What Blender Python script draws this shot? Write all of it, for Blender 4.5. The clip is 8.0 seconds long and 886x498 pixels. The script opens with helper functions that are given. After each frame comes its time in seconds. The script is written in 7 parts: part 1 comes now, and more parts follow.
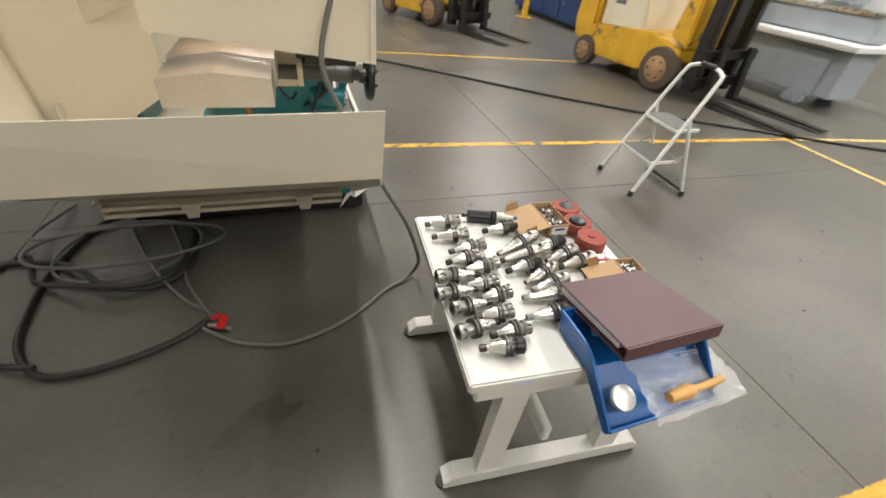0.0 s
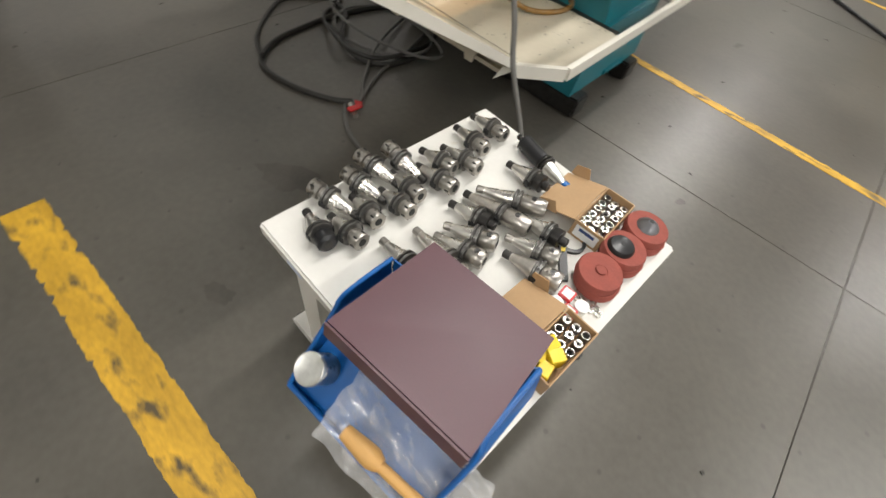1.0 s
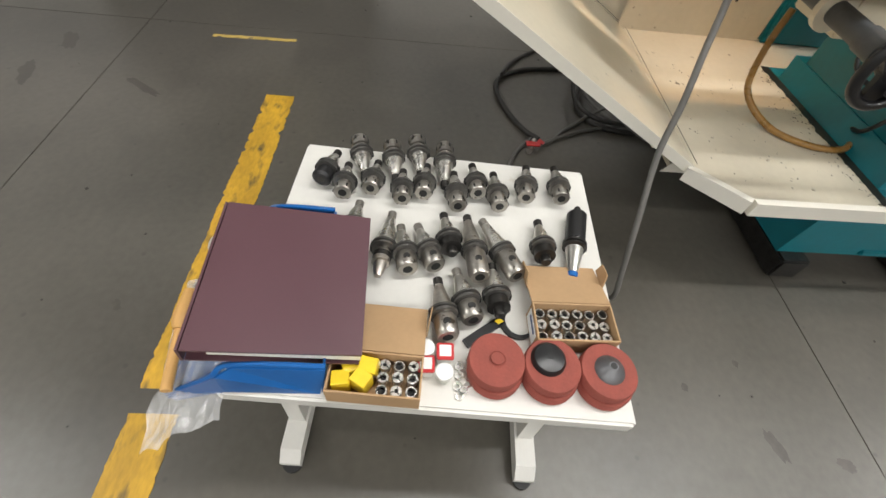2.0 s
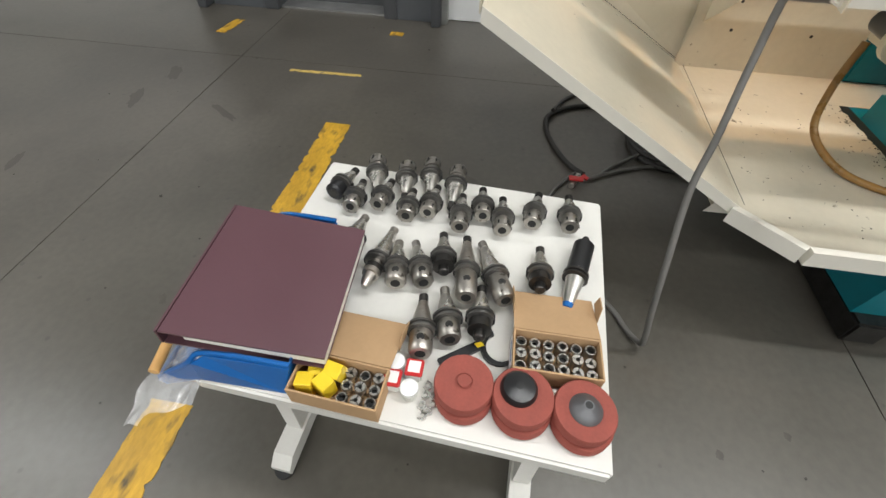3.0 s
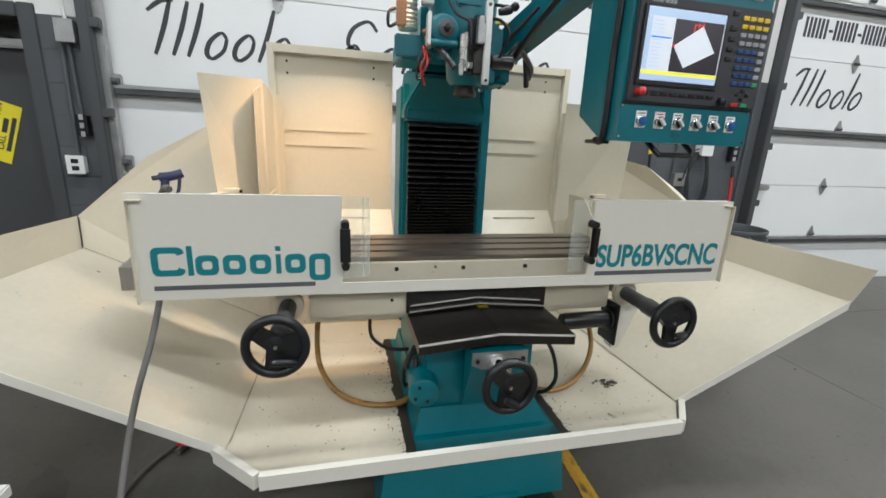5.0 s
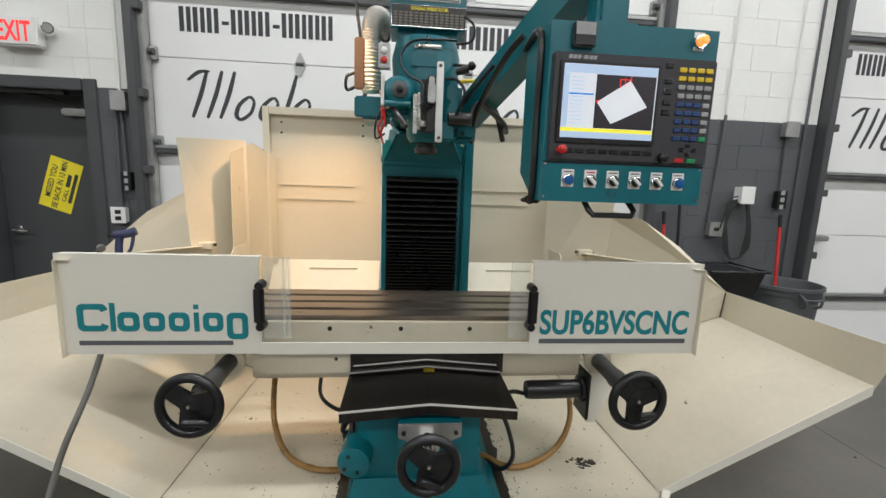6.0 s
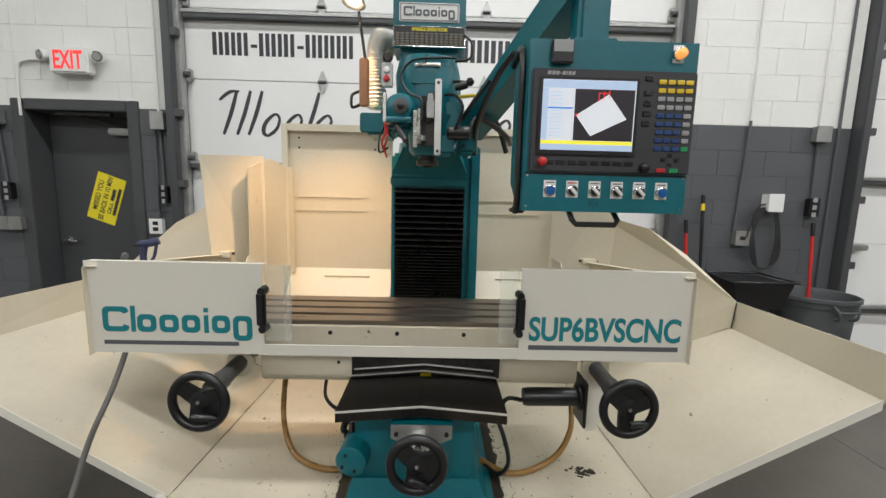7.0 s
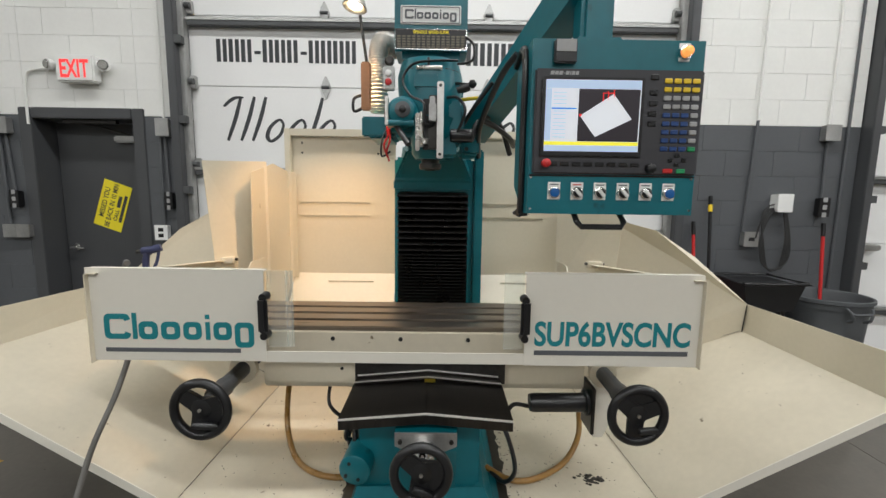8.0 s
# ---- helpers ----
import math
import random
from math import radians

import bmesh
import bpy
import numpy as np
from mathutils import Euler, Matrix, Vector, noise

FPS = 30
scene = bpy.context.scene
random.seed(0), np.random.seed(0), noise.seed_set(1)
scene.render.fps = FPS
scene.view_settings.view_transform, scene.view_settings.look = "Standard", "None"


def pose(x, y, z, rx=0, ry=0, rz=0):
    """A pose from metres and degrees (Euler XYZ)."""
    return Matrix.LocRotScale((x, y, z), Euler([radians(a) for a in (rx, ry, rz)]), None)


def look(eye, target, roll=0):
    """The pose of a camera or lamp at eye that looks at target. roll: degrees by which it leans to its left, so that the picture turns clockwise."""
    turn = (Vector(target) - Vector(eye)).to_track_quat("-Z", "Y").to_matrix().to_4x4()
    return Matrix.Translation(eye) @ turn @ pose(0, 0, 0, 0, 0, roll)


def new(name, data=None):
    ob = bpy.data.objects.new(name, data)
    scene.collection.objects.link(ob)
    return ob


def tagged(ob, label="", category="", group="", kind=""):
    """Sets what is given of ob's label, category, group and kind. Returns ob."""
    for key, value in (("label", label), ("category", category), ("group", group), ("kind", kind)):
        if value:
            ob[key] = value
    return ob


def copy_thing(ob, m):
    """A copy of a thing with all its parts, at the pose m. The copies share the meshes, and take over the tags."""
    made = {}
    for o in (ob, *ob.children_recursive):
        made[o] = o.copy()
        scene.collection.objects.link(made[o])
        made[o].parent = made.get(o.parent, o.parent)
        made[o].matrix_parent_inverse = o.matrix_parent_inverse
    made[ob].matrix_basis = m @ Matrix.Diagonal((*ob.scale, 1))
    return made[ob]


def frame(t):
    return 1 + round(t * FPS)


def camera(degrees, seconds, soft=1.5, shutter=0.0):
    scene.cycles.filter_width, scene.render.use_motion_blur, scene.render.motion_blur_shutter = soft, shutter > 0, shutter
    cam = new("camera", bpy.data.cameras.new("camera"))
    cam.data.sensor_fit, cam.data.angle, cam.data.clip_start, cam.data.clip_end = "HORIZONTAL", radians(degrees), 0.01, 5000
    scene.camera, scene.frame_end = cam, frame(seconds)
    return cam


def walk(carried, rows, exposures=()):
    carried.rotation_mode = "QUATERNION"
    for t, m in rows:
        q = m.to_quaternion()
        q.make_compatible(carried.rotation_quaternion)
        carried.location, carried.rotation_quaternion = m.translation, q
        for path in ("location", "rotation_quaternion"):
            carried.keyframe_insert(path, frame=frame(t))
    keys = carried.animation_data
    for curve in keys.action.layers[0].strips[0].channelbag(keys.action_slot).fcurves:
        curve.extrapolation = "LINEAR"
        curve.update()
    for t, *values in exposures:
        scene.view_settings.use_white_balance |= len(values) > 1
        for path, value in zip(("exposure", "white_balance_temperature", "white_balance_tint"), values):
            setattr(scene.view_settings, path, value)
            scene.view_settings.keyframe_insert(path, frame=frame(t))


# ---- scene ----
cam = camera(93.2, 8.0, shutter=0.2)
PATH = [
    (0, (-0.041, 0.075, 1.28), (0.524, 1.572, 0.079), 6.3),
    (0.5, (0.447, 0.206, 1.239), (0.434, 1.581, -0.214), 9.4),
    (1, (0.804, 0.363, 1.204), (0.174, 1.356, -0.413), 13.2),
    (1.5, (0.973, 0.583, 1.183), (-0.026, 1.141, -0.458), 13.8),
    (1.7, (1.028, 0.69, 1.19), (-0.079, 1.074, -0.431), 11.8),
    (2.8, (1.083, 0.948, 1.174), (-0.217, 0.803, -0.338), 2.9),
    (3, (1.076, 0.959, 1.173), (-0.238, 0.793, -0.326), 2.1),
    (3.5, (1.087, 1.078, 1.177), (-0.339, 0.99, -0.222), 2.2),
    (4, (1.195, 1.412, 1.24), (-0.467, 1.713, 0.169), 4.4),
    (4.5, (1.249, 1.718, 1.281), (-0.537, 2.245, 0.55), 3.0),
    (5, (1.322, 2.027, 1.35), (-0.56, 2.482, 0.848), 2.6),
    (5.2, (1.336, 2.13, 1.369), (-0.578, 2.513, 0.935), 2.5),
    (6.3, (1.322, 2.47, 1.409), (-0.653, 2.6, 1.116), 1.8),
    (6.5, (1.354, 2.502, 1.407), (-0.624, 2.589, 1.125), 1.7),
    (7, (1.385, 2.515, 1.414), (-0.597, 2.557, 1.143), 1.4),
    (7.5, (1.374, 2.516, 1.414), (-0.61, 2.54, 1.158), 1.1),
    (8, (1.367, 2.522, 1.413), (-0.617, 2.538, 1.159), 0.8),
]
walk(cam, [(t, look(eye, target, roll)) for t, eye, target, roll in PATH], [(0.0, 0.0, 6500, 10), (0.5, -0.16, 6450, 10), (2.8, -0.34, 6150, 9), (3.4, -0.36, 6000, 8), (4.4, -0.34, 5800, 8), (5.0, -0.44, 5800, 7), (6.5, -0.57, 6150, 9), (8.0, -0.60, 6150, 9)])

# ---- world and light ----
world = bpy.data.worlds.new("world")
scene.world = world
world.use_nodes = True
wnodes, wlinks = world.node_tree.nodes, world.node_tree.links
sky = wnodes.new("ShaderNodeTexSky")
sky.sky_type, sky.sun_disc = "NISHITA", False
sky.sun_elevation, sky.sun_rotation = radians(35), radians(200)
wlinks.new(sky.outputs[0], wnodes["Background"].inputs[0])
wnodes["Background"].inputs[1].default_value = 0.05

CEILING = 6.0
STRIPS = [(0.30, 3.3, 5.4), (0.30, 10.6, 5.4), (0.30, -5.0, 3.4), (5.6, -2.6, 5.4), (5.6, 4.0, 5.4), (5.6, 11.4, 5.4), (11.2, -2.6, 5.4), (11.2, 4.0, 5.4), (11.2, 11.4, 5.4)]     # rows of linear lights: x, y, length
for bx, by, lg in STRIPS:
    lamp = bpy.data.lights.new("strip_lamp", "AREA")
    lamp.shape, lamp.size, lamp.size_y, lamp.energy, lamp.color = "RECTANGLE", 0.30, lg, 58.0 * lg, (1.0, 0.965, 0.91)
    new("strip_lamp", lamp).matrix_world = pose(bx, by, CEILING - 0.36)

# the halogen work lamp on the mill's head
work = bpy.data.lights.new("work_lamp_bulb", "SPOT")
work.energy, work.color, work.spot_size, work.spot_blend, work.shadow_soft_size = 58.0, (1.0, 0.57, 0.24), radians(82), 0.7, 0.025
new("work_lamp_bulb", work).matrix_world = look((-0.306, 2.187, 2.06), (-0.75, 1.95, 0.75))

# ---- materials ----
def material(name, colour, rough=0.5, metal=0.0, var=0.12, scale=6.0, fine=90.0, bump=0.1, wear=None, wear_at=0.62, wear_scale=14.0, spec=0.5, stretch=(1, 1, 1), rough_var=0.12, wear_soft=0.06):
    """Two-scale colour variation, bump, and optional worn spots of another colour."""
    m = bpy.data.materials.new(name)
    m.use_nodes = True
    n, l = m.node_tree.nodes, m.node_tree.links
    p = n["Principled BSDF"]
    p.inputs["Roughness"].default_value, p.inputs["Metallic"].default_value = rough, metal
    p.inputs["Specular IOR Level"].default_value = spec
    tc, mp = n.new("ShaderNodeTexCoord"), n.new("ShaderNodeMapping")
    mp.inputs["Scale"].default_value = stretch
    l.new(tc.outputs["Object"], mp.inputs[0])

    def tex(s, detail=4.0):
        t = n.new("ShaderNodeTexNoise")
        t.inputs["Scale"].default_value, t.inputs["Detail"].default_value = s, detail
        l.new(mp.outputs[0], t.inputs["Vector"])
        return t.outputs["Fac"]

    def math_node(op, a, b):
        q = n.new("ShaderNodeMath")
        q.operation = op
        for i, v in enumerate((a, b)):
            if isinstance(v, (int, float)):
                q.inputs[i].default_value = v
            else:
                l.new(v, q.inputs[i])
        return q.outputs[0]

    big, small = tex(scale), tex(fine, 2.0)
    both = math_node("ADD", math_node("MULTIPLY", big, 0.7), math_node("MULTIPLY", small, 0.3))
    ramp = n.new("ShaderNodeMapRange")
    ramp.inputs["From Min"].default_value, ramp.inputs["From Max"].default_value = 0.3, 0.7
    ramp.inputs["To Min"].default_value, ramp.inputs["To Max"].default_value = 1 - var, 1 + var
    l.new(both, ramp.inputs["Value"])
    rgb = n.new("ShaderNodeVectorMath")
    rgb.operation = "SCALE"
    rgb.inputs[0].default_value = colour
    l.new(ramp.outputs[0], rgb.inputs["Scale"])
    out = rgb.outputs[0]
    if wear:
        mask = n.new("ShaderNodeMapRange")
        mask.inputs["From Min"].default_value, mask.inputs["From Max"].default_value = wear_at, wear_at + wear_soft
        l.new(tex(wear_scale, 8.0), mask.inputs["Value"])
        mix = n.new("ShaderNodeMix")
        mix.data_type = "RGBA"
        l.new(mask.outputs[0], mix.inputs["Factor"])
        l.new(out, mix.inputs["A"])
        mix.inputs["B"].default_value = (*wear, 1)
        out = mix.outputs["Result"]
    l.new(out, p.inputs["Base Color"])
    rr = n.new("ShaderNodeMapRange")
    rr.inputs["To Min"].default_value, rr.inputs["To Max"].default_value = max(0.03, rough - rough_var), min(1, rough + rough_var)
    l.new(big, rr.inputs["Value"])
    l.new(rr.outputs[0], p.inputs["Roughness"])
    if bump:
        b = n.new("ShaderNodeBump")
        b.inputs["Strength"].default_value, b.inputs["Distance"].default_value = bump, 0.002
        l.new(both, b.inputs["Height"])
        l.new(b.outputs[0], p.inputs["Normal"])
    return m


def glow(name, colour, strength):
    m = bpy.data.materials.new(name)
    m.use_nodes = True
    p = m.node_tree.nodes["Principled BSDF"]
    p.inputs["Base Color"].default_value = (*[min(c, 0.8) for c in colour], 1)
    p.inputs["Emission Color"].default_value, p.inputs["Emission Strength"].default_value = (*colour, 1), strength
    p.inputs["Roughness"].default_value = 0.25
    return m


def clear(name, tint=(0.95, 0.97, 0.95), rough=0.08, amount=0.8):
    """Thin clear sheet: see-through with a gloss."""
    m = bpy.data.materials.new(name)
    m.use_nodes = True
    n, l = m.node_tree.nodes, m.node_tree.links
    t, g, mix = n.new("ShaderNodeBsdfTransparent"), n["Principled BSDF"], n.new("ShaderNodeMixShader")
    t.inputs[0].default_value = (*tint, 1)
    g.inputs["Roughness"].default_value, g.inputs["Base Color"].default_value = rough, (0.8, 0.8, 0.78, 1)
    mix.inputs[0].default_value = 1 - amount
    l.new(t.outputs[0], mix.inputs[1]), l.new(g.outputs[0], mix.inputs[2])
    l.new(mix.outputs[0], n["Material Output"].inputs[0])
    return m


def concrete():
    """Sealed grey floor: cloudy tone, dark stains, small specks, scuffs, a soft gloss."""
    m = material("sealed_concrete", (0.092, 0.084, 0.070), rough=0.34, var=0.26, scale=1.6, fine=38.0, bump=0.05, wear=(0.060, 0.054, 0.045), wear_at=0.52, wear_soft=0.4, wear_scale=2.6, spec=0.5, rough_var=0.08)
    n, l = m.node_tree.nodes, m.node_tree.links
    p = n["Principled BSDF"]
    was = p.inputs["Base Color"].links[0].from_socket
    tc, speck, mask, mix = n.new("ShaderNodeTexCoord"), n.new("ShaderNodeTexVoronoi"), n.new("ShaderNodeMapRange"), n.new("ShaderNodeMix")
    speck.inputs["Scale"].default_value = 9.0
    l.new(tc.outputs["Object"], speck.inputs["Vector"])
    mask.inputs["From Min"].default_value, mask.inputs["From Max"].default_value = 0.05, 0.09
    mask.inputs["To Min"].default_value, mask.inputs["To Max"].default_value = 0.6, 0.0
    l.new(speck.outputs["Distance"], mask.inputs["Value"])
    mix.data_type = "RGBA"
    l.new(mask.outputs[0], mix.inputs["Factor"]), l.new(was, mix.inputs["A"])
    mix.inputs["B"].default_value = (0.05, 0.046, 0.04, 1)
    l.new(mix.outputs["Result"], p.inputs["Base Color"])
    return m


CONCRETE = concrete()
JOINT = material("joint_filler", (0.045, 0.042, 0.037), rough=0.9)
YELLOW_LINE = material("worn_yellow_floor_paint", (0.52, 0.30, 0.022), rough=0.5, var=0.36, scale=7, fine=60, wear=(0.08, 0.06, 0.03), wear_at=0.54, wear_soft=0.14, wear_scale=13, stretch=(0.6, 1.6, 1))
YELLOW_FADED = material("faded_yellow_floor_paint", (0.50, 0.36, 0.10), rough=0.55, var=0.2, scale=9, wear=(0.11, 0.10, 0.085), wear_at=0.58, wear_scale=22)
CREAM = material("cream_machine_paint", (0.66, 0.60, 0.47), rough=0.42, var=0.05, scale=2.5, fine=60, bump=0.03, wear=(0.40, 0.33, 0.22), wear_at=0.74, wear_scale=7)
CREAM_OILY = material("oily_cream_tray_paint", (0.57, 0.52, 0.41), rough=0.34, var=0.08, scale=3.5, fine=40, bump=0.03, wear=(0.13, 0.10, 0.06), wear_at=0.69, wear_scale=26)
WHITE_PANEL = material("white_machine_panel_paint", (0.72, 0.69, 0.61), rough=0.4, var=0.03, scale=2, fine=50, bump=0.02)
TABLE_WHITE = material("white_table_paint", (0.66, 0.645, 0.60), rough=0.42, var=0.05, scale=5, bump=0.05, wear=(0.50, 0.45, 0.36), wear_at=0.72, wear_scale=9)
TEAL = material("teal_machine_enamel", (0.004, 0.135, 0.168), rough=0.36, var=0.12, scale=5, fine=40, bump=0.06, wear=(0.01, 0.07, 0.08), wear_at=0.70, wear_scale=11)
TEAL_DECAL = material("teal_decal", (0.01, 0.20, 0.23), rough=0.5, var=0.03)
GREY_DECAL = material("grey_decal", (0.10, 0.105, 0.115), rough=0.5, var=0.04)
BLACK_DECAL = material("black_sign_paint", (0.035, 0.038, 0.042), rough=0.55, var=0.06)
BLACK = material("black_plastic", (0.009, 0.009, 0.010), rough=0.34, var=0.15, scale=12, bump=0.05)
RUBBER = material("black_rubber", (0.02, 0.02, 0.02), rough=0.62, var=0.2, scale=15)
BELLOWS = material("black_bellows_cloth", (0.012, 0.011, 0.010), rough=0.30, var=0.25, scale=14, bump=0.12)
GREY_CABLE = material("grey_cable_jacket", (0.13, 0.125, 0.115), rough=0.6, var=0.12)
DARK_HOSE = material("dark_hose_rubber", (0.022, 0.020, 0.017), rough=0.55, var=0.2)
AMBER_HOSE = material("amber_coolant_hose", (0.26, 0.14, 0.035), rough=0.3, var=0.2, scale=20)
STEEL = material("ground_steel", (0.62, 0.60, 0.56), rough=0.28, metal=0.95, var=0.15, scale=18, fine=150, bump=0.05)
STEEL_WORN = material("worn_steel", (0.48, 0.45, 0.41), rough=0.36, metal=1.0, var=0.25, scale=25, fine=160, wear=(0.12, 0.10, 0.08), wear_at=0.62, wear_scale=45)
FLANGE_STEEL = material("oiled_flange_steel", (0.17, 0.165, 0.155), rough=0.38, metal=0.9, var=0.25, scale=25, fine=150)
NOSE_STEEL = material("stained_nose_steel", (0.36, 0.34, 0.31), rough=0.33, metal=0.95, var=0.25, scale=30, fine=160, wear=(0.10, 0.09, 0.075), wear_at=0.60, wear_scale=60)
STEEL_DARK = material("dark_steel", (0.06, 0.057, 0.054), rough=0.34, metal=0.85, var=0.25, scale=25)
WAY_STEEL = material("dark_way_cover_steel", (0.055, 0.05, 0.045), rough=0.35, metal=0.9, var=0.2, scale=6, fine=120, stretch=(1, 12, 1))
TSLOT = material("machined_table_steel", (0.27, 0.235, 0.20), rough=0.33, metal=0.95, var=0.22, scale=4, fine=120, stretch=(12, 1, 1))
ALU = material("bare_aluminium", (0.72, 0.71, 0.68), rough=0.38, metal=0.45, var=0.1, scale=20)
CHROME = material("chrome", (0.75, 0.74, 0.72), rough=0.12, metal=1.0, var=0.05)
EDGE_BRIGHT = material("bright_cover_edge", (0.80, 0.78, 0.74), rough=0.35, metal=0.5, var=0.1, scale=30)
DIM_BARS = material("dim_brass_bars", (0.16, 0.14, 0.10), rough=0.5, metal=0.3)
COVER_STEEL = material("brushed_cover_steel", (0.46, 0.43, 0.39), rough=0.36, metal=0.9, var=0.12, scale=5, fine=120, stretch=(1, 10, 1))
GRIME = material("black_oily_chips", (0.018, 0.016, 0.012), rough=0.45, var=0.3, scale=40)
# flat near-black caps of this paint the shade inside bores, holes and slots
BORE = material("dark_bore", (0.008, 0.008, 0.008), rough=0.6)
BLOCK_WHITE = material("white_block_paint", (0.76, 0.76, 0.73), rough=0.6, var=0.04, scale=2, fine=35, bump=0.25)
BLOCK_GREY = material("grey_block_paint", (0.085, 0.090, 0.097), rough=0.5, var=0.08, scale=2, fine=35, bump=0.25)
DOOR_GREY = material("dark_grey_door_paint", (0.062, 0.064, 0.068), rough=0.42, var=0.08, scale=3, bump=0.04)
GARAGE_WHITE = material("white_sectional_door", (0.78, 0.78, 0.77), rough=0.5, var=0.03, scale=2, fine=60, bump=0.05, wear=(0.55, 0.54, 0.52), wear_at=0.74, wear_scale=5)
GALV = material("galvanised_steel", (0.42, 0.42, 0.41), rough=0.42, metal=0.8, var=0.2, scale=12)
STRUT = material("dark_grey_strut", (0.085, 0.088, 0.09), rough=0.5, metal=0.3, var=0.2)
CEILING_MAT = material("grey_deck", (0.20, 0.20, 0.19), rough=0.7, var=0.05)
WALL_PLAIN = material("white_wall_paint", (0.70, 0.70, 0.67), rough=0.6, var=0.05)
WALL_DIM = material("grey_wall_paint", (0.34, 0.34, 0.32), rough=0.6, var=0.08)
CARD = material("brown_cardboard", (0.42, 0.27, 0.14), rough=0.8, var=0.08, scale=12, fine=120)
RED_FIBRE = material("red_abrasive_fibre", (0.27, 0.066, 0.048), rough=0.85, var=0.16, scale=30, fine=220, bump=0.6)
MAROON = material("maroon_vinyl", (0.092, 0.040, 0.050), rough=0.42, var=0.06, scale=7, fine=260, bump=0.12)
PAPER = material("white_paper", (0.78, 0.76, 0.70), rough=0.8, var=0.06, scale=40, fine=300, stretch=(1, 1, 30))
BLUE = material("blue_plastic", (0.006, 0.10, 0.34), rough=0.36, var=0.08, scale=6)
WOOD = material("pale_wood", (0.62, 0.35, 0.11), rough=0.5, var=0.12, scale=8, stretch=(1, 8, 1))
YELLOW = material("yellow_plastic", (0.78, 0.56, 0.02), rough=0.4, var=0.08)
YELLOW_SIGN = material("yellow_sign_card", (0.85, 0.72, 0.02), rough=0.55, var=0.03)
TRUCK_YELLOW = material("worn_truck_yellow", (0.60, 0.34, 0.02), rough=0.5, var=0.2, scale=4, wear=(0.16, 0.10, 0.05), wear_at=0.60, wear_scale=6)
TRUCK_BEIGE = material("beige_hood_paint", (0.66, 0.60, 0.45), rough=0.45, var=0.06)
TYRE = material("dusty_tyre", (0.085, 0.062, 0.045), rough=0.85, var=0.25, scale=14)
RUST_RIM = material("dirty_rim", (0.34, 0.20, 0.10), rough=0.7, var=0.3)
LATHE_GREY = material("light_blue_grey_enamel", (0.36, 0.40, 0.43), rough=0.4, var=0.08)
NAVY = material("navy_enamel", (0.02, 0.05, 0.16), rough=0.45, var=0.1)
RED = material("red_plastic", (0.50, 0.02, 0.02), rough=0.35, var=0.06)
GREEN_KEY = material("green_key", (0.02, 0.28, 0.10), rough=0.4)
BLUE_KEY = material("blue_key", (0.02, 0.06, 0.20), rough=0.4)
GREY_KEY = material("grey_key", (0.36, 0.36, 0.36), rough=0.4)
CONSOLE = material("charcoal_console_plastic", (0.038, 0.038, 0.044), rough=0.5, var=0.05)
WHITE_PLASTIC = material("white_plastic", (0.78, 0.78, 0.76), rough=0.4, var=0.03)
COPPER = material("copper_brown_metal", (0.33, 0.17, 0.09), rough=0.4, metal=0.6, var=0.15)
PALE_METAL = material("pale_tin", (0.62, 0.62, 0.58), rough=0.35, metal=0.7, var=0.2, scale=40)
GREY_PLASTIC = material("grey_bin_plastic", (0.075, 0.08, 0.085), rough=0.55, var=0.15, scale=5)
LADDER_WHITE = material("white_ladder_enamel", (0.72, 0.72, 0.68), rough=0.4, var=0.05)
TREAD = material("grey_tread_rubber", (0.12, 0.115, 0.11), rough=0.8, var=0.1, stretch=(1, 30, 1))
SCR_STICKER = material("pale_sticker", (0.55, 0.60, 0.72), rough=0.5)
CLEAR = clear("clear_guard_sheet", amount=0.84)
BAG = clear("clear_bag_film", (0.97, 0.97, 0.98), 0.12, 0.70)
HUB_GREY = material("worn_grey_hub", (0.14, 0.14, 0.145), rough=0.4, metal=0.5, var=0.15)
LAMP_GLOW = glow("lamp_glow", (1.0, 0.78, 0.48), 14.0)
TUBE_GLOW = glow("high_bay_glow", (1.0, 0.97, 0.92), 5.0)
EXIT_RED = glow("exit_red", (1.0, 0.05, 0.05), 0.9)
AMBER_GLOW = glow("amber_pilot_glow", (1.0, 0.35, 0.08), 1.3)
SCR_BLUE = glow("screen_pale_blue", (0.50, 0.62, 0.86), 0.50)
SCR_WHITE = glow("screen_white", (0.80, 0.85, 0.95), 0.50)
SCR_DARK = glow("screen_dark", (0.03, 0.025, 0.03), 0.5)
SCR_YELLOW = glow("screen_yellow", (0.95, 0.80, 0.05), 0.8)
SCR_DEEP = glow("screen_deep_blue", (0.03, 0.20, 0.55), 0.8)
SCR_RED = glow("screen_red", (0.9, 0.03, 0.03), 0.8)

# ---- mesh tools ----
BASE = {}
PLACE = Matrix.Identity(4)      # from a group's own drawing axes to the hall


def placed(scale=(1, 1, 1), shift=(0, 0, 0)):
    """Sets where the parts built next go."""
    global PLACE
    PLACE = Matrix.Translation(shift) @ Matrix.Diagonal((*scale, 1))


def thing(name, base=(0, 0, 0), label="", category="", group="", kind=""):
    ob = new(name)
    ob.location = PLACE @ Vector(base)
    ob.empty_display_size = 0.05
    BASE[ob.name] = PLACE @ Vector(base)
    return tagged(ob, label, category, group, kind)


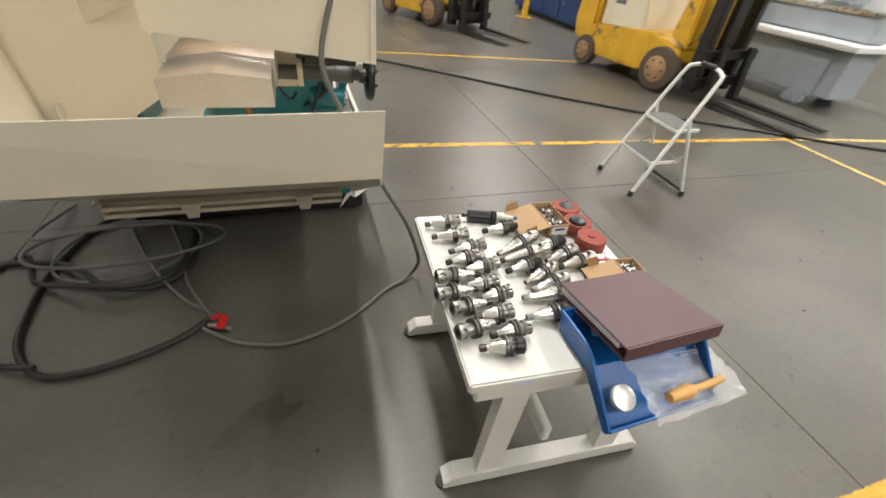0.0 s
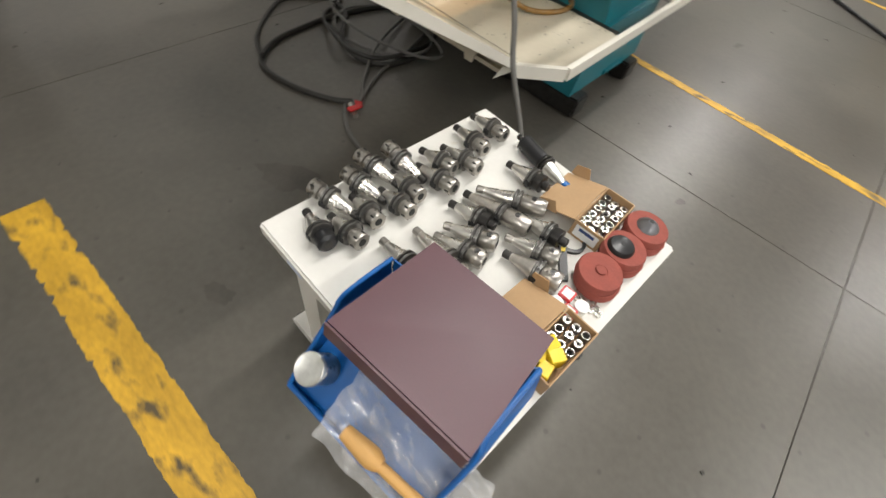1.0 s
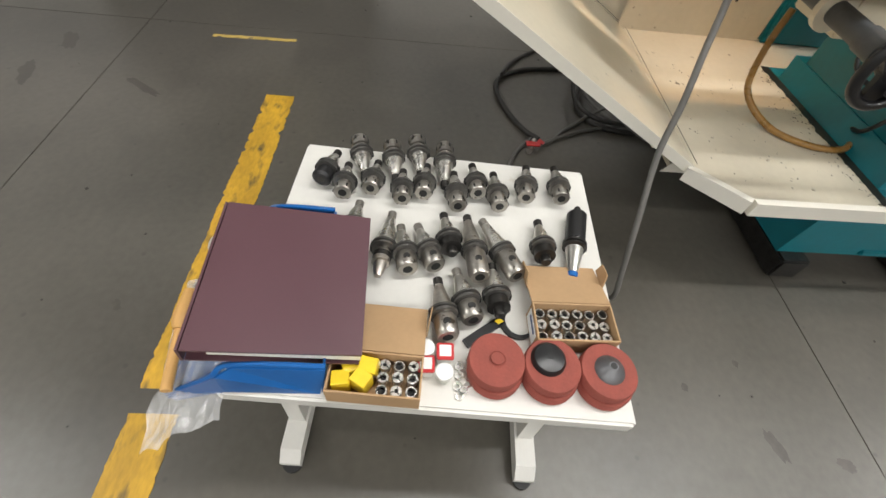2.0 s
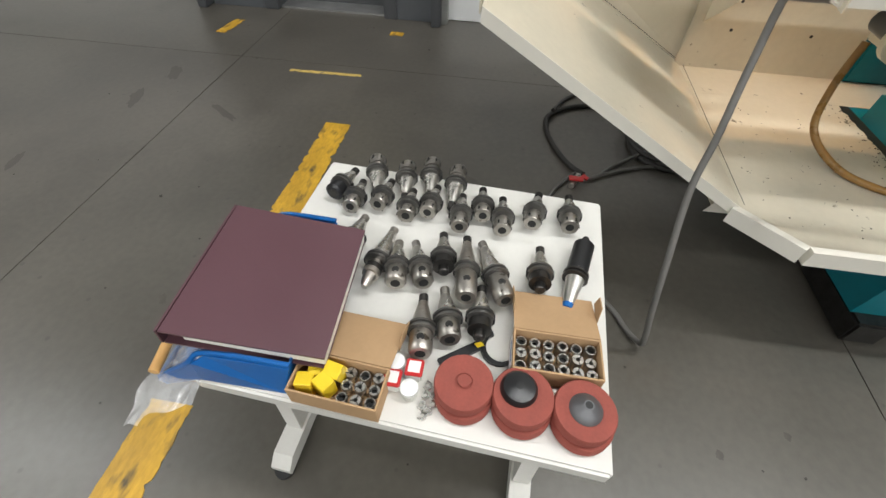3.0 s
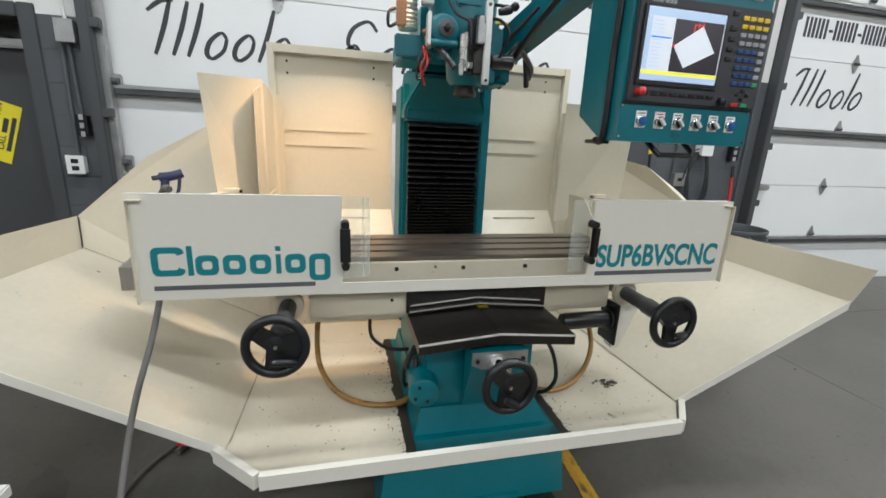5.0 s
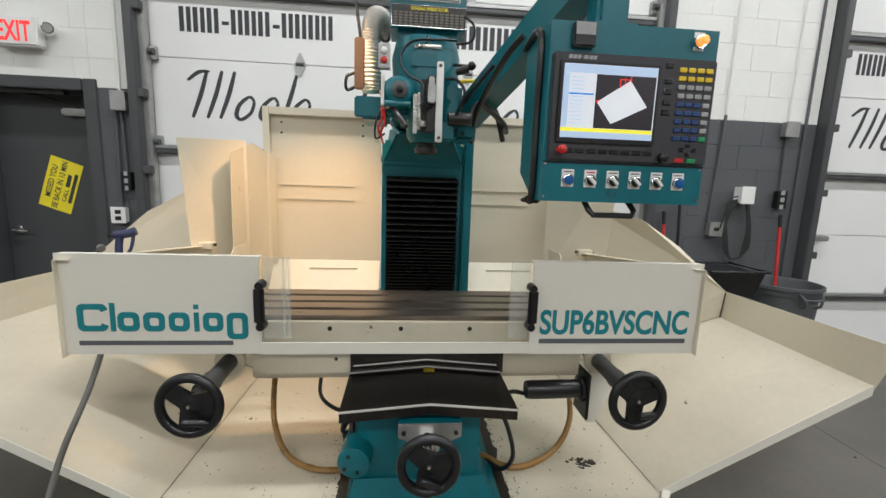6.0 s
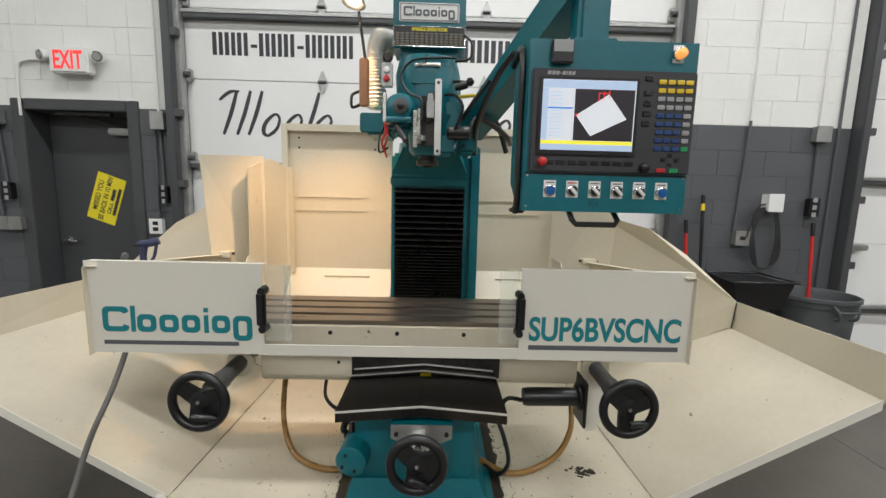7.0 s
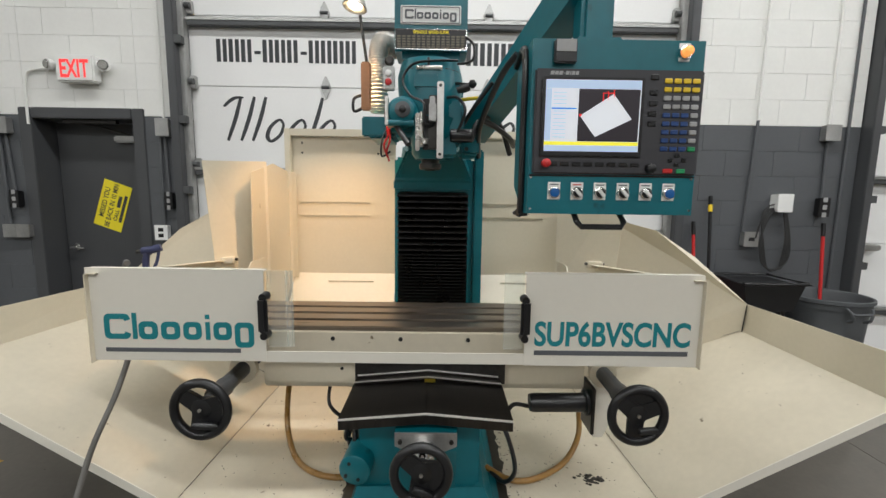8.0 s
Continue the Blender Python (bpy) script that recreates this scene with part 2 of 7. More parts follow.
def part(name, bm, mat, parent=None, label="", smooth=False):
    """Links a bmesh, given in the world's metres, as one mesh under a thing or a part."""
    base = BASE[parent.name] if parent else Vector((0, 0, 0))
    bmesh.ops.transform(bm, matrix=PLACE, verts=bm.verts)
    bmesh.ops.recalc_face_normals(bm, faces=bm.faces)
    bmesh.ops.translate(bm, verts=bm.verts, vec=-base)
    me = bpy.data.meshes.new(name)
    bm.to_mesh(me)
    bm.free()
    if smooth:
        for poly in me.polygons:
            poly.use_smooth = True
        me.set_sharp_from_angle(angle=radians(38))
    me.materials.append(mat)
    ob = new(name, me)
    ob.parent = parent
    BASE[ob.name] = base
    return tagged(ob, label)


def solo(name, bm, mat, label="", category="", group="", kind="", smooth=False, base=None):
    """A thing that is one mesh."""
    bmesh.ops.transform(bm, matrix=PLACE, verts=bm.verts)
    c = Vector(base) if base else sum((v.co for v in bm.verts), Vector()) / len(bm.verts)
    bmesh.ops.recalc_face_normals(bm, faces=bm.faces)
    bmesh.ops.translate(bm, verts=bm.verts, vec=-c)
    me = bpy.data.meshes.new(name)
    bm.to_mesh(me)
    bm.free()
    if smooth:
        for poly in me.polygons:
            poly.use_smooth = True
        me.set_sharp_from_angle(angle=radians(38))
    me.materials.append(mat)
    ob = new(name, me)
    ob.location = c
    BASE[ob.name] = c
    return tagged(ob, label, category, group, kind)


def box(x0, x1, y0, y1, z0, z1, bevel=0.0, m=None, bm=None, seg=2):
    out = bm or bmesh.new()
    b = bmesh.new()
    bmesh.ops.create_cube(b, size=1.0)
    for v in b.verts:
        v.co = Vector((x0 + (v.co.x + 0.5) * (x1 - x0), y0 + (v.co.y + 0.5) * (y1 - y0), z0 + (v.co.z + 0.5) * (z1 - z0)))
    if bevel:
        bmesh.ops.bevel(b, geom=b.edges[:], offset=min(bevel, 0.45 * min(abs(x1 - x0), abs(y1 - y0), abs(z1 - z0))), segments=seg, affect="EDGES")
    if m:
        bmesh.ops.transform(b, matrix=m, verts=b.verts)
    return join(out, b)


def join(out, b):
    tmp = bpy.data.meshes.new("tmp")
    b.to_mesh(tmp)
    b.free()
    out.from_mesh(tmp)
    bpy.data.meshes.remove(tmp)
    return out


def frame_of(d):
    d = Vector(d).normalized()
    a = Vector((0, 0, 1)) if abs(d.z) < 0.95 else Vector((0, 1, 0))
    u = d.cross(a).normalized()
    return d, u, d.cross(u).normalized()


def lathe(profile, p0, axis, seg=24, bm=None, closed=True):
    """Turns (along, radius) pairs round an axis from p0."""
    bm = bm or bmesh.new()
    d, u, v = frame_of(axis)
    p0 = Vector(p0)
    rings = []
    for h, r in profile:
        c = p0 + d * h
        rings.append([bm.verts.new(c + (u * math.cos(2 * math.pi * i / seg) + v * math.sin(2 * math.pi * i / seg)) * max(r, 1e-4)) for i in range(seg)])
    for a, b in zip(rings, rings[1:]):
        for i in range(seg):
            bm.faces.new((a[i], a[(i + 1) % seg], b[(i + 1) % seg], b[i]))
    if closed:
        bm.faces.new(rings[0])
        bm.faces.new(rings[-1])
    return bm


def rod(p0, p1, r, seg=14, bm=None, r1=None):
    d = Vector(p1) - Vector(p0)
    return lathe([(0, r), (d.length, r if r1 is None else r1)], p0, d, seg, bm)


def smooth_line(pts, steps=6):
    pts = [Vector(p) for p in pts]
    out = []
    for i in range(len(pts) - 1):
        a, b, c, d = pts[max(i - 1, 0)], pts[i], pts[i + 1], pts[min(i + 2, len(pts) - 1)]
        for s in range(steps):
            t = s / steps
            out.append(0.5 * ((2 * b) + (c - a) * t + (2 * a - 5 * b + 4 * c - d) * t * t + (3 * b - a - 3 * c + d) * t ** 3))
    return out + [pts[-1]]


def tube(pts, r, seg=8, bm=None, steps=6, curved=True):
    bm = bm or bmesh.new()
    line = smooth_line(pts, steps) if curved else [Vector(p) for p in pts]
    rings, up = [], None
    for i, p in enumerate(line):
        d = (line[min(i + 1, len(line) - 1)] - line[max(i - 1, 0)]).normalized()
        if up is None:
            up = frame_of(d)[1]
        up = (up - d * up.dot(d)).normalized()
        w = d.cross(up)
        rings.append([bm.verts.new(p + (up * math.cos(2 * math.pi * k / seg) + w * math.sin(2 * math.pi * k / seg)) * r) for k in range(seg)])
    for a, b in zip(rings, rings[1:]):
        for k in range(seg):
            bm.faces.new((a[k], a[(k + 1) % seg], b[(k + 1) % seg], b[k]))
    bm.faces.new(rings[0]), bm.faces.new(rings[-1])
    return bm


def plate(points, thick, bm=None, direction=None):
    """A flat sheet with the given corners, thick metres deep along its normal (or a given direction)."""
    bm = bm or bmesh.new()
    pts = [Vector(p) for p in points]
    nrm = Vector(direction).normalized() if direction else (pts[1] - pts[0]).cross(pts[2] - pts[0]).normalized()
    a, b = [bm.verts.new(p) for p in pts], [bm.verts.new(p + nrm * thick) for p in pts]
    bm.faces.new(a), bm.faces.new(b)
    for i in range(len(pts)):
        j = (i + 1) % len(pts)
        bm.faces.new((a[i], a[j], b[j], b[i]))
    return bm


def torus(c, axis, R, r, seg=32, tubeseg=10, bm=None):
    bm = bm or bmesh.new()
    d, u, v = frame_of(axis)
    c = Vector(c)
    rings = []
    for i in range(seg):
        a = 2 * math.pi * i / seg
        w = u * math.cos(a) + v * math.sin(a)
        rings.append([bm.verts.new(c + w * (R + r * math.cos(2 * math.pi * k / tubeseg)) + d * (r * math.sin(2 * math.pi * k / tubeseg))) for k in range(tubeseg)])
    for i in range(seg):
        a, b = rings[i], rings[(i + 1) % seg]
        for k in range(tubeseg):
            bm.faces.new((a[k], a[(k + 1) % tubeseg], b[(k + 1) % tubeseg], b[k]))
    return bm


def letters(text, size, m, thick=0.0006, width=None, bold=0.0):
    """Built-in font as a mesh; m places the text's start on its base line (x along, y up)."""
    cu = bpy.data.curves.new("letters", "FONT")
    cu.body, cu.size, cu.extrude, cu.offset = text, size, thick, bold
    ob = bpy.data.objects.new("letters", cu)
    scene.collection.objects.link(ob)
    bpy.context.view_layer.update()
    me = bpy.data.meshes.new_from_object(ob.evaluated_get(bpy.context.evaluated_depsgraph_get()))
    bpy.data.objects.remove(ob)
    bm = bmesh.new()
    bm.from_mesh(me)
    bpy.data.meshes.remove(me)
    xs = [v.co.x for v in bm.verts]
    k = width / (max(xs) - min(xs)) if width else 1.0
    x0 = min(xs)
    for v in bm.verts:
        v.co.x = (v.co.x - x0) * k
    bmesh.ops.transform(bm, matrix=m, verts=bm.verts)
    return bm


# text and flat marks on faces that look along +x: along = +y, up = +z
def facing(x, y, z, tilt=0.0):
    return Matrix.Translation((x, y, z)) @ Matrix(((0, 0, 1, 0), (1, 0, 0, 0), (0, 1, 0, 0), (0, 0, 0, 1))) @ Matrix.Rotation(radians(tilt), 4, "Z")


def bars(x, y, z, spec, thick=0.0012, slant=0.0, bm=None):
    """Plain bars on a face along +x: (along0, along1, up0, up1) each."""
    bm = bm or bmesh.new()
    for a0, a1, u0, u1 in spec:
        plate([(x, y + a0 + slant * u0, z + u0), (x, y + a1 + slant * u0, z + u0), (x, y + a1 + slant * u1, z + u1), (x, y + a0 + slant * u1, z + u1)], thick, bm, (1, 0, 0))
    return bm

# ---- the hall ----
X0, X1, Y0, Y1 = -2.2, 15.0, -7.0, 17.5
floor = tagged(solo("floor", box(X0 - 0.6, X1, Y0, Y1, -0.15, -0.012), JOINT, "dark joint bed under grey sealed concrete slabs", "floor"), kind="structure")
XS, YS = [X0 - 0.6, -1.30, 1.52, 4.29, 7.1, 9.9, 12.7, X1], [Y0, -3.45, -0.63, 2.155, 4.95, 7.7, 10.5, 13.3, Y1]
for i in range(len(XS) - 1):
    for j in range(len(YS) - 1):
        part("slab", box(XS[i] + 0.002, XS[i + 1] - 0.002, YS[j] + 0.002, YS[j + 1] - 0.002, -0.012, 0.0), CONCRETE, floor)


def stripe(x0, y0, x1, y1, w, mat, label, rag=0.004):
    """A painted floor line with ragged edges."""
    rnd = random.Random(int(1000 * (x0 + 7 * y0)))
    a, b = Vector((x0, y0, 0)), Vector((x1, y1, 0))
    d = (b - a).normalized()
    s = Vector((-d.y, d.x, 0))
    n = max(3, int((b - a).length / 0.011))
    bm = bmesh.new()
    rows = []
    for i in range(n + 1):
        p = a.lerp(b, i / n)
        o, q = [rag * (1.3 * noise.noise(Vector((i * 0.21, k * 9.0 + y0, x0))) + rnd.uniform(-0.5, 0.5)) - (rag * 2.2 if noise.noise(Vector((i * 0.35, k * 5.0, x0 + 3))) > 0.42 else 0) for k in (0, 1)]
        rows.append([bm.verts.new(p + s * (w / 2 + o) + Vector((0, 0, z))) for z in (0.0, 0.002)] + [bm.verts.new(p - s * (w / 2 + q) + Vector((0, 0, z))) for z in (0.002, 0.0)])
    for r, t in zip(rows, rows[1:]):
        for k in range(4):
            bm.faces.new((r[k], r[(k + 1) % 4], t[(k + 1) % 4], t[k]))
    bm.faces.new(rows[0]), bm.faces.new(rows[-1])
    return solo("floor_marking", bm, mat, label, "floor marking", "yellow floor lines", "structure")


stripe(-0.69, 0.185, 0.675, 0.175, 0.125, YELLOW_LINE, "wide worn yellow line painted on the concrete floor", 0.0045)
stripe(0.74, 0.175, 1.75, 0.165, 0.125, YELLOW_LINE, "wide worn yellow line painted on the concrete floor", 0.0045)
stripe(-0.9, 3.02, 1.7, 2.885, 0.06, YELLOW_LINE, "narrow worn yellow line running under the milling machine")
stripe(1.75, 2.88, 4.35, 2.74, 0.06, YELLOW_LINE, "narrow worn yellow line crossing the open floor")
stripe(4.32, 2.70, 4.22, -2.0, 0.06, YELLOW_FADED, "faded yellow line painted on the concrete floor")
stripe(0.3, 5.86, 7.1, 5.18, 0.06, YELLOW_LINE, "narrow yellow line near the fork-lift trucks")
stripe(4.4, 2.73, 8.4, 2.25, 0.06, YELLOW_FADED, "faded yellow line near the grey machine")
stripe(-1.184, -0.271, -1.198, 0.155, 0.026, YELLOW_FADED, "short faded yellow dash on the concrete floor", 0.002)
stripe(-1.60, -0.925, -1.83, -0.90, 0.07, YELLOW_LINE, "short yellow dash near the grey door")
stripe(-1.82, 0.18, -1.82, 0.27, 0.06, YELLOW_LINE, "yellow dab of paint near the grey door")

TOP = 2.07          # height of the grey band
WT = 0.24           # wall thickness


def block_wall(name, y0, y1, z0=0.0, z1=CEILING / 0.985, label="painted concrete block wall, grey below and white above"):
    """One stretch of the block wall; its blocks are pieces with recessed joints."""
    split = max(z0, 2.03)
    wall = solo(name, box(X0 - WT, X0 - 0.006, y0, y1, split, z1), BLOCK_WHITE, label, "wall", kind="structure")
    if z0 < split:
        part("lower_core", box(X0 - WT, X0 - 0.006, y0, y1, z0, split - 0.001), BLOCK_GREY, wall)
    course, n = 0.2032, 0
    z = z0
    while z < z1 - 0.02:
        top = min(z + course, z1)
        y, first = y0, (n % 2) * 0.2032
        while y < y1 - 0.005:
            e = min(y + (0.4064 if not (y == y0 and first) else 0.2032), y1)
            mat = BLOCK_GREY if z < 2.0 else BLOCK_WHITE
            if e - y > 0.012:
                BLOCKS.append((wall, y, e, z, top, mat))
            y = e
        z, n = top, n + 1
    return wall


BLOCKS = []
ON_WALL = ((1, 0.964, 0.985), (0.13, 0.0908, 0))     # the west wall and all that hangs on it
placed(*ON_WALL)
block_wall("wall_west_1", -1.36, -0.88)
block_wall("wall_west_2", -0.88, 0.04, 2.03)
block_wall("wall_west_3", 0.04, 0.40)
block_wall("wall_west_4", 4.50, 6.02)
for nm, a, b, z0 in (("wall_west_5", -4.9, -1.36, 3.75), ("wall_west_6", 0.40, 4.50, 3.75), ("wall_west_7", 6.02, 9.9, 3.75), ("wall_west_8", Y0 - 0.4, -4.9, 0), ("wall_west_9", 9.9, Y1 + 0.6, 0)):
    solo(nm, box(X0 - WT, X0, a, b, z0, CEILING / 0.985), WALL_PLAIN, "plain white painted block wall", "wall", kind="structure")
placed()
solo("wall_south", box(X0 - 0.6, X1 + 0.2, Y0 - 0.2, Y0, 0, CEILING), WALL_DIM, "plain grey painted wall", "wall", kind="structure")
solo("wall_north", box(X0 - 0.6, X1 + 0.2, Y1, Y1 + 0.2, 0, CEILING), WALL_DIM, "plain grey painted wall", "wall", kind="structure")
solo("wall_east", box(X1, X1 + 0.2, Y0, Y1, 0, CEILING), WALL_DIM, "plain grey painted wall", "wall", kind="structure")
solo("ceiling", box(X0 - 0.6, X1 + 0.2, Y0 - 0.2, Y1 + 0.2, CEILING, CEILING + 0.2), CEILING_MAT, "light grey steel deck ceiling", "ceiling", kind="structure")

for bx, by, lg in STRIPS:
    lt = thing("strip_light", (bx, by, CEILING - 0.34), "long white linear light hung under the ceiling", "ceiling light", "strip lights")
    part("housing", box(bx - 0.19, bx + 0.19, by - lg / 2 - 0.06, by + lg / 2 + 0.06, CEILING - 0.33, CEILING - 0.25, 0.02), WHITE_PLASTIC, lt)
    part("diffuser", box(bx - 0.15, bx + 0.15, by - lg / 2, by + lg / 2, CEILING - 0.345, CEILING - 0.332), TUBE_GLOW, lt)
    for k in (-0.4 * lg, 0.4 * lg):
        part("hanger", rod((bx, by + k, CEILING - 0.26), (bx, by + k, CEILING), 0.006), GALV, lt)


def garage_door(name, y0, y1, x=-2.27):
    """A sectional overhead door with struts, hinges, tracks and painted marks."""
    d = thing(name, (x, (y0 + y1) / 2, 0), "white sectional overhead door with dark struts and black sign marks", "garage door", kind="structure")
    zs = [0.0, 0.52, 1.07, 1.64, 2.29, 2.83, 3.40, 3.80]
    for a, b in zip(zs, zs[1:]):
        part("section", box(x - 0.05, x, y0, y1, a + 0.002, b - 0.002, 0.004), GARAGE_WHITE, d)
    for z in (0.49, 1.605, 2.765):
        part("strut", box(x + 0.001, x + 0.055, y0 + 0.02, y1 - 0.02, z - 0.028, z + 0.028, 0.006), STRUT, d)
        part("strut_lip", box(x + 0.056, x + 0.062, y0 + 0.02, y1 - 0.02, z + 0.012, z + 0.034), GALV, d)
    n = max(2, round((y1 - y0) / 1.32))
    for z in (0.55, 1.07, 1.66, 2.29, 2.86):
        for k in range(1, n):
            yy = y0 + (y1 - y0) * k / n - 0.22
            h = part("hinge", plate([(x + 0.002, yy - 0.006, z - 0.085), (x + 0.002, yy + 0.006, z - 0.085), (x + 0.002, yy + 0.045, z), (x + 0.002, yy + 0.006, z + 0.085), (x + 0.002, yy - 0.006, z + 0.085), (x + 0.002, yy - 0.045, z)], 0.012, None, (1, 0, 0)), GALV, d)
            part("pin", rod((x + 0.02, yy - 0.03, z), (x + 0.02, yy + 0.03, z), 0.012), STRUT, h)
    for s, yy in ((-1, y0), (1, y1)):
        part("track", box(x + 0.03, x + 0.10, yy - 0.02 - 0.03 * (s < 0), yy + 0.02 + 0.03 * (s > 0), 0.0, 3.7, 0.006), GALV, d, "galvanised vertical track")
        part("jamb", box(x + 0.0, x + 0.16, yy + s * 0.055 - 0.035, yy + s * 0.055 + 0.035, 0, 3.75, 0.006), DOOR_GREY, d, "dark grey steel jamb")
        for z in (0.6, 1.12, 1.66, 2.31, 2.88):
            r = part("roller", rod((x + 0.06, yy - s * 0.06, z), (x + 0.06, yy + s * 0.01, z), 0.022), STRUT, d)
            part("bracket", box(x + 0.005, x + 0.05, yy - s * 0.02 - 0.045, yy - s * 0.02 + 0.045, z - 0.05, z + 0.05, 0.008), GALV, r)
        for z in (0.9, 1.45, 2.0, 2.6):
            part("clip", box(x + 0.101, x + 0.155, yy - 0.03, yy + 0.03, z - 0.03, z + 0.03, 0.004), STRUT, d)
    return d


placed(*ON_WALL)
g1 = garage_door("garage_door_1", -4.82, -1.46)
g2 = garage_door("garage_door_2", 0.44, 4.46)
g3 = garage_door("garage_door_3", 6.12, 9.85)
part("latch", box(-2.26, -2.18, 6.15, 6.32, 1.02, 1.07, 0.01), GALV, g3)


def digits(x, y, z, n, w, h, gaps):
    """A line of plain solid bars in place of a number."""
    spec, a = [], 0.0
    for k in range(n):
        if k in gaps:
            spec.append((a + w * 0.08, a + w * 0.6, h * 0.36, h * 0.50))
            a += w * 0.75
        else:
            spec += [(a, a + w * 0.34, 0, h), (a + w * 0.52, a + w * 0.84, 0, h)]
            a += w
    return [(x, y, z, b) for b in spec]


def brush(gd, y, z, k, line, w=0.085, x=-2.269):
    """One flat brush stroke along a smooth line of (along, up), leaning like handwriting and swelling in the middle."""
    pts = smooth_line([(x, y + k * (a + 0.35 * u), z + k * u) for a, u in line], 5)
    left, right = [], []
    for i, p in enumerate(pts):
        d = (pts[min(i + 1, len(pts) - 1)] - pts[max(i - 1, 0)]).normalized()
        h = k * w * (0.32 + 0.35 * abs(d.z) + 0.33 * math.sin(math.pi * i / (len(pts) - 1))) / 2
        s = Vector((0, -d.z, d.y)) * h
        left.append(p + s), right.append(p - s)
    bm = bmesh.new()
    rows = [[bm.verts.new(q) for q in (l, r, r + Vector((0.0012, 0, 0)), l + Vector((0.0012, 0, 0)))] for l, r in zip(left, right)]
    for a, b in zip(rows, rows[1:]):
        for i in range(4):
            bm.faces.new((a[i], a[(i + 1) % 4], b[(i + 1) % 4], b[i]))
    bm.faces.new(rows[0]), bm.faces.new(rows[-1])
    part("sign_stroke", bm, BLACK_DECAL, gd, "black brush stroke")


# plain leaning strokes and rings in the rhythm of the painted mark
LONG = [(0.0, 0.0), (0.02, 0.45), (0.0, 0.88)]
BOW = [(-0.30, 0.68), (-0.14, 0.84), (0.06, 0.86)]
RING = [(0.30, 0.34), (0.18, 0.43), (0.04, 0.28), (0.04, 0.08), (0.16, 0.0), (0.30, 0.14), (0.30, 0.34)]
SWASH = [(0.62, 0.70), (0.40, 0.86), (0.16, 0.72), (0.16, 0.44), (0.44, 0.34)]
for gd, o in ((g2, 0.0), (g3, 5.72)):
    for x, y, z, b in digits(-2.269, 0.665 + o, 2.48, 12, 0.101, 0.175, (3, 7)):
        part("sign_bar", bars(x, y, z, [b]), BLACK_DECAL, gd, "black painted bar")
    for a, line in ((0.14, BOW), (0.14, LONG), (0.42, LONG), (0.66, LONG), (0.90, RING), (1.36, RING), (1.84, LONG), (1.98, RING)):
        brush(gd, 0.70 + o + 0.40 * a - 0.03, 1.86, 0.40, line)
for a, line in ((0.0, SWASH), (0.10, RING), (0.82, RING), (1.36, LONG), (1.80, RING), (2.30, LONG), (2.60, RING), (3.10, RING), (3.6, LONG), (4.1, RING)):
    brush(g2, 1.93 + 0.40 * a, 1.86, 0.40, line)
for x, y, z, b in digits(-2.269, 2.72, 2.48, 12, 0.115, 0.175, ()):
    part("sign_bar", bars(x, y, z, [b]), BLACK_DECAL, g2, "black painted bar")

# man door in its deep frame
md = thing("door_1", (-2.40, -0.45, 0), "closed dark grey steel door with a lever handle and door closer", "door", kind="structure")
part("leaf", box(-2.445, -2.40, -0.83, -0.02, 0.008, 2.0, 0.004), DOOR_GREY, md)
for nm, a in (("frame", box(-2.44, -2.19, -0.94, -0.835, 0, 2.09, 0.006)), ("frame", box(-2.44, -2.19, -0.015, 0.085, 0, 2.09, 0.006)), ("frame", box(-2.44, -2.19, -0.834, -0.016, 2.005, 2.09, 0.006))):
    part(nm, a, DOOR_GREY, md)
part("threshold", box(-2.44, -2.24, -0.834, -0.016, 0, 0.012), GALV, md)
hd = part("lever_handle", rod((-2.40, -0.745, 0.94), (-2.34, -0.745, 0.94), 0.012), CHROME, md, "satin steel lever handle", True)
part("lever", rod((-2.345, -0.755, 0.94), (-2.345, -0.635, 0.935), 0.009), CHROME, hd)
part("rose", lathe([(0, 0.032), (0.008, 0.032), (0.012, 0.02)], (-2.40, -0.745, 0.94), (1, 0, 0), 20), CHROME, hd, "", True)
cl = part("closer", box(-2.398, -2.34, -0.30, -0.04, 1.84, 1.895, 0.012), GALV, md, "silver door closer body")
part("closer_arm", tube([(-2.36, -0.16, 1.90), (-2.30, -0.35, 1.955), (-2.25, -0.58, 1.985)], 0.009, curved=False), STEEL_DARK, cl)
part("closer_shoe", box(-2.27, -2.235, -0.62, -0.18, 1.975, 2.0), STEEL_DARK, cl)
sign = thing("door_notice", (-2.398, -0.27, 1.3), "bright yellow notice card hung askew on the grey door", "notice")
sm = facing(-2.3985, -0.394, 1.305, 71)
part("card", plate([sm @ Vector(p) for p in ((-0.205, -0.125, 0), (0.205, -0.125, 0), (0.205, 0.125, 0), (-0.205, 0.125, 0))], 0.002, None, (1, 0, 0)), YELLOW_SIGN, sign)
for txt, sz, a, u, w in (("MISSED YOU", 0.062, -0.12, 0.055, 0.26), ("BE BACK IN 10 MIN", 0.062, -0.19, -0.012, 0.38), ("CALL", 0.045, -0.12, -0.065, 0.10)):
    part("writing", letters(txt, sz, sm @ Matrix.Translation((a, u, 0.0028)), 0.0005, w, 0.0008), BLACK_DECAL, sign)
part("writing", plate([sm @ Vector(p) for p in ((0.0, -0.065, 0.0025), (0.10, -0.065, 0.0025), (0.10, -0.035, 0.0025), (0.0, -0.035, 0.0025))], 0.001, None, (1, 0, 0)), BLACK_DECAL, sign)
part("writing", plate([sm @ Vector(p) for p in ((-0.12, -0.108, 0.0025), (0.12, -0.108, 0.0025), (0.12, -0.082, 0.0025), (-0.12, -0.082, 0.0025))], 0.001, None, (1, 0, 0)), BLACK_DECAL, sign)

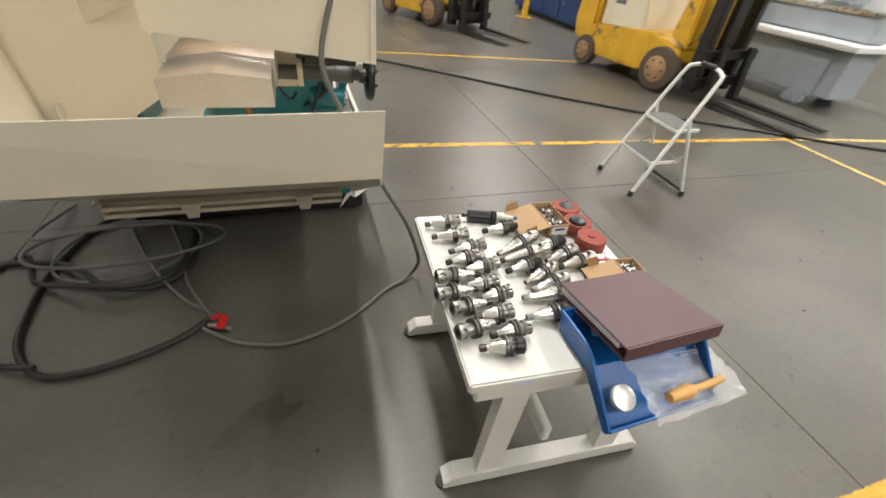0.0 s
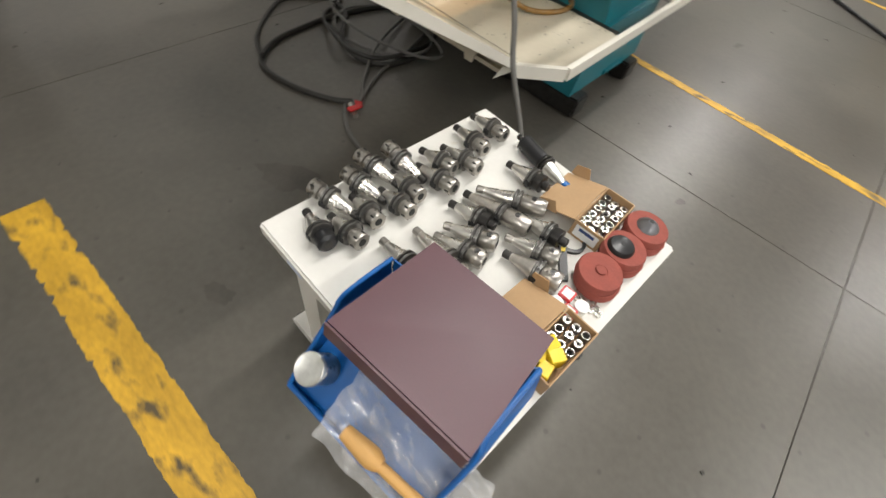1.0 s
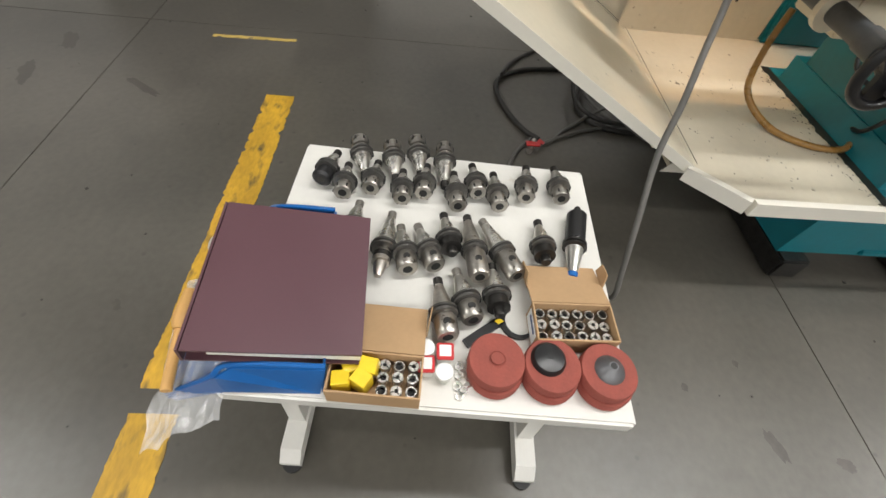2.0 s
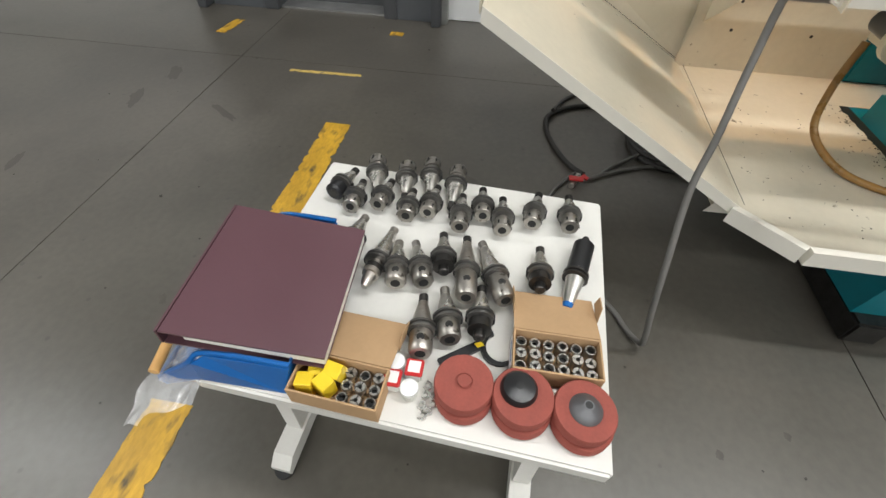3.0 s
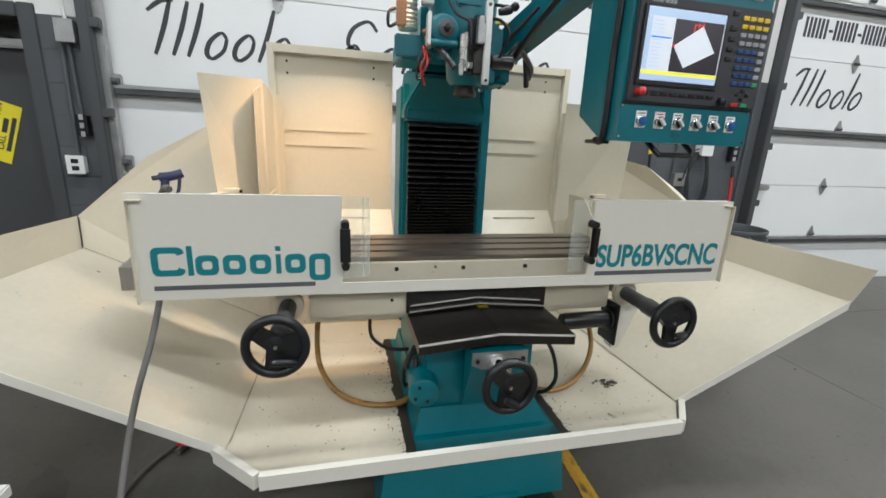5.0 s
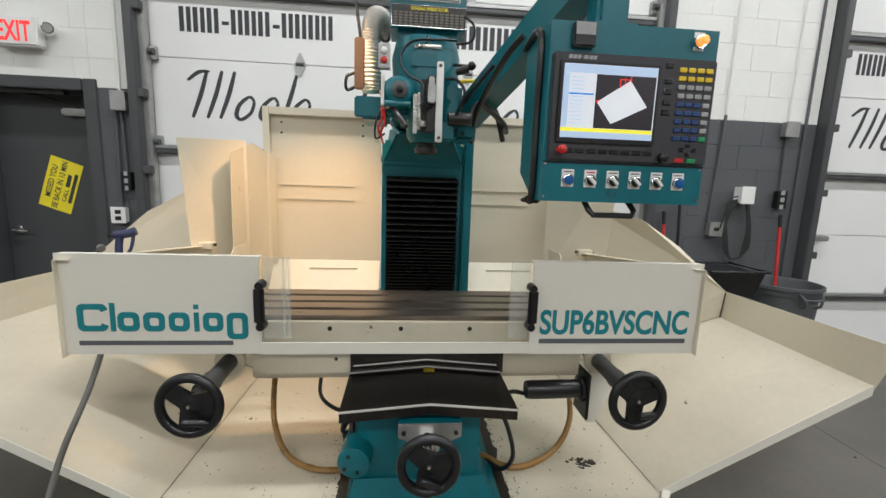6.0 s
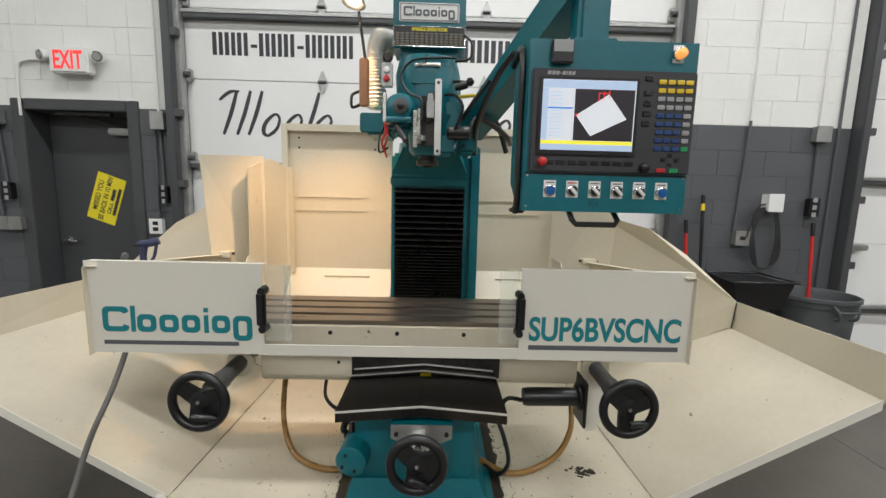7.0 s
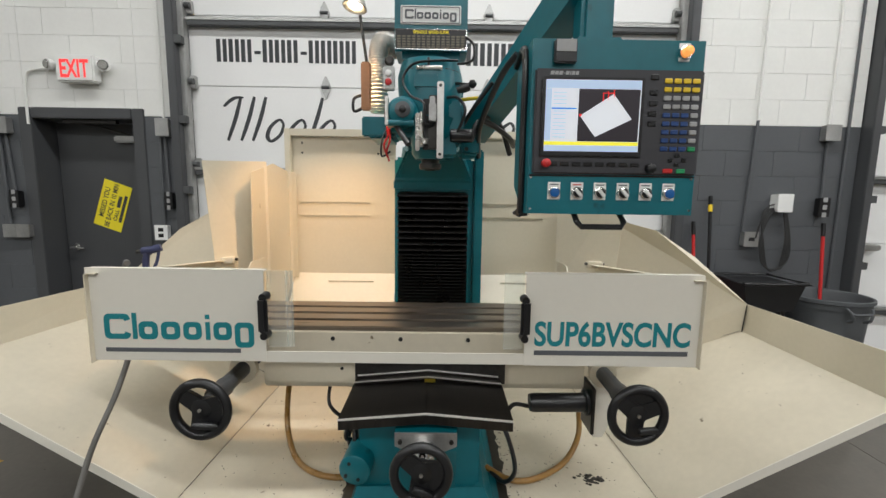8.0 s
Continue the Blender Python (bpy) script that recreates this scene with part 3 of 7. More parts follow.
placed(ON_WALL[0], (0.13, 0.146, -0.045))
ex = thing("exit_sign", (-2.2, -0.43, 2.33), "white exit sign with red letters and two emergency lamp heads", "exit sign")
part("body", box(-2.2, -2.11, -0.585, -0.285, 2.315, 2.52, 0.012), WHITE_PLASTIC, ex)
part("word", letters("EXIT", 0.185, facing(-2.109, -0.545, 2.35), 0.001, 0.225, 0.004), EXIT_RED, ex)
for s, yy in ((-1, -0.64), (1, -0.235)):
    hdp = part("lamp_head", lathe([(0, 0.03), (0.02, 0.042), (0.05, 0.045)], (-2.17, yy, 2.45), (1, s * 0.4, -0.1), 20), WHITE_PLASTIC, ex, "", True)
    part("lens", lathe([(0, 0.037), (0.006, 0.03)], (-2.119, yy + s * 0.021, 2.445), (1, s * 0.4, -0.1), 20), CHROME, hdp, "", True)
    part("neck", rod((-2.16, yy - s * 0.06, 2.44), (-2.16, yy, 2.45), 0.012), WHITE_PLASTIC, ex)
part("conduit", tube([(-2.185, -0.58, 2.42), (-2.185, -0.82, 2.42), (-2.185, -0.90, 2.34), (-2.185, -0.91, 2.0)], 0.01), BLOCK_WHITE, ex)
placed(*ON_WALL)


def wall_box(name, x, y, z, w, h, mat, label, category, dep=0.06, holes=0):
    b = thing(name, (x, y, z - h / 2), label, category, "boxes on the wall")
    part("body", box(x, x + dep, y - w / 2, y + w / 2, z - h / 2, z + h / 2, 0.006), mat, b)
    part("cover", box(x + dep + 0.0005, x + dep + 0.006, y - w / 2 - 0.004, y + w / 2 + 0.004, z - h / 2 - 0.004, z + h / 2 + 0.004, 0.002), mat, b)
    for k in range(holes):
        zz = z + (k - (holes - 1) / 2) * h * 0.42
        part("socket", box(x + dep + 0.0065, x + dep + 0.0085, y - w * 0.22, y + w * 0.22, zz - h * 0.13, zz + h * 0.13, 0.001), BORE if mat is not BLACK else GREY_KEY, b)
    return b


wall_box("outlet_box", -2.2, 0.19, 1.10, 0.10, 0.115, WHITE_PLASTIC, "white double socket outlet on the grey wall", "outlet", 0.05, 2)
wall_box("junction_box", -2.2, 0.26, 1.94, 0.10, 0.13, GALV, "grey steel junction box on the grey wall", "junction box")
wall_box("junction_box", -2.2, -1.05, 1.94, 0.12, 0.12, GALV, "grey steel junction box on the grey wall", "junction box")
wall_box("switch_box", -2.2, -1.00, 1.36, 0.07, 0.13, BLACK, "black push-button station on the grey wall", "switch", 0.05, 3)
wall_box("switch_box", -2.2, 0.27, 1.36, 0.06, 0.13, BLACK, "black push-button station on the grey wall", "switch", 0.05, 3)
wall_box("outlet_box", -2.2, -1.07, 1.10, 0.10, 0.10, GALV, "grey steel outlet box on the grey wall", "outlet", 0.05, 0)
wall_box("outlet_box", -2.2, -0.96 - 0.0, 1.10, 0.10, 0.10, GALV, "grey steel outlet box on the grey wall", "outlet", 0.05, 0)
wall_box("outlet_box", -2.2, 5.15, 1.11, 0.115, 0.115, GALV, "grey steel outlet box on the grey wall", "outlet", 0.06, 1)
wall_box("cable_box", -2.2, 5.38, 1.41, 0.12, 0.14, WHITE_PLASTIC, "white plastic box that the black cables hang from", "junction box", 0.09, 0)
wall_box("junction_box", -2.2, 5.735, 1.975, 0.12, 0.12, GALV, "grey steel junction box on the grey wall", "junction box")
wall_box("switch_box", -2.2, 5.745, 1.38, 0.085, 0.145, BLACK, "black push-button station on the grey wall", "switch", 0.05, 3)


def conduit(pts, label, mat=BLOCK_GREY, r=0.011):
    return solo("conduit", tube(pts, r, curved=False), mat, label, "conduit", "conduits on the wall", smooth=True)


conduit([(-2.185, 5.14, 3.9), (-2.185, 5.14, TOP)], "white painted conduit on the block wall", BLOCK_WHITE)
conduit([(-2.185, 5.14, TOP), (-2.185, 5.10, 1.17)], "grey painted conduit on the block wall")
conduit([(-2.185, 5.735, 3.9), (-2.185, 5.735, 2.045)], "white painted conduit on the block wall", BLOCK_WHITE)
conduit([(-2.185, 5.735, 1.91), (-2.185, 5.745, 1.46)], "grey painted conduit on the block wall")
conduit([(-2.185, 5.90, 3.9), (-2.185, 5.90, 0.1)], "grey painted conduit beside the door track")
conduit([(-2.185, 0.25, 3.9), (-2.185, 0.25, 2.01)], "white painted conduit on the block wall", BLOCK_WHITE)
conduit([(-2.185, 0.25, 1.87), (-2.185, 0.26, 1.43)], "grey painted conduit on the block wall")
conduit([(-2.185, 0.21, 1.87), (-2.185, 0.20, 1.16)], "grey painted conduit on the block wall")
conduit([(-2.185, -1.05, 1.88), (-2.185, -1.02, 1.43)], "grey painted conduit on the block wall")
conduit([(-2.185, -1.10, 3.9), (-2.185, -1.10, TOP)], "white painted conduit on the block wall", BLOCK_WHITE)
conduit([(-2.185, -1.10, TOP), (-2.185, -1.09, 1.16)], "grey painted conduit on the block wall")
conduit([(-2.185, 0.33, 3.9), (-2.185, 0.33, 0.2)], "grey painted conduit beside the door track")

# ---- the milling machine ----
placed()
mill = thing("milling_machine", (-0.45, 2.49, 0), "teal and cream computer-controlled knee milling machine with a wide splash tray", "milling machine")
CY = 2.49

# base, knee, column
BASE_AT = ((1, 1, 1), (0.024, 0.005, 0.010))
KNEE = ((1, 0.955, 1), (0.052, 0.111, 0.028))
REAR = ((0.962, 0.962, 0.962), (0.021, 0.064, 0.0556))
HEAD = ((0.962, 0.962, 0.962), (0.021, 0.080, 0.041))
TABLE_AXIS = ((1, 0.9855, 1), (0.007, 0.045, -0.002))
placed(*BASE_AT)
part("base", plate([(0.152, 2.115, 0.095), (0.152, 2.80, 0.095), (0.152, 2.76, 0.388), (0.152, 2.15, 0.388)], 1.1, None, (-1, 0, 0)), TEAL, mill, "teal cast-iron base")
part("base_foot", box(0.10, 0.162, 2.42, 2.62, 0.10, 0.125, 0.004), TEAL, mill)
for yy in (2.17, 2.70):
    part("foot_block", box(-0.9, 0.20, yy - 0.05, yy + 0.06, 0.0, 0.094, 0.008), STEEL_DARK, mill, "black oily steel skid")
part("pedestal", plate([(0.13, 2.235, 0.38), (0.13, 2.71, 0.38), (0.10, 2.67, 0.47), (0.10, 2.26, 0.47)], 0.62, None, (-1, 0, 0)), TEAL, mill)
placed()
for sgn, yy in ((-1, 2.216), (1, 2.754)):
    gr, rg, n = bmesh.new(), random.Random(5), 70
    edge = [[gr.verts.new((-0.55 + 0.78 * i / n, yy + sgn * q, 0.4008)) for q in (-0.02, 0.010 + 0.022 * max(0, noise.noise(Vector((i * 0.33, yy, 2)))) + rg.uniform(0, 0.004))] for i in range(n + 1)]
    for p, q in zip(edge, edge[1:]):
        gr.faces.new((p[0], p[1], q[1], q[0]))
    for k in range(150):
        gx, gy, gs = -0.55 + 0.78 * rg.random(), yy + sgn * abs(rg.gauss(0.012, 0.028)), rg.uniform(0.001, 0.0035)
        lathe([(0, gs), (gs * 0.4, gs * 0.5)], (gx, gy, 0.4006), (0, 0, 1), 5, gr)
    tagged(part("grime", gr, GRIME, mill, "black oily chips along the base"), kind="stuff")
placed(*KNEE)
part("knee", box(-0.50, 0.06, 2.262, 2.668, 0.36, 0.70, 0.012), TEAL, mill, "teal knee casting")
part("knee_nose", plate([(0.10, 2.395, 0.70), (0.17, 2.395, 0.70), (0.17, 2.395, 0.64), (0.10, 2.395, 0.47)], 0.19, None, (0, 1, 0)), TEAL, mill)
km = part("knee_motor", lathe([(0, 0.052), (0.16, 0.052), (0.165, 0.045)], (-0.05, 2.275, 0.545), (1, -0.12, -0.08), 24), TEAL, mill, "teal round motor housing", True)
for k in range(4):
    a = k * math.pi / 2 + 0.5
    part("bolt", lathe([(0, 0.006), (0.004, 0.006)], (0.112, 2.255 + 0.03 * math.cos(a), 0.532 + 0.03 * math.sin(a)), (1, -0.12, -0.08), 8), BORE, km)
placed(*HEAD)
part("column", box(-1.02, -0.80, 2.30, 2.71, 0.37, 1.62, 0.015), TEAL, mill, "teal cast-iron column")
part("column_way", box(-0.86, -0.79, 2.712, 2.76, 0.42, 1.66, 0.008), TEAL, mill)
# the flared casting between bellows and head
fl = bmesh.new()
lo = [(-0.70, 2.305, 1.445), (-0.70, 2.695, 1.445), (-0.95, 2.695, 1.445), (-0.95, 2.305, 1.445)]
mid = [(-0.70, 2.305, 1.50), (-0.70, 2.695, 1.50), (-0.95, 2.695, 1.50), (-0.95, 2.305, 1.50)]
hi = [(-0.62, 2.38, 1.64), (-0.62, 2.62, 1.64), (-0.95, 2.66, 1.70), (-0.95, 2.33, 1.70)]
rings = [[fl.verts.new(p) for p in r] for r in (lo, mid, hi)]
for a, b in zip(rings, rings[1:]):
    for k in range(4):
        fl.faces.new((a[k], a[(k + 1) % 4], b[(k + 1) % 4], b[k]))
fl.faces.new(rings[0]), fl.faces.new(rings[-1])
bmesh.ops.bevel(fl, geom=fl.edges[:], offset=0.012, segments=2, affect="EDGES")
part("head_saddle", fl, TEAL, mill, "teal flared casting above the bellows")
# folds of the way bellows
zz, folds = 0.84, []
while zz < 1.43:
    step = 0.0165 if zz < 1.13 else 0.03
    folds.append((zz, step))
    zz += step
bel = part("bellows", box(-0.80, -0.74, 2.335, 2.669, 0.84, 1.44), BELLOWS, mill, "black pleated way bellows")
for z, s in folds:
    part("pleat", plate([(-0.738, 2.327, z), (-0.676, 2.327, z + s * 0.42), (-0.676, 2.327, z + s * 0.58), (-0.738, 2.327, z + s)], 0.35, None, (0, 1, 0)), BELLOWS, bel)

# tray: flat pan, folded front rim, two sloping wings with end lips and back plates
placed()
TR = 0.40
# the pan is cut out round the base
for pts in ([(0.240, 1.785, TR), (0.240, 2.205, TR), (-0.55, 2.225, TR), (-0.55, 1.65, TR), (0.118, 1.65, TR)], [(0.240, 2.765, TR), (0.240, 3.19, TR), (0.135, 3.28, TR), (-0.55, 3.28, TR), (-0.55, 2.745, TR)], [(-0.5505, 1.65, TR), (-0.5505, 3.28, TR), (-0.80, 3.28, TR), (-0.80, 1.65, TR)]):
    part("tray_pan", plate(pts, -0.004, None, (0, 0, 1)), CREAM_OILY, mill, "cream sheet-steel tray with oil drips")
rim = [(0.112, 1.640), (0.243, 1.780), (0.243, 3.195), (0.130, 3.292)]
for (xa, ya), (xb, yb) in zip(rim, rim[1:]):
    d = Vector((xb - xa, yb - ya, 0)).normalized()
    nrm = Vector((d.y, -d.x, 0))
    part("tray_rim", plate([Vector((xa, ya, 0.366)), Vector((xb, yb, 0.366)), Vector((xb, yb, 0.414)), Vector((xa, ya, 0.414))], 0.022, None, nrm), WHITE_PANEL, mill)
IN_L, IN_R = ((0.118, 1.66, TR + 0.003), (-0.80, 1.68, TR + 0.003)), ((0.130, 3.275, TR + 0.003), (-0.83, 3.23, TR + 0.003))
OUT_L, OUT_R = ((0.105, 0.90, 0.850), (-0.715, 0.93, 0.832)), ((0.250, 3.84, 0.838), (-0.386, 3.84, 0.845))
part("tray_wing", plate([IN_L[0], OUT_L[0], OUT_L[1], IN_L[1]], 0.003), CREAM_OILY, mill, "cream sloping tray wing")
part("tray_wing", plate([IN_R[0], OUT_R[0], OUT_R[1], IN_R[1]], -0.003), CREAM_OILY, mill, "cream sloping tray wing")
for (i, o), dz in (((IN_L[0], OUT_L[0]), -0.03), ((IN_R[0], OUT_R[0]), -0.03)):
    part("wing_flange", plate([Vector(i) + Vector((0.001, 0, 0.004)), Vector(o) + Vector((0.001, 0, 0.004)), Vector(o) + Vector((0.001, 0, dz)), Vector(i) + Vector((0.001, 0, dz))], 0.003, None, (1, 0, 0)), WHITE_PANEL, mill)
part("end_lip", plate([(0.108, 0.898, 0.838), (-0.712, 0.930, 0.824), (-0.742, 0.917, 0.969), (0.115, 0.896, 0.988)], 0.003, None, (0, -1, 0)), CREAM, mill, "cream upright end plate of the tray")
part("end_lip", plate([(0.252, 3.842, 0.826), (-0.386, 3.842, 0.838), (-0.373, 3.842, 0.968), (0.302, 3.842, 0.976)], 0.003, None, (0, 1, 0)), CREAM, mill, "cream upright end plate of the tray")
part("wing_back", plate([(-0.712, 0.932, 0.824), (-0.742, 0.919, 0.969), (-0.777, 1.195, 1.225), (-0.816, 1.464, 1.383), (-0.912, 1.70, 1.47), (-0.80, 1.69, 0.40)], 0.003), CREAM, mill, "cream back plate of the tray wing")
part("wing_back", plate([(-0.386, 3.842, 0.838), (-0.373, 3.842, 0.968), (-0.47, 3.66, 1.155), (-0.524, 3.505, 1.268), (-0.669, 3.338, 1.318), (-0.806, 3.191, 1.345), (-0.806, 3.191, 0.40)], 0.003), CREAM, mill, "cream back plate of the tray wing")
# thin dark lines along the tray's joints and folds
for k, pts in enumerate(([(-0.380, 3.836, 0.846), (-0.366, 3.836, 0.966)], [(-0.706, 0.938, 0.840), (-0.734, 0.926, 0.966)], [(-0.386, 3.832, 0.847), (-0.80, 3.235, 0.412)], [(-0.71, 0.94, 0.838), (-0.79, 1.68, 0.412)], [(0.12, 3.268, 0.409), (-0.76, 3.232, 0.409)], [(0.10, 1.668, 0.409), (-0.76, 1.69, 0.409)])):
    part("seam", tube(pts, 0.0022 if k < 2 else 0.0009, 6, curved=False), GRIME, mill, "thin dark line along a sheet seam")
# folded channel under the tray's edge, open to the side, with two webs
placed()
part("edge_channel", box(-0.76, 0.075, 1.625, 1.68, 0.350, 0.356), CREAM, mill, "cream folded channel under the tray")
part("edge_channel", box(-0.76, 0.075, 1.674, 1.68, 0.3565, 0.3945), CREAM, mill)
part("channel_lip", box(-0.76, 0.075, 1.622, 1.6245, 0.350, 0.366), CREAM, mill)
part("channel_lip", box(-0.76, 0.075, 1.622, 1.6245, 0.380, 0.3955), CREAM, mill)
part("channel_end", box(-0.766, -0.7605, 1.62, 1.68, 0.345, 0.3955, 0.002), CREAM, mill)
for xx in (-0.48, -0.075):
    part("channel_web", plate([(xx - 0.035, 1.612, 0.394), (xx + 0.035, 1.612, 0.394), (xx + 0.018, 1.612, 0.335), (xx - 0.018, 1.612, 0.335)], 0.008, None, (0, 1, 0)), CREAM, mill)
part("edge_gusset", plate([(0.09, 1.60, 0.40), (0.13, 1.64, 0.395), (0.06, 1.60, 0.335)], 0.004, None, (0, 1, 0)), WHITE_PANEL, mill)

# rear enclosure
placed(*REAR)
BX = -1.03
for y0, y1 in ((1.715, 2.30), (2.71, 3.28)):
    bp = part("back_panel", box(BX - 0.004, BX, y0, y1, 0.95, 1.73), CREAM, mill, "cream rear splash panel")
    for z in (1.366, 1.289):
        part("rib", box(BX, BX + 0.006, y0 + 0.035, y0 + 0.44, z - 0.005, z + 0.005, 0.003), CREAM, bp)
    for yy in (y0 + 0.055, y1 - 0.10):
        for z in (1.64, 1.695):
            part("bolt_hole", lathe([(0, 0.006), (0.0015, 0.006)], (BX, yy, z), (1, 0, 0), 10), BORE, bp)
    part("back_chute", plate([(BX, y0, 0.95), (BX, y1, 0.95), (-0.80, y1, 0.70), (-0.80, y0, 0.70)], 0.003), CREAM, mill)
    part("chute_rib", box(-0.995, -0.985, y0 + 0.2, y0 + 0.46, 0.905, 0.915), CREAM, mill)
part("back_flange", box(BX - 0.004, BX + 0.035, 1.683, 1.714, 0.90, 1.768), CREAM, mill)
part("back_flange", box(BX - 0.004, BX + 0.035, 3.281, 3.31, 0.90, 1.768), CREAM, mill)
part("back_flange", box(BX - 0.004, BX + 0.03, 1.715, 3.28, 1.731, 1.768), CREAM, mill)
part("side_panel", plate([(-1.0, 1.70, 0.42), (-0.50, 1.70, 0.75), (-0.52, 1.70, 1.50), (-0.78, 1.70, 1.56), (-1.0, 1.70, 1.53)], 0.003, None, (0, -1, 0)), CREAM, mill, "cream left side splash panel")
part("side_panel", plate([(-1.0, 3.29, 0.42), (-0.75, 3.29, 0.75), (-0.78, 3.29, 1.50), (-1.0, 3.29, 1.53)], 0.003, None, (0, 1, 0)), CREAM, mill)
part("fold", plate([(-1.0, 1.705, 1.53), (-0.985, 1.745, 1.525), (-0.985, 1.745, 0.93), (-1.0, 1.705, 0.93)], 0.003), CREAM, mill)

placed()
low = part("lower_rear_panel", box(-0.776, -0.772, 1.655, 3.27, 0.401, 0.745), CREAM_OILY, mill, "cream lower splash panel")
for yy in (1.80, 1.81, 2.10, 2.95):
    part("bolt_hole", lathe([(0, 0.006), (0.0015, 0.006)], (-0.772, yy, 0.55 + 0.1 * (yy < 1.805)), (1, 0, 0), 10), BORE, low)
# saddle and way cover
placed(*KNEE)
part("saddle", box(-0.30, -0.10, 1.88, 3.07, 0.705, 0.86, 0.006), CREAM, mill, "cream saddle beam")
part("saddle_bolt", lathe([(0, 0.006), (0.003, 0.006)], (-0.10, 2.17, 0.775), (1, 0, 0), 10), BORE, mill)
part("way_wiper", plate([(-0.095, 2.222, 0.73), (-0.095, 2.77, 0.73), (-0.095, 2.77, 0.805), (-0.095, 2.222, 0.805)], 0.012, None, (1, 0, 0)), STEEL_DARK, mill)


def gable(x0, x1, y0, y1, z, rise, t, name, mat):
    ym = (y0 + y1) / 2
    pts = [(x0, y0, z), (x0, ym, z + rise), (x0, y1, z), (x0, y1, z - t), (x0, ym, z + rise - t), (x0, y0, z - t)]
    bm = bmesh.new()
    a = [bm.verts.new(p) for p in pts]
    b = [bm.verts.new((x1, p[1], p[2])) for p in pts]
    for i, j, k, l in ((0, 1, 4, 5), (1, 2, 3, 4)):
        bm.faces.new((a[i], a[j], a[k], a[l])), bm.faces.new((b[i], b[j], b[k], b[l]))
    for i in range(6):
        j = (i + 1) % 6
        bm.faces.new((a[i], a[j], b[j], b[i]))
    return part(name, bm, mat, mill)


gable(-0.06, 0.172, 2.222, 2.756, 0.738, 0.022, 0.035, "way_cover", WAY_STEEL)
gable(0.1725, 0.1755, 2.222, 2.756, 0.7385, 0.022, 0.006, "cover_edge", EDGE_BRIGHT)
gable(-0.10, -0.045, 2.228, 2.750, 0.752, 0.022, 0.012, "way_cover", WAY_STEEL)
gable(-0.0445, -0.042, 2.228, 2.750, 0.7525, 0.022, 0.005, "cover_edge", EDGE_BRIGHT)
gable(-0.12, -0.073, 2.234, 2.744, 0.764, 0.022, 0.010, "way_cover", WAY_STEEL)
gable(-0.0725, -0.070, 2.234, 2.744, 0.7645, 0.022, 0.005, "cover_edge", EDGE_BRIGHT)
part("caution_label", plate([(-0.02, 2.478, 0.763), (-0.02, 2.515, 0.7635), (-0.045, 2.515, 0.7635), (-0.045, 2.478, 0.763)], 0.0015, None, (0, 0, 1)), YELLOW, mill, "small yellow caution label")
apr = part("apron_plate", plate([(0.173, 2.395, 0.70), (0.173, 2.395, 0.66), (0.173, 2.43, 0.645), (0.173, 2.55, 0.645), (0.173, 2.585, 0.66), (0.173, 2.585, 0.70)], 0.006, None, (1, 0, 0)), GALV, mill)
for yy in (2.412, 2.568):
    part("bolt", lathe([(0, 0.007), (0.006, 0.007)], (0.179, yy, 0.675), (1, 0, 0), 10), STEEL_DARK, apr)


def handwheel(c, R, name="handwheel", turn=0.6, grip_at=-0.7):
    """Dished black wheel with three spokes, hub and revolving grip, facing +x."""
    c = Vector(c)
    w = part(name, torus(c, (1, 0, 0), R - 0.013, 0.0135, 40, 12), BLACK, mill, "black three-spoke handwheel", True)
    part("hub", lathe([(-0.03, 0.024), (0.0, 0.032), (0.012, 0.029), (0.018, 0.013)], c + Vector((-0.012, 0, 0)), (1, 0, 0), 20), BLACK, w, "", True)
    part("hub_bolt", lathe([(0, 0.006), (0.006, 0.005)], c + Vector((0.004, 0, 0)), (1, 0, 0), 10), STEEL, w)
    for k in range(3):
        a = turn + k * 2 * math.pi / 3
        e = c + Vector((0, math.cos(a), math.sin(a))) * (R - 0.013)
        s = Vector((0, -math.sin(a), math.cos(a)))
        part("spoke", plate([c + s * 0.026 + Vector((-0.018, 0, 0)), c - s * 0.026 + Vector((-0.018, 0, 0)), e - s * 0.020 + Vector((-0.008, 0, 0)), e + s * 0.020 + Vector((-0.008, 0, 0))], 0.014, None, (1, 0, 0)), BLACK, w)
    # solid web between two spokes
    fan = [c + Vector((-0.014, 0, 0))] + [c + Vector((-0.008, (R - 0.012) * math.cos(a), (R - 0.012) * math.sin(a))) for a in [turn - 2 * math.pi / 3 + i * 2 * math.pi / 3 / 8 for i in range(9)]]
    part("web", plate(fan, 0.006, None, (1, 0, 0)), BLACK, w)
    g = c + Vector((0.004, math.cos(grip_at) * (R - 0.02), math.sin(grip_at) * (R - 0.02)))
    d = Vector((0.35, -math.cos(grip_at + 0.5), -math.sin(grip_at + 0.5))).normalized()
    gr = part("grip", lathe([(0, 0.008), (0.01, 0.011), (0.06, 0.010), (0.07, 0.007)], g, d, 14), BLACK, w, "", True)
    part("grip_bolt", lathe([(-0.006, 0.006), (0.002, 0.007)], g, d, 10), CHROME, gr)
    return w


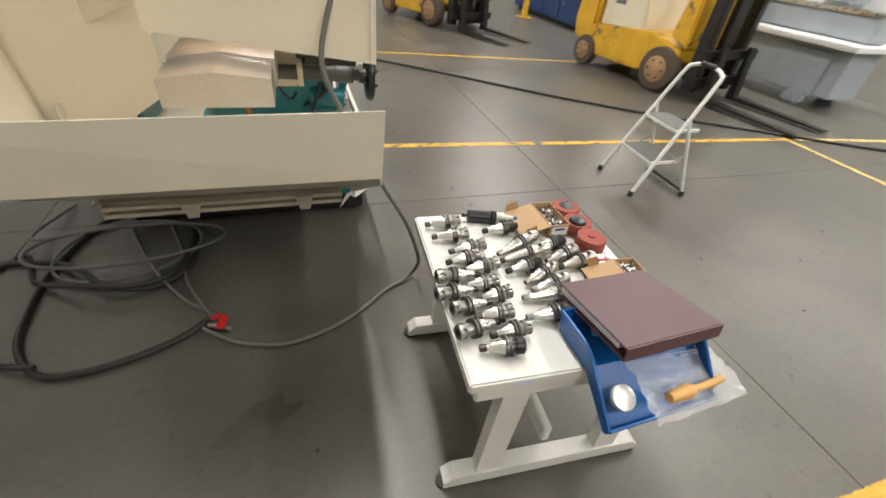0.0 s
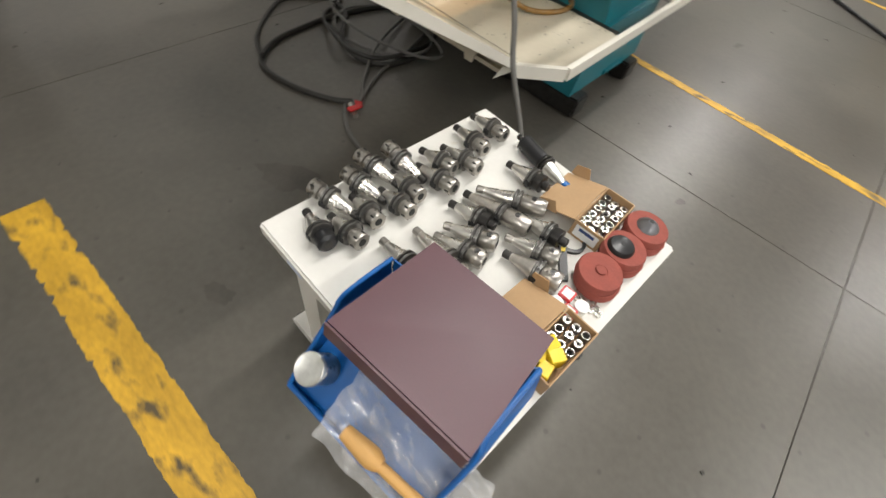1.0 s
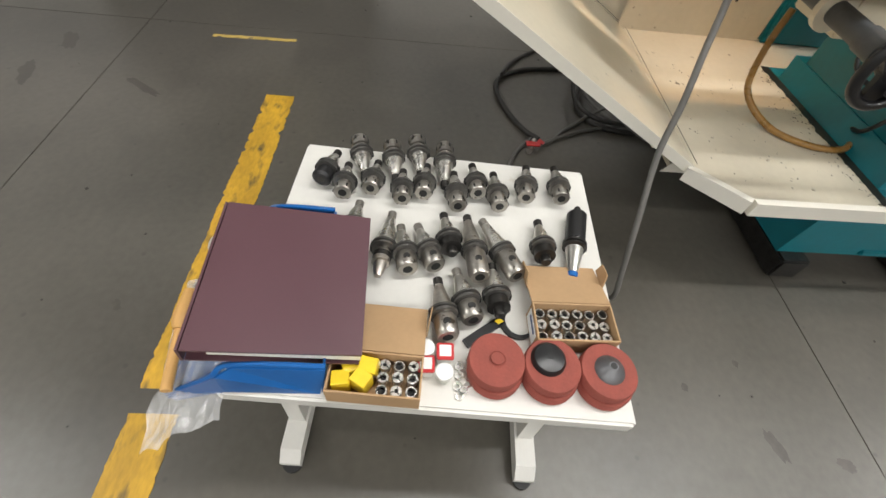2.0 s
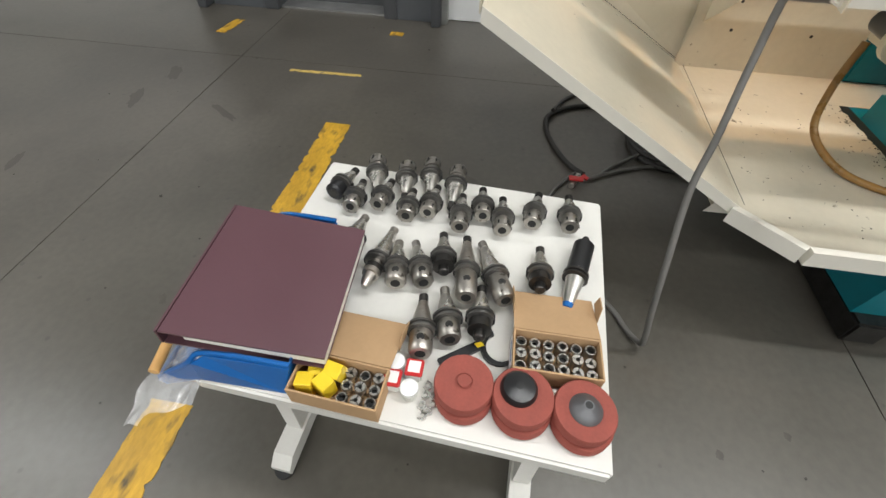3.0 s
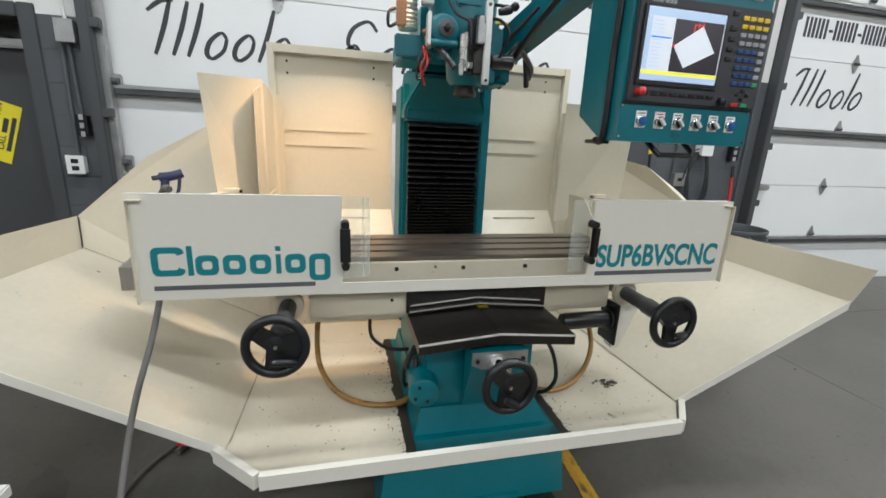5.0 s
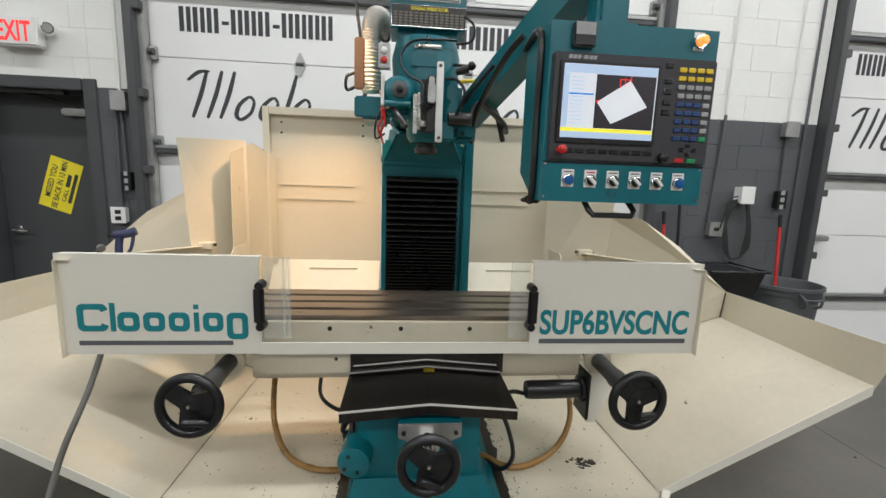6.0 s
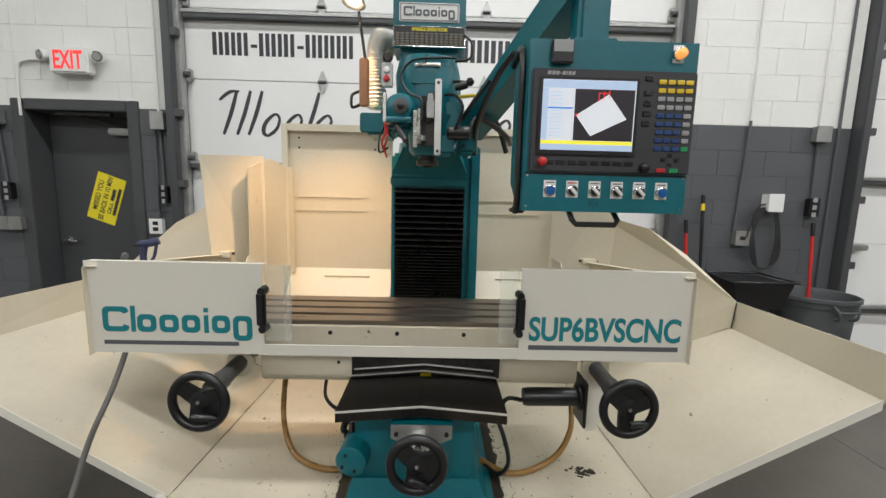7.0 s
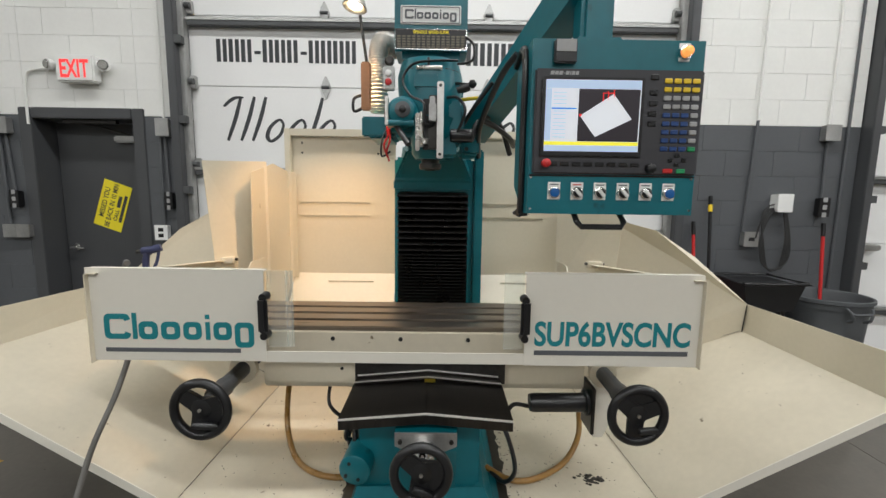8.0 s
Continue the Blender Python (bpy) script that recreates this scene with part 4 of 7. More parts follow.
handwheel((0.175, 1.812, 0.765), 0.093, turn=0.35, grip_at=-0.75)
handwheel((0.175, 3.133, 0.760), 0.093, turn=2.5, grip_at=-0.65)
handwheel((0.285, 2.481, 0.648), 0.089, turn=0.3, grip_at=-1.1)
for yy, z in ((1.815, 0.766), (3.13, 0.762)):
    sh = part("handwheel_shaft", lathe([(0, 0.027), (0.24, 0.027), (0.245, 0.031), (0.31, 0.031), (0.315, 0.022), (0.37, 0.022)], (-0.20, yy, z + 0.015), (1, 0, -0.035), 20), STRUT, mill, "dark grey handwheel shaft housing", True)
    part("shaft_flange", lathe([(0, 0.05), (0.02, 0.05)], (-0.099, yy, z + 0.01), (1, 0, 0), 20), CREAM, sh)
part("front_shaft", lathe([(0, 0.036), (0.04, 0.036), (0.045, 0.024), (0.10, 0.024)], (0.173, 2.481, 0.652), (1, 0, 0), 20), CHROME, mill, "bright steel shaft collar", True)
# axis motor
am = part("axis_motor", lathe([(0, 0.030), (0.015, 0.033), (0.20, 0.033), (0.205, 0.045), (0.215, 0.045)], (-0.10, 2.868, 0.655), (0, 1, 0.01), 22), BLACK, mill, "black cylindrical axis motor", True)
part("motor_plate", box(-0.16, -0.05, 3.085, 3.097, 0.56, 0.73, 0.003), STEEL_DARK, am)
part("motor_cover", plate([(-0.09, 3.098, 0.722), (-0.09, 3.22, 0.722), (-0.09, 3.20, 0.66), (-0.09, 3.145, 0.53), (-0.09, 3.11, 0.53)], 0.05, None, (-1, 0, 0)), WHITE_PANEL, mill)

# the work table with T-slots
placed(*TABLE_AXIS)
tb = part("work_table", box(-0.275, 0.045, 1.76, 3.02, 0.90, 0.962, 0.004), TSLOT, mill, "machined steel table with T-slots")
xs = [-0.275, -0.205, -0.187, -0.122, -0.104, -0.039, -0.021, 0.045]
for a, b in zip(xs[::2], xs[1::2]):
    part("slot_land", box(a, b, 1.76, 3.02, 0.9625, 0.99, 0.003), TSLOT, tb)
part("table_guard", box(0.050, 0.060, 1.80, 3.0, 0.905, 0.978, 0.003), CREAM_OILY, mill, "oily cream guard along the table edge")
for yy in (2.17, 2.39, 2.61):
    part("guard_bolt", lathe([(0, 0.007), (0.005, 0.007)], (0.060, yy, 0.955), (1, 0, 0), 10), BORE, mill)
# side chip guards on the table ends
for s, yy in ((1, 3.03), (-1, 1.75)):
    part("chip_guard", plate([(0.05, yy, 0.90), (-0.40, yy, 0.90), (-0.43, yy, 1.14), (-0.30, yy, 1.14), (-0.20, yy, 1.05), (0.05, yy, 1.03)], 0.003, None, (0, s, 0)), CREAM, mill, "cream chip guard at the table end")

# front splash panel with window, handles and marks
PX = 0.183
part("front_panel", plate([(PX, 1.492, 0.926), (PX, 2.004, 0.926), (PX, 2.004, 1.198), (PX, 1.492, 1.198)], 0.004, None, (-1, 0, 0)), WHITE_PANEL, mill, "off-white front splash panel")
part("front_panel", plate([(PX, 2.768, 0.922), (PX, 3.289, 0.922), (PX, 3.289, 1.197), (PX, 2.768, 1.197)], 0.004, None, (-1, 0, 0)), WHITE_PANEL, mill, "off-white front splash panel")
part("front_sill", box(PX - 0.004, PX, 2.0045, 2.7675, 0.924, 0.957), WHITE_PANEL, mill)
for y0, y1 in ((1.492, 2.004), (2.768, 3.289)):
    part("panel_flange", box(PX - 0.03, PX - 0.0045, y0, y1, 1.192, 1.196), WHITE_PANEL, mill)
    part("panel_flange", box(PX - 0.025, PX - 0.0045, y0, y1, 0.926, 0.930), WHITE_PANEL, mill)
for y0, y1 in ((2.006, 2.078), (2.708, 2.766)):
    g = part("clear_guard", box(PX - 0.020, PX - 0.015, y0, y1, 0.965, 1.193), CLEAR, mill, "scratched clear guard sheet")
    g.visible_shadow = False
for yy in (2.062, 2.078):
    part("guard_strip", box(PX - 0.024, PX - 0.0205, yy - 0.003, yy + 0.003, 0.965, 1.193), CLEAR, mill).visible_shadow = False
for yy in (2.012, 2.762):
    h = part("pull_handle", box(PX + 0.022, PX + 0.040, yy - 0.014, yy + 0.014, 1.018, 1.125, 0.008), BLACK, mill, "black plastic pull handle")
    for z in (1.012, 1.124):
        part("handle_foot", lathe([(0, 0.013), (0.03, 0.011)], (PX + 0.001, yy, z), (1, 0, 0.0), 14), BLACK, h, "", True)

# maker's mark in plain teal blocks, and the model mark
L0, Z0 = 1.535, 0.990


def outline(x, y0, y1, z0, z1, t, cut=None, r=0.016, thick=0.0012):
    """A rounded open frame on a face along +x, stroke t wide; cut leaves out a share of its loop."""
    bm, n = bmesh.new(), 6
    loops = []
    for o in (0.0, t):
        rr, pts = max(r - o * 0.6, 0.003), []
        for cy, cz, a0 in ((y1 - o - rr, z1 - o - rr, 0), (y0 + o + rr, z1 - o - rr, 90), (y0 + o + rr, z0 + o + rr, 180), (y1 - o - rr, z0 + o + rr, 270)):
            pts += [(cy + rr * math.cos(radians(a0 + 90 * i / n)), cz + rr * math.sin(radians(a0 + 90 * i / n))) for i in range(n + 1)]
        loops.append(pts)
    rows = [[bm.verts.new((x + h, *q)) for q, h in ((p, 0), (r_, 0), (r_, thick), (p, thick))] for p, r_ in zip(*loops)]
    m = len(rows)
    for i in range(m):
        if cut and cut[0] <= i < cut[1]:
            continue
        u, v = rows[i], rows[(i + 1) % m]
        for k in range(4):
            bm.faces.new((u[k], u[(k + 1) % 4], v[(k + 1) % 4], v[k]))
    return bm


def mark_blocks(x, y, z, k, t, mat, owner):
    """The maker's mark as plain rounded frames and bars, k times its full size."""
    for a, w, u0, u1, cut in ((0.0, 0.076, 0, 0.075, (27, 28)), (0.100, 0.055, 0, 0.053, None), (0.165, 0.055, 0, 0.053, None), (0.230, 0.053, 0, 0.053, None), (0.318, 0.053, 0, 0.053, None), (0.380, 0.056, -0.022, 0.053, None)):
        part("maker_block", outline(x, y + k * a, y + k * (a + w), z + k * u0, z + k * u1, k * t, cut, 0.016 * k), mat, owner, "plain rounded frame")
    for a, w, u0, u1 in ((0.082, 0.013, 0, 0.078), (0.295, 0.013, 0, 0.053), (0.295, 0.013, 0.062, 0.075)):
        part("maker_block", bars(x, y + k * a, z, [(0, k * w, k * u0, k * u1)]), mat, owner, "plain bar")


mark_blocks(PX + 0.0005, L0, Z0, 1.0, 0.0155, TEAL_DECAL, mill)
part("underline", bars(PX + 0.0005, L0, Z0, [(0.0, 0.395, -0.038, -0.026)]), GREY_DECAL, mill, "grey painted line")
part("model_mark", letters("SUP6BVSCNC", 0.100, facing(PX + 0.001, 2.797, 0.985), 0.0006, 0.462, 0.0026), TEAL_DECAL, mill, "teal painted letters")
part("underline", bars(PX + 0.0005, 2.797, 0.955, [(0.0, 0.458, 0.0, 0.014)]), GREY_DECAL, mill, "grey painted line")

# swing guards behind the panel ends
placed(TABLE_AXIS[0], (0.025, 0.048, -0.012))
for sy, (ya, yb, yc), nm in ((1, (1.497, 1.56, 1.684), "l"), (-1, (3.283, 3.19, 3.10), "r")):
    part("guard_rail", plate([(PX - 0.005, ya, 1.19), (-0.47, yb - sy * 0.02, 1.127), (-0.47, yb - sy * 0.02, 1.00), (PX - 0.005, ya, 0.93)], 0.003, None, (0, -sy, 0)), CREAM, mill, "cream side rail of the splash guard")
    part("rail_flange", plate([(PX - 0.005, ya, 1.191), (-0.47, yb - sy * 0.02, 1.128), (-0.47, yb + sy * 0.01, 1.128), (PX - 0.005, ya + sy * 0.03, 1.191)], 0.003, None, (0, 0, 1)), CREAM, mill)
    h = part("guard_hinge", box(-0.50, -0.455, yb - 0.02, yb + 0.045, 1.118, 1.145, 0.003), CREAM, mill)
    part("hinge_pin", rod((-0.475, yb - 0.03, 1.135), (-0.475, yb + 0.055, 1.135), 0.006), STEEL_DARK, h)
    x1 = -0.433
    part("swing_guard", plate([(x1, yb - sy * 0.055, 1.555), (-0.655, yc, 1.57), (-0.66, yc, 0.98), (x1, yb - sy * 0.02, 1.09)] if sy > 0 else [(x1, yb + 0.125, 1.54), (-0.655, yc - 0.02, 1.56), (-0.66, yc - 0.02, 0.98), (x1, yb + 0.09, 1.09)], 0.003), CREAM, mill, "cream hinged swing guard")
# steel cover over the left table end
for y0, y1, o in ((1.31, 1.56, 0.0), (1.50, 1.75, 0.006)):
    part("table_end_cover", plate([(-0.42 - o, y0, 0.858), (-0.14 + o, y0, 0.858), (-0.14 + o, y0, 0.935 + o), (-0.28, y0, 0.950 + o), (-0.42 - o, y0, 0.935 + o)], y1 - y0, None, (0, 1, 0)), COVER_STEEL, mill, "folded steel cover beyond the table end")

# head, ram and motor housing
placed(*HEAD)
HX = -0.35
part("ram", box(-1.0, -0.62, 2.36, 2.64, 1.66, 1.95, 0.03), TEAL, mill, "teal ram")
hc = part("head_casting", lathe([(0, 0.10), (0.02, 0.125), (0.20, 0.135), (0.26, 0.12)], (-0.42, 2.49, 1.70), (0, 0, 1), 28), TEAL, mill, "teal milling head casting", True)
part("quill_housing", lathe([(0, 0.06), (0.02, 0.075), (0.12, 0.085), (0.16, 0.10)], (HX, 2.495, 1.57), (0, 0, 1), 26), TEAL, mill, "", True)
sp = part("spindle_nose", lathe([(0, 0.040), (0.006, 0.045), (0.022, 0.045), (0.026, 0.036), (0.045, 0.036)], (HX, 2.495, 1.53), (0, 0, 1), 24), STEEL_DARK, mill, "dark steel spindle nose", True)
part("spindle_bore", lathe([(0, 0.022), (0.004, 0.022)], (HX, 2.495, 1.527), (0, 0, 1), 18), BORE, sp)
part("left_cheek", box(-0.46, -0.30, 2.34, 2.44, 1.655, 1.80, 0.02), TEAL, mill)
part("right_cheek", box(-0.46, -0.31, 2.55, 2.63, 1.63, 1.80, 0.018), TEAL, mill)
part("lower_block", box(-0.44, -0.295, 2.445, 2.60, 1.575, 1.66, 0.012), TEAL, mill)
part("feed_dial", lathe([(0, 0.032), (0.012, 0.03), (0.016, 0.012), (0.03, 0.012)], (-0.299, 2.375, 1.765), (1, 0, 0), 22), STRUT, mill, "", True)
part("feed_box", box(-0.32, -0.285, 2.43, 2.53, 1.835, 1.895, 0.008), TEAL, mill)
part("nameplate", box(-0.284, -0.281, 2.445, 2.525, 1.905, 1.918), GALV, mill)
part("belt_housing", box(-0.56, -0.335, 2.348, 2.638, 1.965, 2.32, 0.03), TEAL, mill, "teal belt and motor housing")
mk = part("maker_plate", box(-0.334, -0.329, 2.375, 2.610, 2.085, 2.155, 0.004), WHITE_PLASTIC, mill, "white maker's plate")
mark_blocks(-0.3285, 2.392, 2.105, 0.46, 0.015, GREY_DECAL, mk)
part("plate_border", outline(-0.3287, 2.379, 2.606, 2.089, 2.151, 0.003, None, 0.006), GREY_DECAL, mk)
spd = part("speed_plate", box(-0.334, -0.329, 2.354, 2.634, 1.992, 2.068, 0.003), BLACK, mill, "black spindle speed plate with rows of numbers")
part("title", letters("SPINDLE SPEED R.P.M.", 0.016, facing(-0.328, 2.425, 2.051), 0.0004, 0.14, 0.0004), YELLOW_SIGN, spd)
grid = bmesh.new()
for r in range(5):
    for c in range(14):
        bars(-0.3285, 2.362 + c * 0.0192, 1.999 + r * 0.0098, [(0, 0.0135, 0, 0.0055)], 0.0006, 0, grid)
tagged(part("number_grid", grid, DIM_BARS, spd), kind="stuff")
part("plate_rim", bars(-0.3288, 2.354, 1.992, [(0, 0.28, 0, 0.002), (0, 0.28, 0.074, 0.076), (0, 0.002, 0.002, 0.074), (0.278, 0.28, 0.002, 0.074)]), CHROME, spd)
# quill depth scale and stop
sc = part("depth_scale", box(-0.235, -0.215, 2.522, 2.547, 1.565, 1.845, 0.003), ALU, mill, "bright aluminium depth scale")
for z in (1.58, 1.83):
    part("scale_screw", lathe([(0, 0.006), (0.003, 0.006)], (-0.215, 2.5345, z), (1, 0, 0), 10), STEEL_DARK, sc)
part("scale_post", box(-0.26, -0.2355, 2.49, 2.545, 1.60, 1.80, 0.004), STEEL_DARK, mill)
rd = part("reader_head", box(-0.24, -0.205, 2.495, 2.515, 1.735, 1.79, 0.003), GALV, mill)
part("stop_rod", rod((-0.25, 2.463, 1.61), (-0.25, 2.463, 1.74), 0.010), STEEL, mill, "", True)
part("stop_nut", lathe([(0, 0.018), (0.02, 0.018)], (-0.25, 2.475, 1.62), (0, 0, 1), 14), STEEL, mill, "", True)
part("quill_lever", tube([(-0.30, 2.36, 1.70), (-0.25, 2.385, 1.66), (-0.22, 2.415, 1.615)], 0.011, 10), BLACK, mill, "black lever", True)
part("speed_lever", tube([(-0.36, 2.62, 1.70), (-0.30, 2.66, 1.76), (-0.24, 2.73, 1.85)], 0.008, 10), BLACK, mill, "black lever", True)
kb = part("brake_lever", rod((-0.36, 2.56, 1.875), (-0.30, 2.655, 1.855), 0.006), STEEL_DARK, mill)
part("knob", lathe([(0, 0.008), (0.008, 0.016), (0.02, 0.016), (0.03, 0.006)], (-0.30, 2.645, 1.857), (0.5, 0.85, -0.1), 14), BLACK, kb, "", True)
qm = part("quill_motor", lathe([(0, 0.022), (0.005, 0.026), (0.085, 0.026), (0.09, 0.02)], (-0.30, 2.575, 1.66), (0.1, 1, 0), 18), BLACK, mill, "black round quill drive", True)
for pts, r in (([(-0.32, 2.60, 1.95), (-0.29, 2.52, 1.94), (-0.27, 2.43, 1.92), (-0.26, 2.39, 1.86), (-0.25, 2.42, 1.80), (-0.235, 2.47, 1.77), (-0.225, 2.475, 1.70), (-0.23, 2.505, 1.69), (-0.22, 2.51, 1.74)], 0.005), ([(-0.33, 2.63, 2.04), (-0.30, 2.66, 2.0), (-0.30, 2.655, 1.945), (-0.33, 2.60, 1.94)], 0.005), ([(-0.28, 2.60, 1.665), (-0.26, 2.63, 1.75), (-0.28, 2.60, 1.80), (-0.30, 2.56, 1.805)], 0.006), ([(-0.34, 2.66, 1.66), (-0.38, 2.72, 1.75), (-0.5, 2.80, 1.73), (-0.6, 2.86, 1.62)], 0.012), ([(-0.34, 2.66, 1.65), (-0.36, 2.70, 1.73), (-0.5, 2.83, 1.69), (-0.62, 2.88, 1.66)], 0.012)):
    part("cable", tube(pts, r, 8), BLACK, mill, "", True)
part("feed_casting", lathe([(0, 0.060), (0.02, 0.062), (0.05, 0.052), (0.055, 0.045)], (-0.315, 2.385, 1.745), (1, 0, 0), 28), TEAL, mill, "teal round feed housing", True)
dl = part("feed_scale", lathe([(0, 0.030), (0.008, 0.030), (0.010, 0.026)], (-0.260, 2.39, 1.75), (1, 0, 0), 24), STRUT, mill, "grey feed dial", True)
part("dial_knob", lathe([(0, 0.013), (0.012, 0.012), (0.014, 0.008)], (-0.250, 2.39, 1.75), (1, 0, 0), 16), BLACK, dl, "", True)
part("feed_handle", rod((-0.262, 2.335, 1.700), (-0.262, 2.432, 1.700), 0.012), TEAL, mill, "", True)
part("feed_lug", box(-0.30, -0.255, 2.322, 2.334, 1.69, 1.80, 0.003), ALU, mill)
part("quill_slot", box(-0.262, -0.252, 2.468, 2.50, 1.60, 1.79, 0.002), BORE, mill, "dark quill slot")
part("stop_bar", box(-0.258, -0.243, 2.440, 2.456, 1.595, 1.735, 0.002), STEEL, mill, "steel quill stop bar")
part("clamp_bracket", box(-0.235, -0.20, 2.492, 2.520, 1.700, 1.765, 0.003), GALV, mill)
part("clamp_band", lathe([(0, 0.131), (0.012, 0.131)], (-0.42, 2.49, 1.905), (0, 0, 1), 36), STEEL_DARK, mill, "dark clamp band", True)
part("clamp_rod", rod((-0.285, 2.44, 1.912), (-0.285, 2.54, 1.912), 0.008), STEEL, mill, "", True)
part("lift_eye", rod((-0.286, 2.487, 1.918), (-0.286, 2.487, 1.95), 0.005), STEEL_DARK, mill)
part("speed_handle", lathe([(0, 0.012), (0.03, 0.016), (0.05, 0.014)], (-0.31, 2.60, 1.835), (0.2, 1, 0.25), 16), BLACK, mill, "", True)
for yy, zz in ((2.645, 1.62), (2.645, 1.66)):
    part("casting_bolt", lathe([(0, 0.009), (0.008, 0.009)], (-0.395, yy, zz), (1, 0, 0), 8), STEEL_DARK, mill)
part("yellow_lead", tube([(-0.52, 2.62, 1.845), (-0.50, 2.70, 1.850), (-0.52, 2.78, 1.845)], 0.008, 8), YELLOW, mill, "yellow lead", True)
# small fittings on the left of the head
part("valve_arm", box(-0.60, -0.36, 2.235, 2.345, 1.655, 1.735, 0.012), TEAL, mill, "teal bracket arm")
part("bracket_plate", box(-0.37, -0.355, 2.215, 2.335, 1.66, 1.74, 0.006), TEAL, mill)
part("right_block", box(-0.62, -0.40, 2.625, 2.70, 1.595, 1.69, 0.012), TEAL, mill)
for k, (yy, z) in enumerate(((2.325, 1.72), (2.33, 1.70), (2.318, 1.745), (2.345, 1.76))):
    part("brass_fitting", lathe([(0, 0.012), (0.02, 0.012), (0.022, 0.007), (0.05, 0.007)], (-0.33, yy, z), (0.5, 1, 0.1 * k), 12), STEEL_WORN if k % 2 else COPPER, mill, "", True)
for pts in ([(-0.34, 2.32, 1.70), (-0.32, 2.325, 1.66), (-0.32, 2.31, 1.62), (-0.33, 2.325, 1.575)], [(-0.34, 2.33, 1.69), (-0.31, 2.335, 1.64), (-0.33, 2.32, 1.60), (-0.33, 2.33, 1.56)]):
    part("wire", tube(pts, 0.004, 6), RED, mill, "red wire")
part("wire", tube([(-0.34, 2.325, 1.70), (-0.33, 2.30, 1.64), (-0.33, 2.30, 1.58), (-0.33, 2.335, 1.60)], 0.004, 6), BLACK, mill)
pb = part("push_button_box", box(-0.345, -0.31, 2.308, 2.352, 1.835, 1.925, 0.004), GALV, mill, "grey push-button box")
for z, mt in ((1.896, WHITE_PLASTIC), (1.863, RED)):
    part("button", lathe([(0, 0.013), (0.008, 0.012), (0.01, 0.008)], (-0.309, 2.33, z), (1, 0, 0), 16), mt, pb, "", True)
part("pendant_cap", lathe([(0, 0.018), (0.01, 0.02), (0.02, 0.012)], (-0.33, 2.333, 1.945), (1, 0, 0), 16), STEEL_DARK, mill, "", True)
# flexible metal duct
dz = bmesh.new()
pts = smooth_line([(-0.44, 2.275, 1.77), (-0.44, 2.272, 1.90), (-0.44, 2.272, 2.0), (-0.45, 2.285, 2.055), (-0.50, 2.31, 2.07), (-0.55, 2.33, 2.05)], 18)
rings = []
for i, p in enumerate(pts):
    d, u, v = frame_of(pts[min(i + 1, len(pts) - 1)] - pts[max(i - 1, 0)])
    u = Vector((1, 0, 0)) - d * d.x
    u.normalize()
    v, r = d.cross(u), (0.034, 0.041)[i % 2]
    rings.append([dz.verts.new(p + (u * math.cos(2 * math.pi * k / 18) + v * math.sin(2 * math.pi * k / 18)) * r) for k in range(18)])
for a, b in zip(rings, rings[1:]):
    for k in range(18):
        dz.faces.new((a[k], a[(k + 1) % 18], b[(k + 1) % 18], b[k]))
dz.faces.new(rings[0]), dz.faces.new(rings[-1])
part("flexible_duct", dz, ALU, mill, "ribbed bright metal duct", True)
wl = part("lamp_bracket", box(-0.36, -0.33, 2.218, 2.255, 1.76, 1.945, 0.005), COPPER, mill, "copper-brown lamp bracket")
part("lamp_stem", rod((-0.345, 2.24, 1.945), (-0.345, 2.215, 2.12), 0.006), STEEL_DARK, mill)
ls = part("lamp_shade", lathe([(0, 0.022), (0.02, 0.03), (0.06, 0.048), (0.062, 0.046), (0.03, 0.03)], (-0.345, 2.205, 2.205), (0.12, -0.15, -1), 26, None, False), STEEL_WORN, mill, "steel work lamp shade", True)
part("bulb", lathe([(0, 0.008), (0.01, 0.024), (0.02, 0.028), (0.03, 0.02), (0.034, 0.006)], (-0.342, 2.20, 2.175), (0.12, -0.15, -1), 16), LAMP_GLOW, ls, "lit warm bulb", True)
part("lamp_cord", tube([(-0.35, 2.22, 1.77), (-0.33, 2.19, 1.755), (-0.33, 2.19, 1.80), (-0.35, 2.215, 1.82)], 0.006, 8), BLACK, mill, "", True)

# hoses inside the tray
placed((1, 0.955, 1), (0.035, 0.111, 0))
part("coolant_hose", tube([(-0.30, 1.905, 0.72), (-0.28, 1.89, 0.60), (-0.24, 1.90, 0.48), (-0.14, 1.97, 0.42), (-0.06, 2.08, 0.413), (-0.05, 2.2, 0.413), (-0.10, 2.27, 0.42)], 0.011, 10), AMBER_HOSE, mill, "amber rubber coolant hose", True)
part("coolant_hose", tube([(-0.25, 3.11, 0.60), (-0.19, 3.10, 0.50), (-0.13, 3.03, 0.425), (-0.05, 2.90, 0.413), (-0.04, 2.80, 0.413), (-0.10, 2.715, 0.42)], 0.011, 10), AMBER_HOSE, mill, "amber rubber coolant hose", True)
